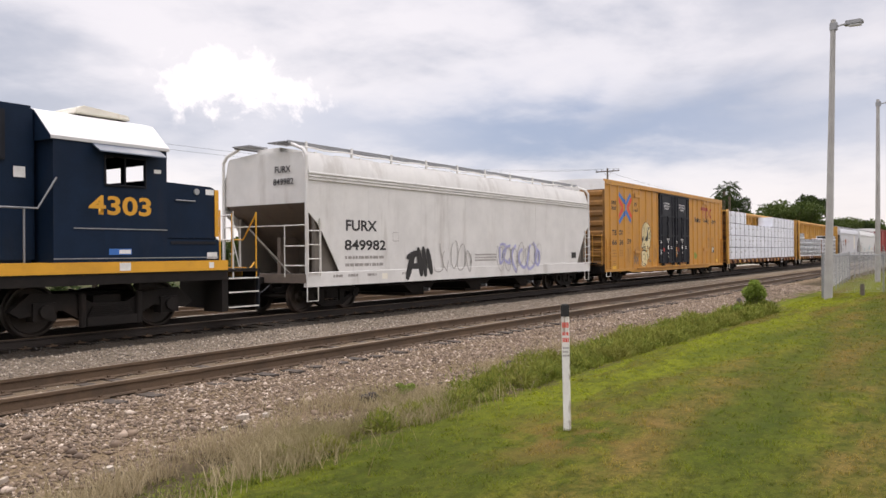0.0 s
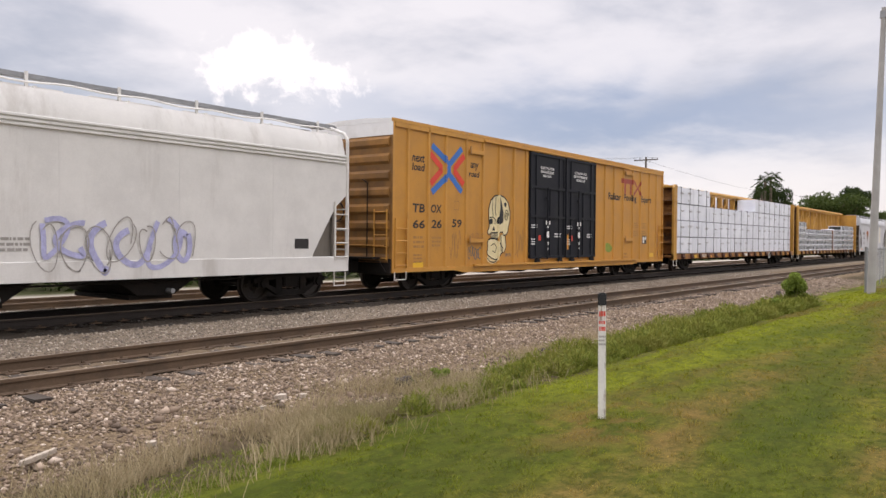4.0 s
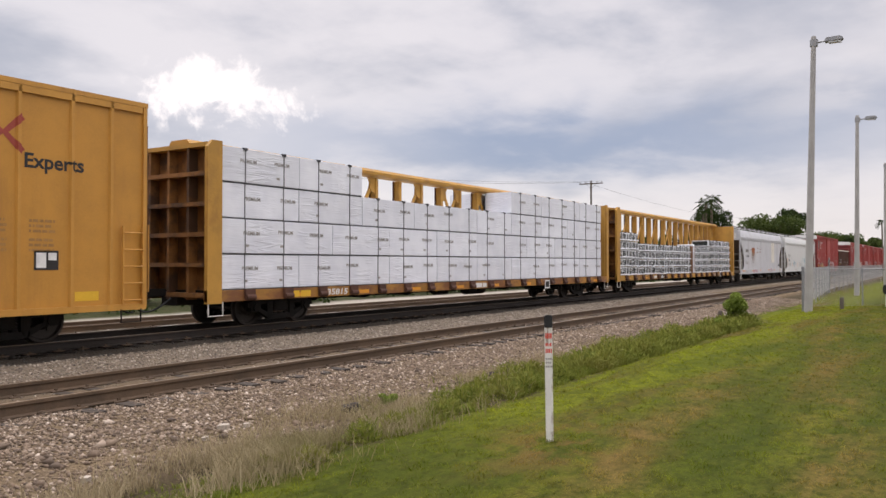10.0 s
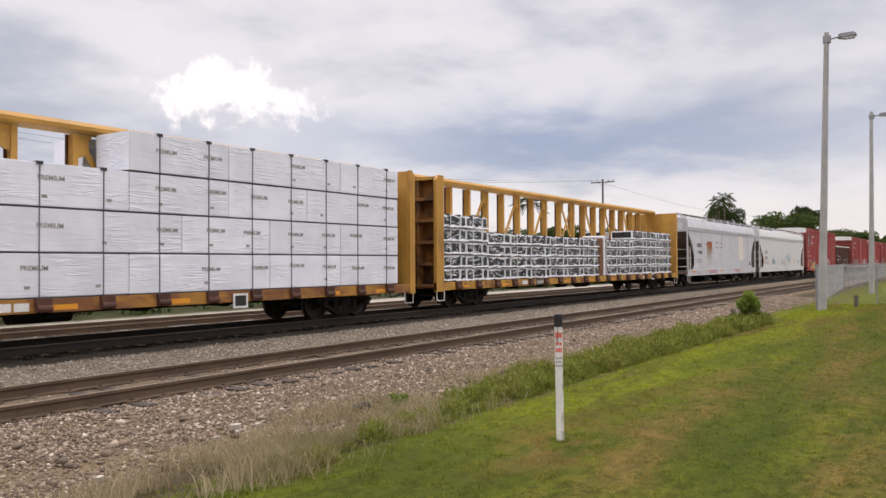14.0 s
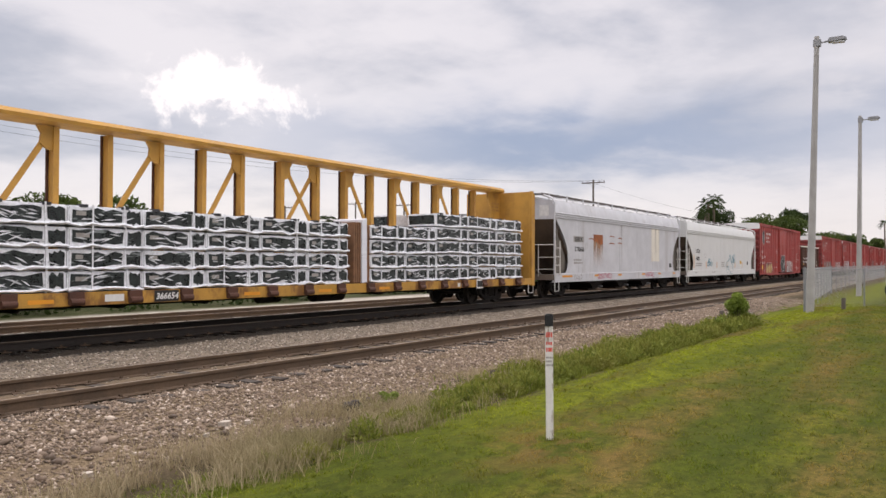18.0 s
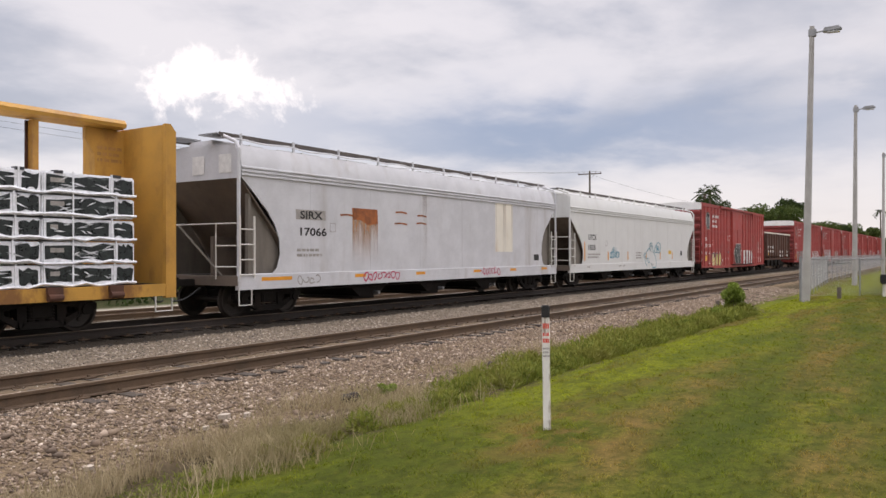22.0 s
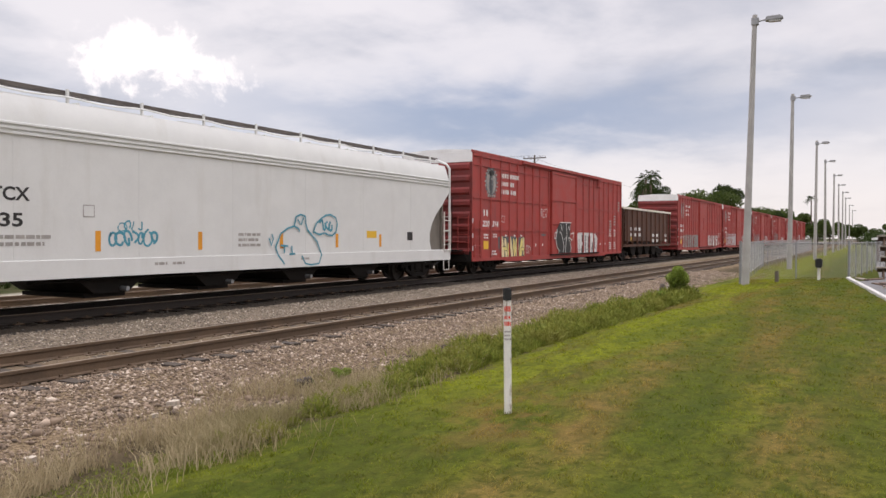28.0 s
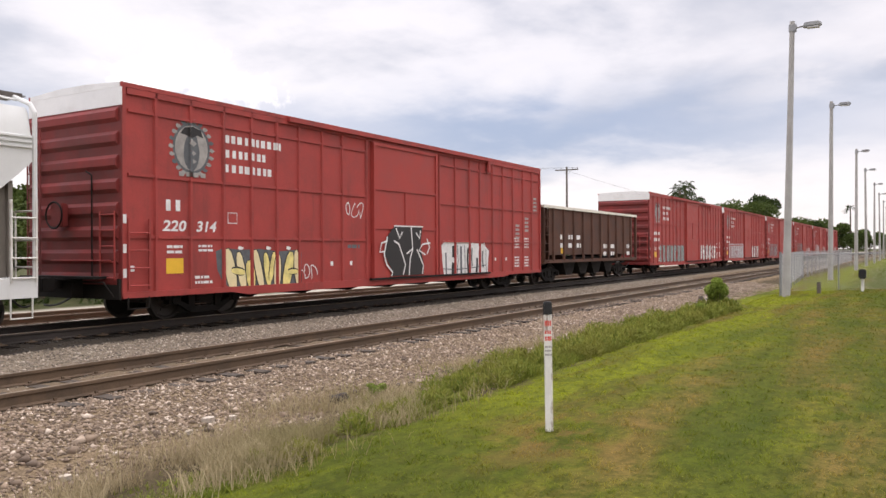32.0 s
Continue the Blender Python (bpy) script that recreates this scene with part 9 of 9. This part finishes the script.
# tall clump at the far end, then a lower wood closing the line
for az, d, kind, s, *slim in ((14.3, 142, 3, 1.6), (14.5, 143, 2, 1.12, 0.66), (13.75, 141, 0, 1.1, 0.6), (11.0, 170, 1, 1.55), (10.2, 175, 1, 1.65), (9.4, 178, 0, 1.3), (8.7, 190, 1, 1.2), (8.0, 205, 3, 1.7), (7.2, 215, 1, 1.2), (6.5, 225, 0, 0.95), (5.8, 230, 1, 1.25), (5.0, 240, 3, 1.9), (4.3, 245, 0, 0.85), (3.5, 250, 1, 1.0), (2.8, 255, 3, 1.3), (2.0, 260, 1, 0.8), (1.2, 265, 3, 1.1), (0.3, 270, 1, 0.7), (-0.8, 275, 3, 1.2), (-2.0, 270, 0, 0.55), (-3.4, 275, 1, 0.75), (-5.0, 270, 3, 1.1), (-7.0, 280, 1, 0.75)):
    TREE_SPOTS.append((*polar(az, d), kind, s, *slim))
skyline()
for az, d, h, sd in ((14.55, 131, 11.6, 5), (14.2, 133, 12.4, 6), (14.75, 128, 9.8, 7), (27.6, 84, 8.6, 1), (3.9, 250, 13.5, 2), (41.5, 110, 8.0, 3)):
    palm_tree(*polar(az, d), h, sd)
utility_pole(*polar(22.36, 95), 12.0)
utility_pole(*polar(66, 70), 13.0)
utility_pole(*polar(12.0, 190), 12.6)
utility_pole(*polar(44.5, 120), 10.5)
utility_pole(*polar(36.0, 118), 11.0)
utility_pole(*polar(39.5, 130), 12.0)
a, b = polar(66, 70), polar(22.36, 95)
for s in (-1.35, 1.35):
    wire((a[0], a[1] + s, 12.38), (b[0], b[1] + s, 11.38), 1.6)
a, b = polar(22.36, 95), polar(12.0, 190)
wire((a[0], a[1] + 0.75, 11.38), (b[0], b[1] + 0.75, 11.98), 1.0)


def far_scrub():
    """Low scrub that closes the ground under the far trees and behind the tracks."""
    rng = np.random.default_rng(77)
    az = rng.uniform(-9, 12, 110)
    d = rng.uniform(195, 262, 110)
    c1 = np.stack([d * np.cos(np.radians(az)), d * np.sin(np.radians(az)), rng.uniform(0.2, 1.9, 110)], 1)
    keep = c1[:, 1] > 21
    keep |= c1[:, 1] < 3
    c1 = c1[keep]
    c2 = np.stack([rng.uniform(-12, 125, 230), rng.uniform(29.5, 32.0, 230), rng.uniform(-0.3, 0.7, 230)], 1)
    for cs, r0, r1, n, size, label in ((c1, 1.6, 3.0, 9000, 0.36, "dark low scrub under the far trees"), (c2, 0.6, 1.2, 12000, 0.16, "low green scrub behind the tracks")):
        v, f = leaf_cloud(rng, cs, rng.uniform(r0, r1, len(cs)), n, size)
        bulk("scrub", v, f, tree_leaf, label, "scrub")


far_scrub()


def water_tank(x, y):
    t = thing("water_tank", "small elevated water tank on thin legs, far off", "water tank", (x, y, -0.5))
    part("tank", rod(shape(), (0, 0, 8.0), (0, 0, 9.3), 1.7, 1.7, n=16), lamp_grey, t)
    part("mast", rod(shape(), (-1.5, 0.6, 8.0), (-1.5, 0.6, 12.2), 0.06, n=6), running_gear, t)
    for a in range(4):
        part("leg", rod(shape(), (1.8 * math.cos(a * 1.57 + 0.7), 1.8 * math.sin(a * 1.57 + 0.7), -0.3), (1.4 * math.cos(a * 1.57 + 0.7), 1.4 * math.sin(a * 1.57 + 0.7), 8.0), 0.07, n=6), running_gear, t)


water_tank(*polar(31.6, 118))


# ---- bush, clods and litter by the ditch ----
def ditch_bush():
    rng = np.random.default_rng(31)
    b = thing("bush", "dense round green bush at the end of the ditch", "bush", (26.6, 5.95, -0.38))
    g = shape()
    cs, rs = [], []
    for i in range(12):
        a, e = rng.uniform(0, 6.28), rng.uniform(0.3, 1.0)
        tip = np.array([math.cos(a) * 0.38 * rng.uniform(0.2, 1), math.sin(a) * 0.38 * rng.uniform(0.2, 1), 0.95 * e])
        rod(g, (0, 0, -0.05), tuple(tip), 0.012, 0.004, n=5)
        cs.append(tip)
        rs.append(rng.uniform(0.16, 0.27))
    part("wood", g, bark, b)
    v, f = leaf_cloud(rng, np.array(cs), np.array(rs), 5200, 0.040)
    shared("foliage", leaf_mesh("foliage", v, f, bush_leaf), b)
    b.scale = (0.92, 0.92, 1.02)
    for k, (x, y, s) in enumerate(((24.6, 6.0, 0.55), (21.4, 6.15, 0.42), (9.2, 6.9, 0.25))):
        c = copy_thing(b, pose(x, y, -0.42, 0, 0, 50 * k))
        c.scale = (s * 1.3, s * 1.1, s * 0.75)
        tagged(c, "low leafy green weed clump in the ditch")


def clods():
    r = random.Random(8)
    for k, (x, y, s) in enumerate(((8.57, 7.03, 0.13), (9.4, 7.0, 0.05), (10.16, 6.95, 0.06), (11.3, 7.0, 0.06), (12.48, 7.02, 0.11), (30.6, 7.0, 0.22), (31.4, 7.2, 0.18), (29.8, 6.8, 0.15))):
        me = bpy.data.meshes.new("clod")
        bm = bmesh.new()
        bmesh.ops.create_icosphere(bm, subdivisions=2, radius=1)
        for v in bm.verts:
            q = 1 + 0.45 * noise.noise(v.co * 1.3 + Vector((k * 7, 0, 0)))
            v.co = Vector((v.co.x * s * 1.4 * q, v.co.y * s * q, v.co.z * s * 0.7 * q))
        bm.to_mesh(me)
        bm.free()
        me.materials.append(clod_earth)
        o = tagged(new("earth_clod", me), "dark lump of earth at the ballast's edge", "clod", "earth clods")
        o.location = (x, y, float(height(np.array(x), np.array(y))) + s * 0.35)
    for k, (x, y, ln, a) in enumerate(((29.4, 6.75, 1.1, 12), (30.1, 7.15, 0.8, -20), (30.9, 6.85, 1.3, 5), (31.7, 7.3, 0.9, 34), (28.6, 7.0, 0.7, -8), (32.3, 6.9, 0.6, 60))):
        o = thing("timber_offcut", "grey weathered timber offcut lying at the ballast's edge", "timber", (x, y, float(height(np.array(x), np.array(y))) + 0.02 + 0.05 * (k % 3)), "timber offcuts", rz=a)
        part("timber", box(shape(), -ln / 2, ln / 2, -0.11, 0.11, -0.08, 0.09), pole_grey if k % 2 else timber_pole, o, bevel=0.02)
    b = thing("driftwood_stick", "bleached broken stick lying on the gravel", "stick", (3.43, 7.08, -0.315), rz=26)
    part("stick", prism(shape(), [(-0.24, -0.018), (0.05, -0.03), (0.24, -0.012), (0.25, 0.02), (0.0, 0.028), (-0.22, 0.022)], "z", -0.02, 0.025), pale_stone, b, bevel=0.006)
    for k, (x, y, q) in enumerate(((6.65, 7.48, 0.085), (6.95, 7.40, 0.06), (4.44, 6.89, 0.06), (6.2, 7.30, 0.05), (5.2, 7.2, 0.05))):
        g = shape()
        poly_stone = [(q * math.cos(a) * r.uniform(0.75, 1.25), q * 0.7 * math.sin(a) * r.uniform(0.75, 1.25)) for a in (j * 0.9 for j in range(7))]
        prism(g, poly_stone, "z", -q * 0.35, q * 0.45)
        st = tagged(new("white_stone", mesh_of("white_stone", g, pale_stone, 30)), "pale broken stone lying on the gravel", "stone", "pale stones")
        st.location = (x, y, float(height(np.array(x), np.array(y))) + q * 0.25)


ditch_bush()
clods()


# ---- motion ----
RUN = ((0.0, -51.18), (2.0, -42.59), (4.5, -31.66), (8.0, -16.52), (12.0, 0.54), (16.5, 19.59), (20.0, 34.67), (24.0, 51.74), (28.0, 69.04), (32.0, 86.15))


def motions():
    for ob, u, y, z in CONVOY:
        walk(ob, [(t, pose(u - s, TRACK_Y + y, RAIL_Z + z)) for t, s in RUN])
    times = [4 * k / 30 for k in range(241)]
    for w, x, z, r in WHEELS:
        walk(w, [(min(t, 32.0), pose(x, 0, z, 0, -math.degrees(np.interp(t, [a for a, _ in RUN], [b for _, b in RUN]) / r), 0)) for t in times])


motions()
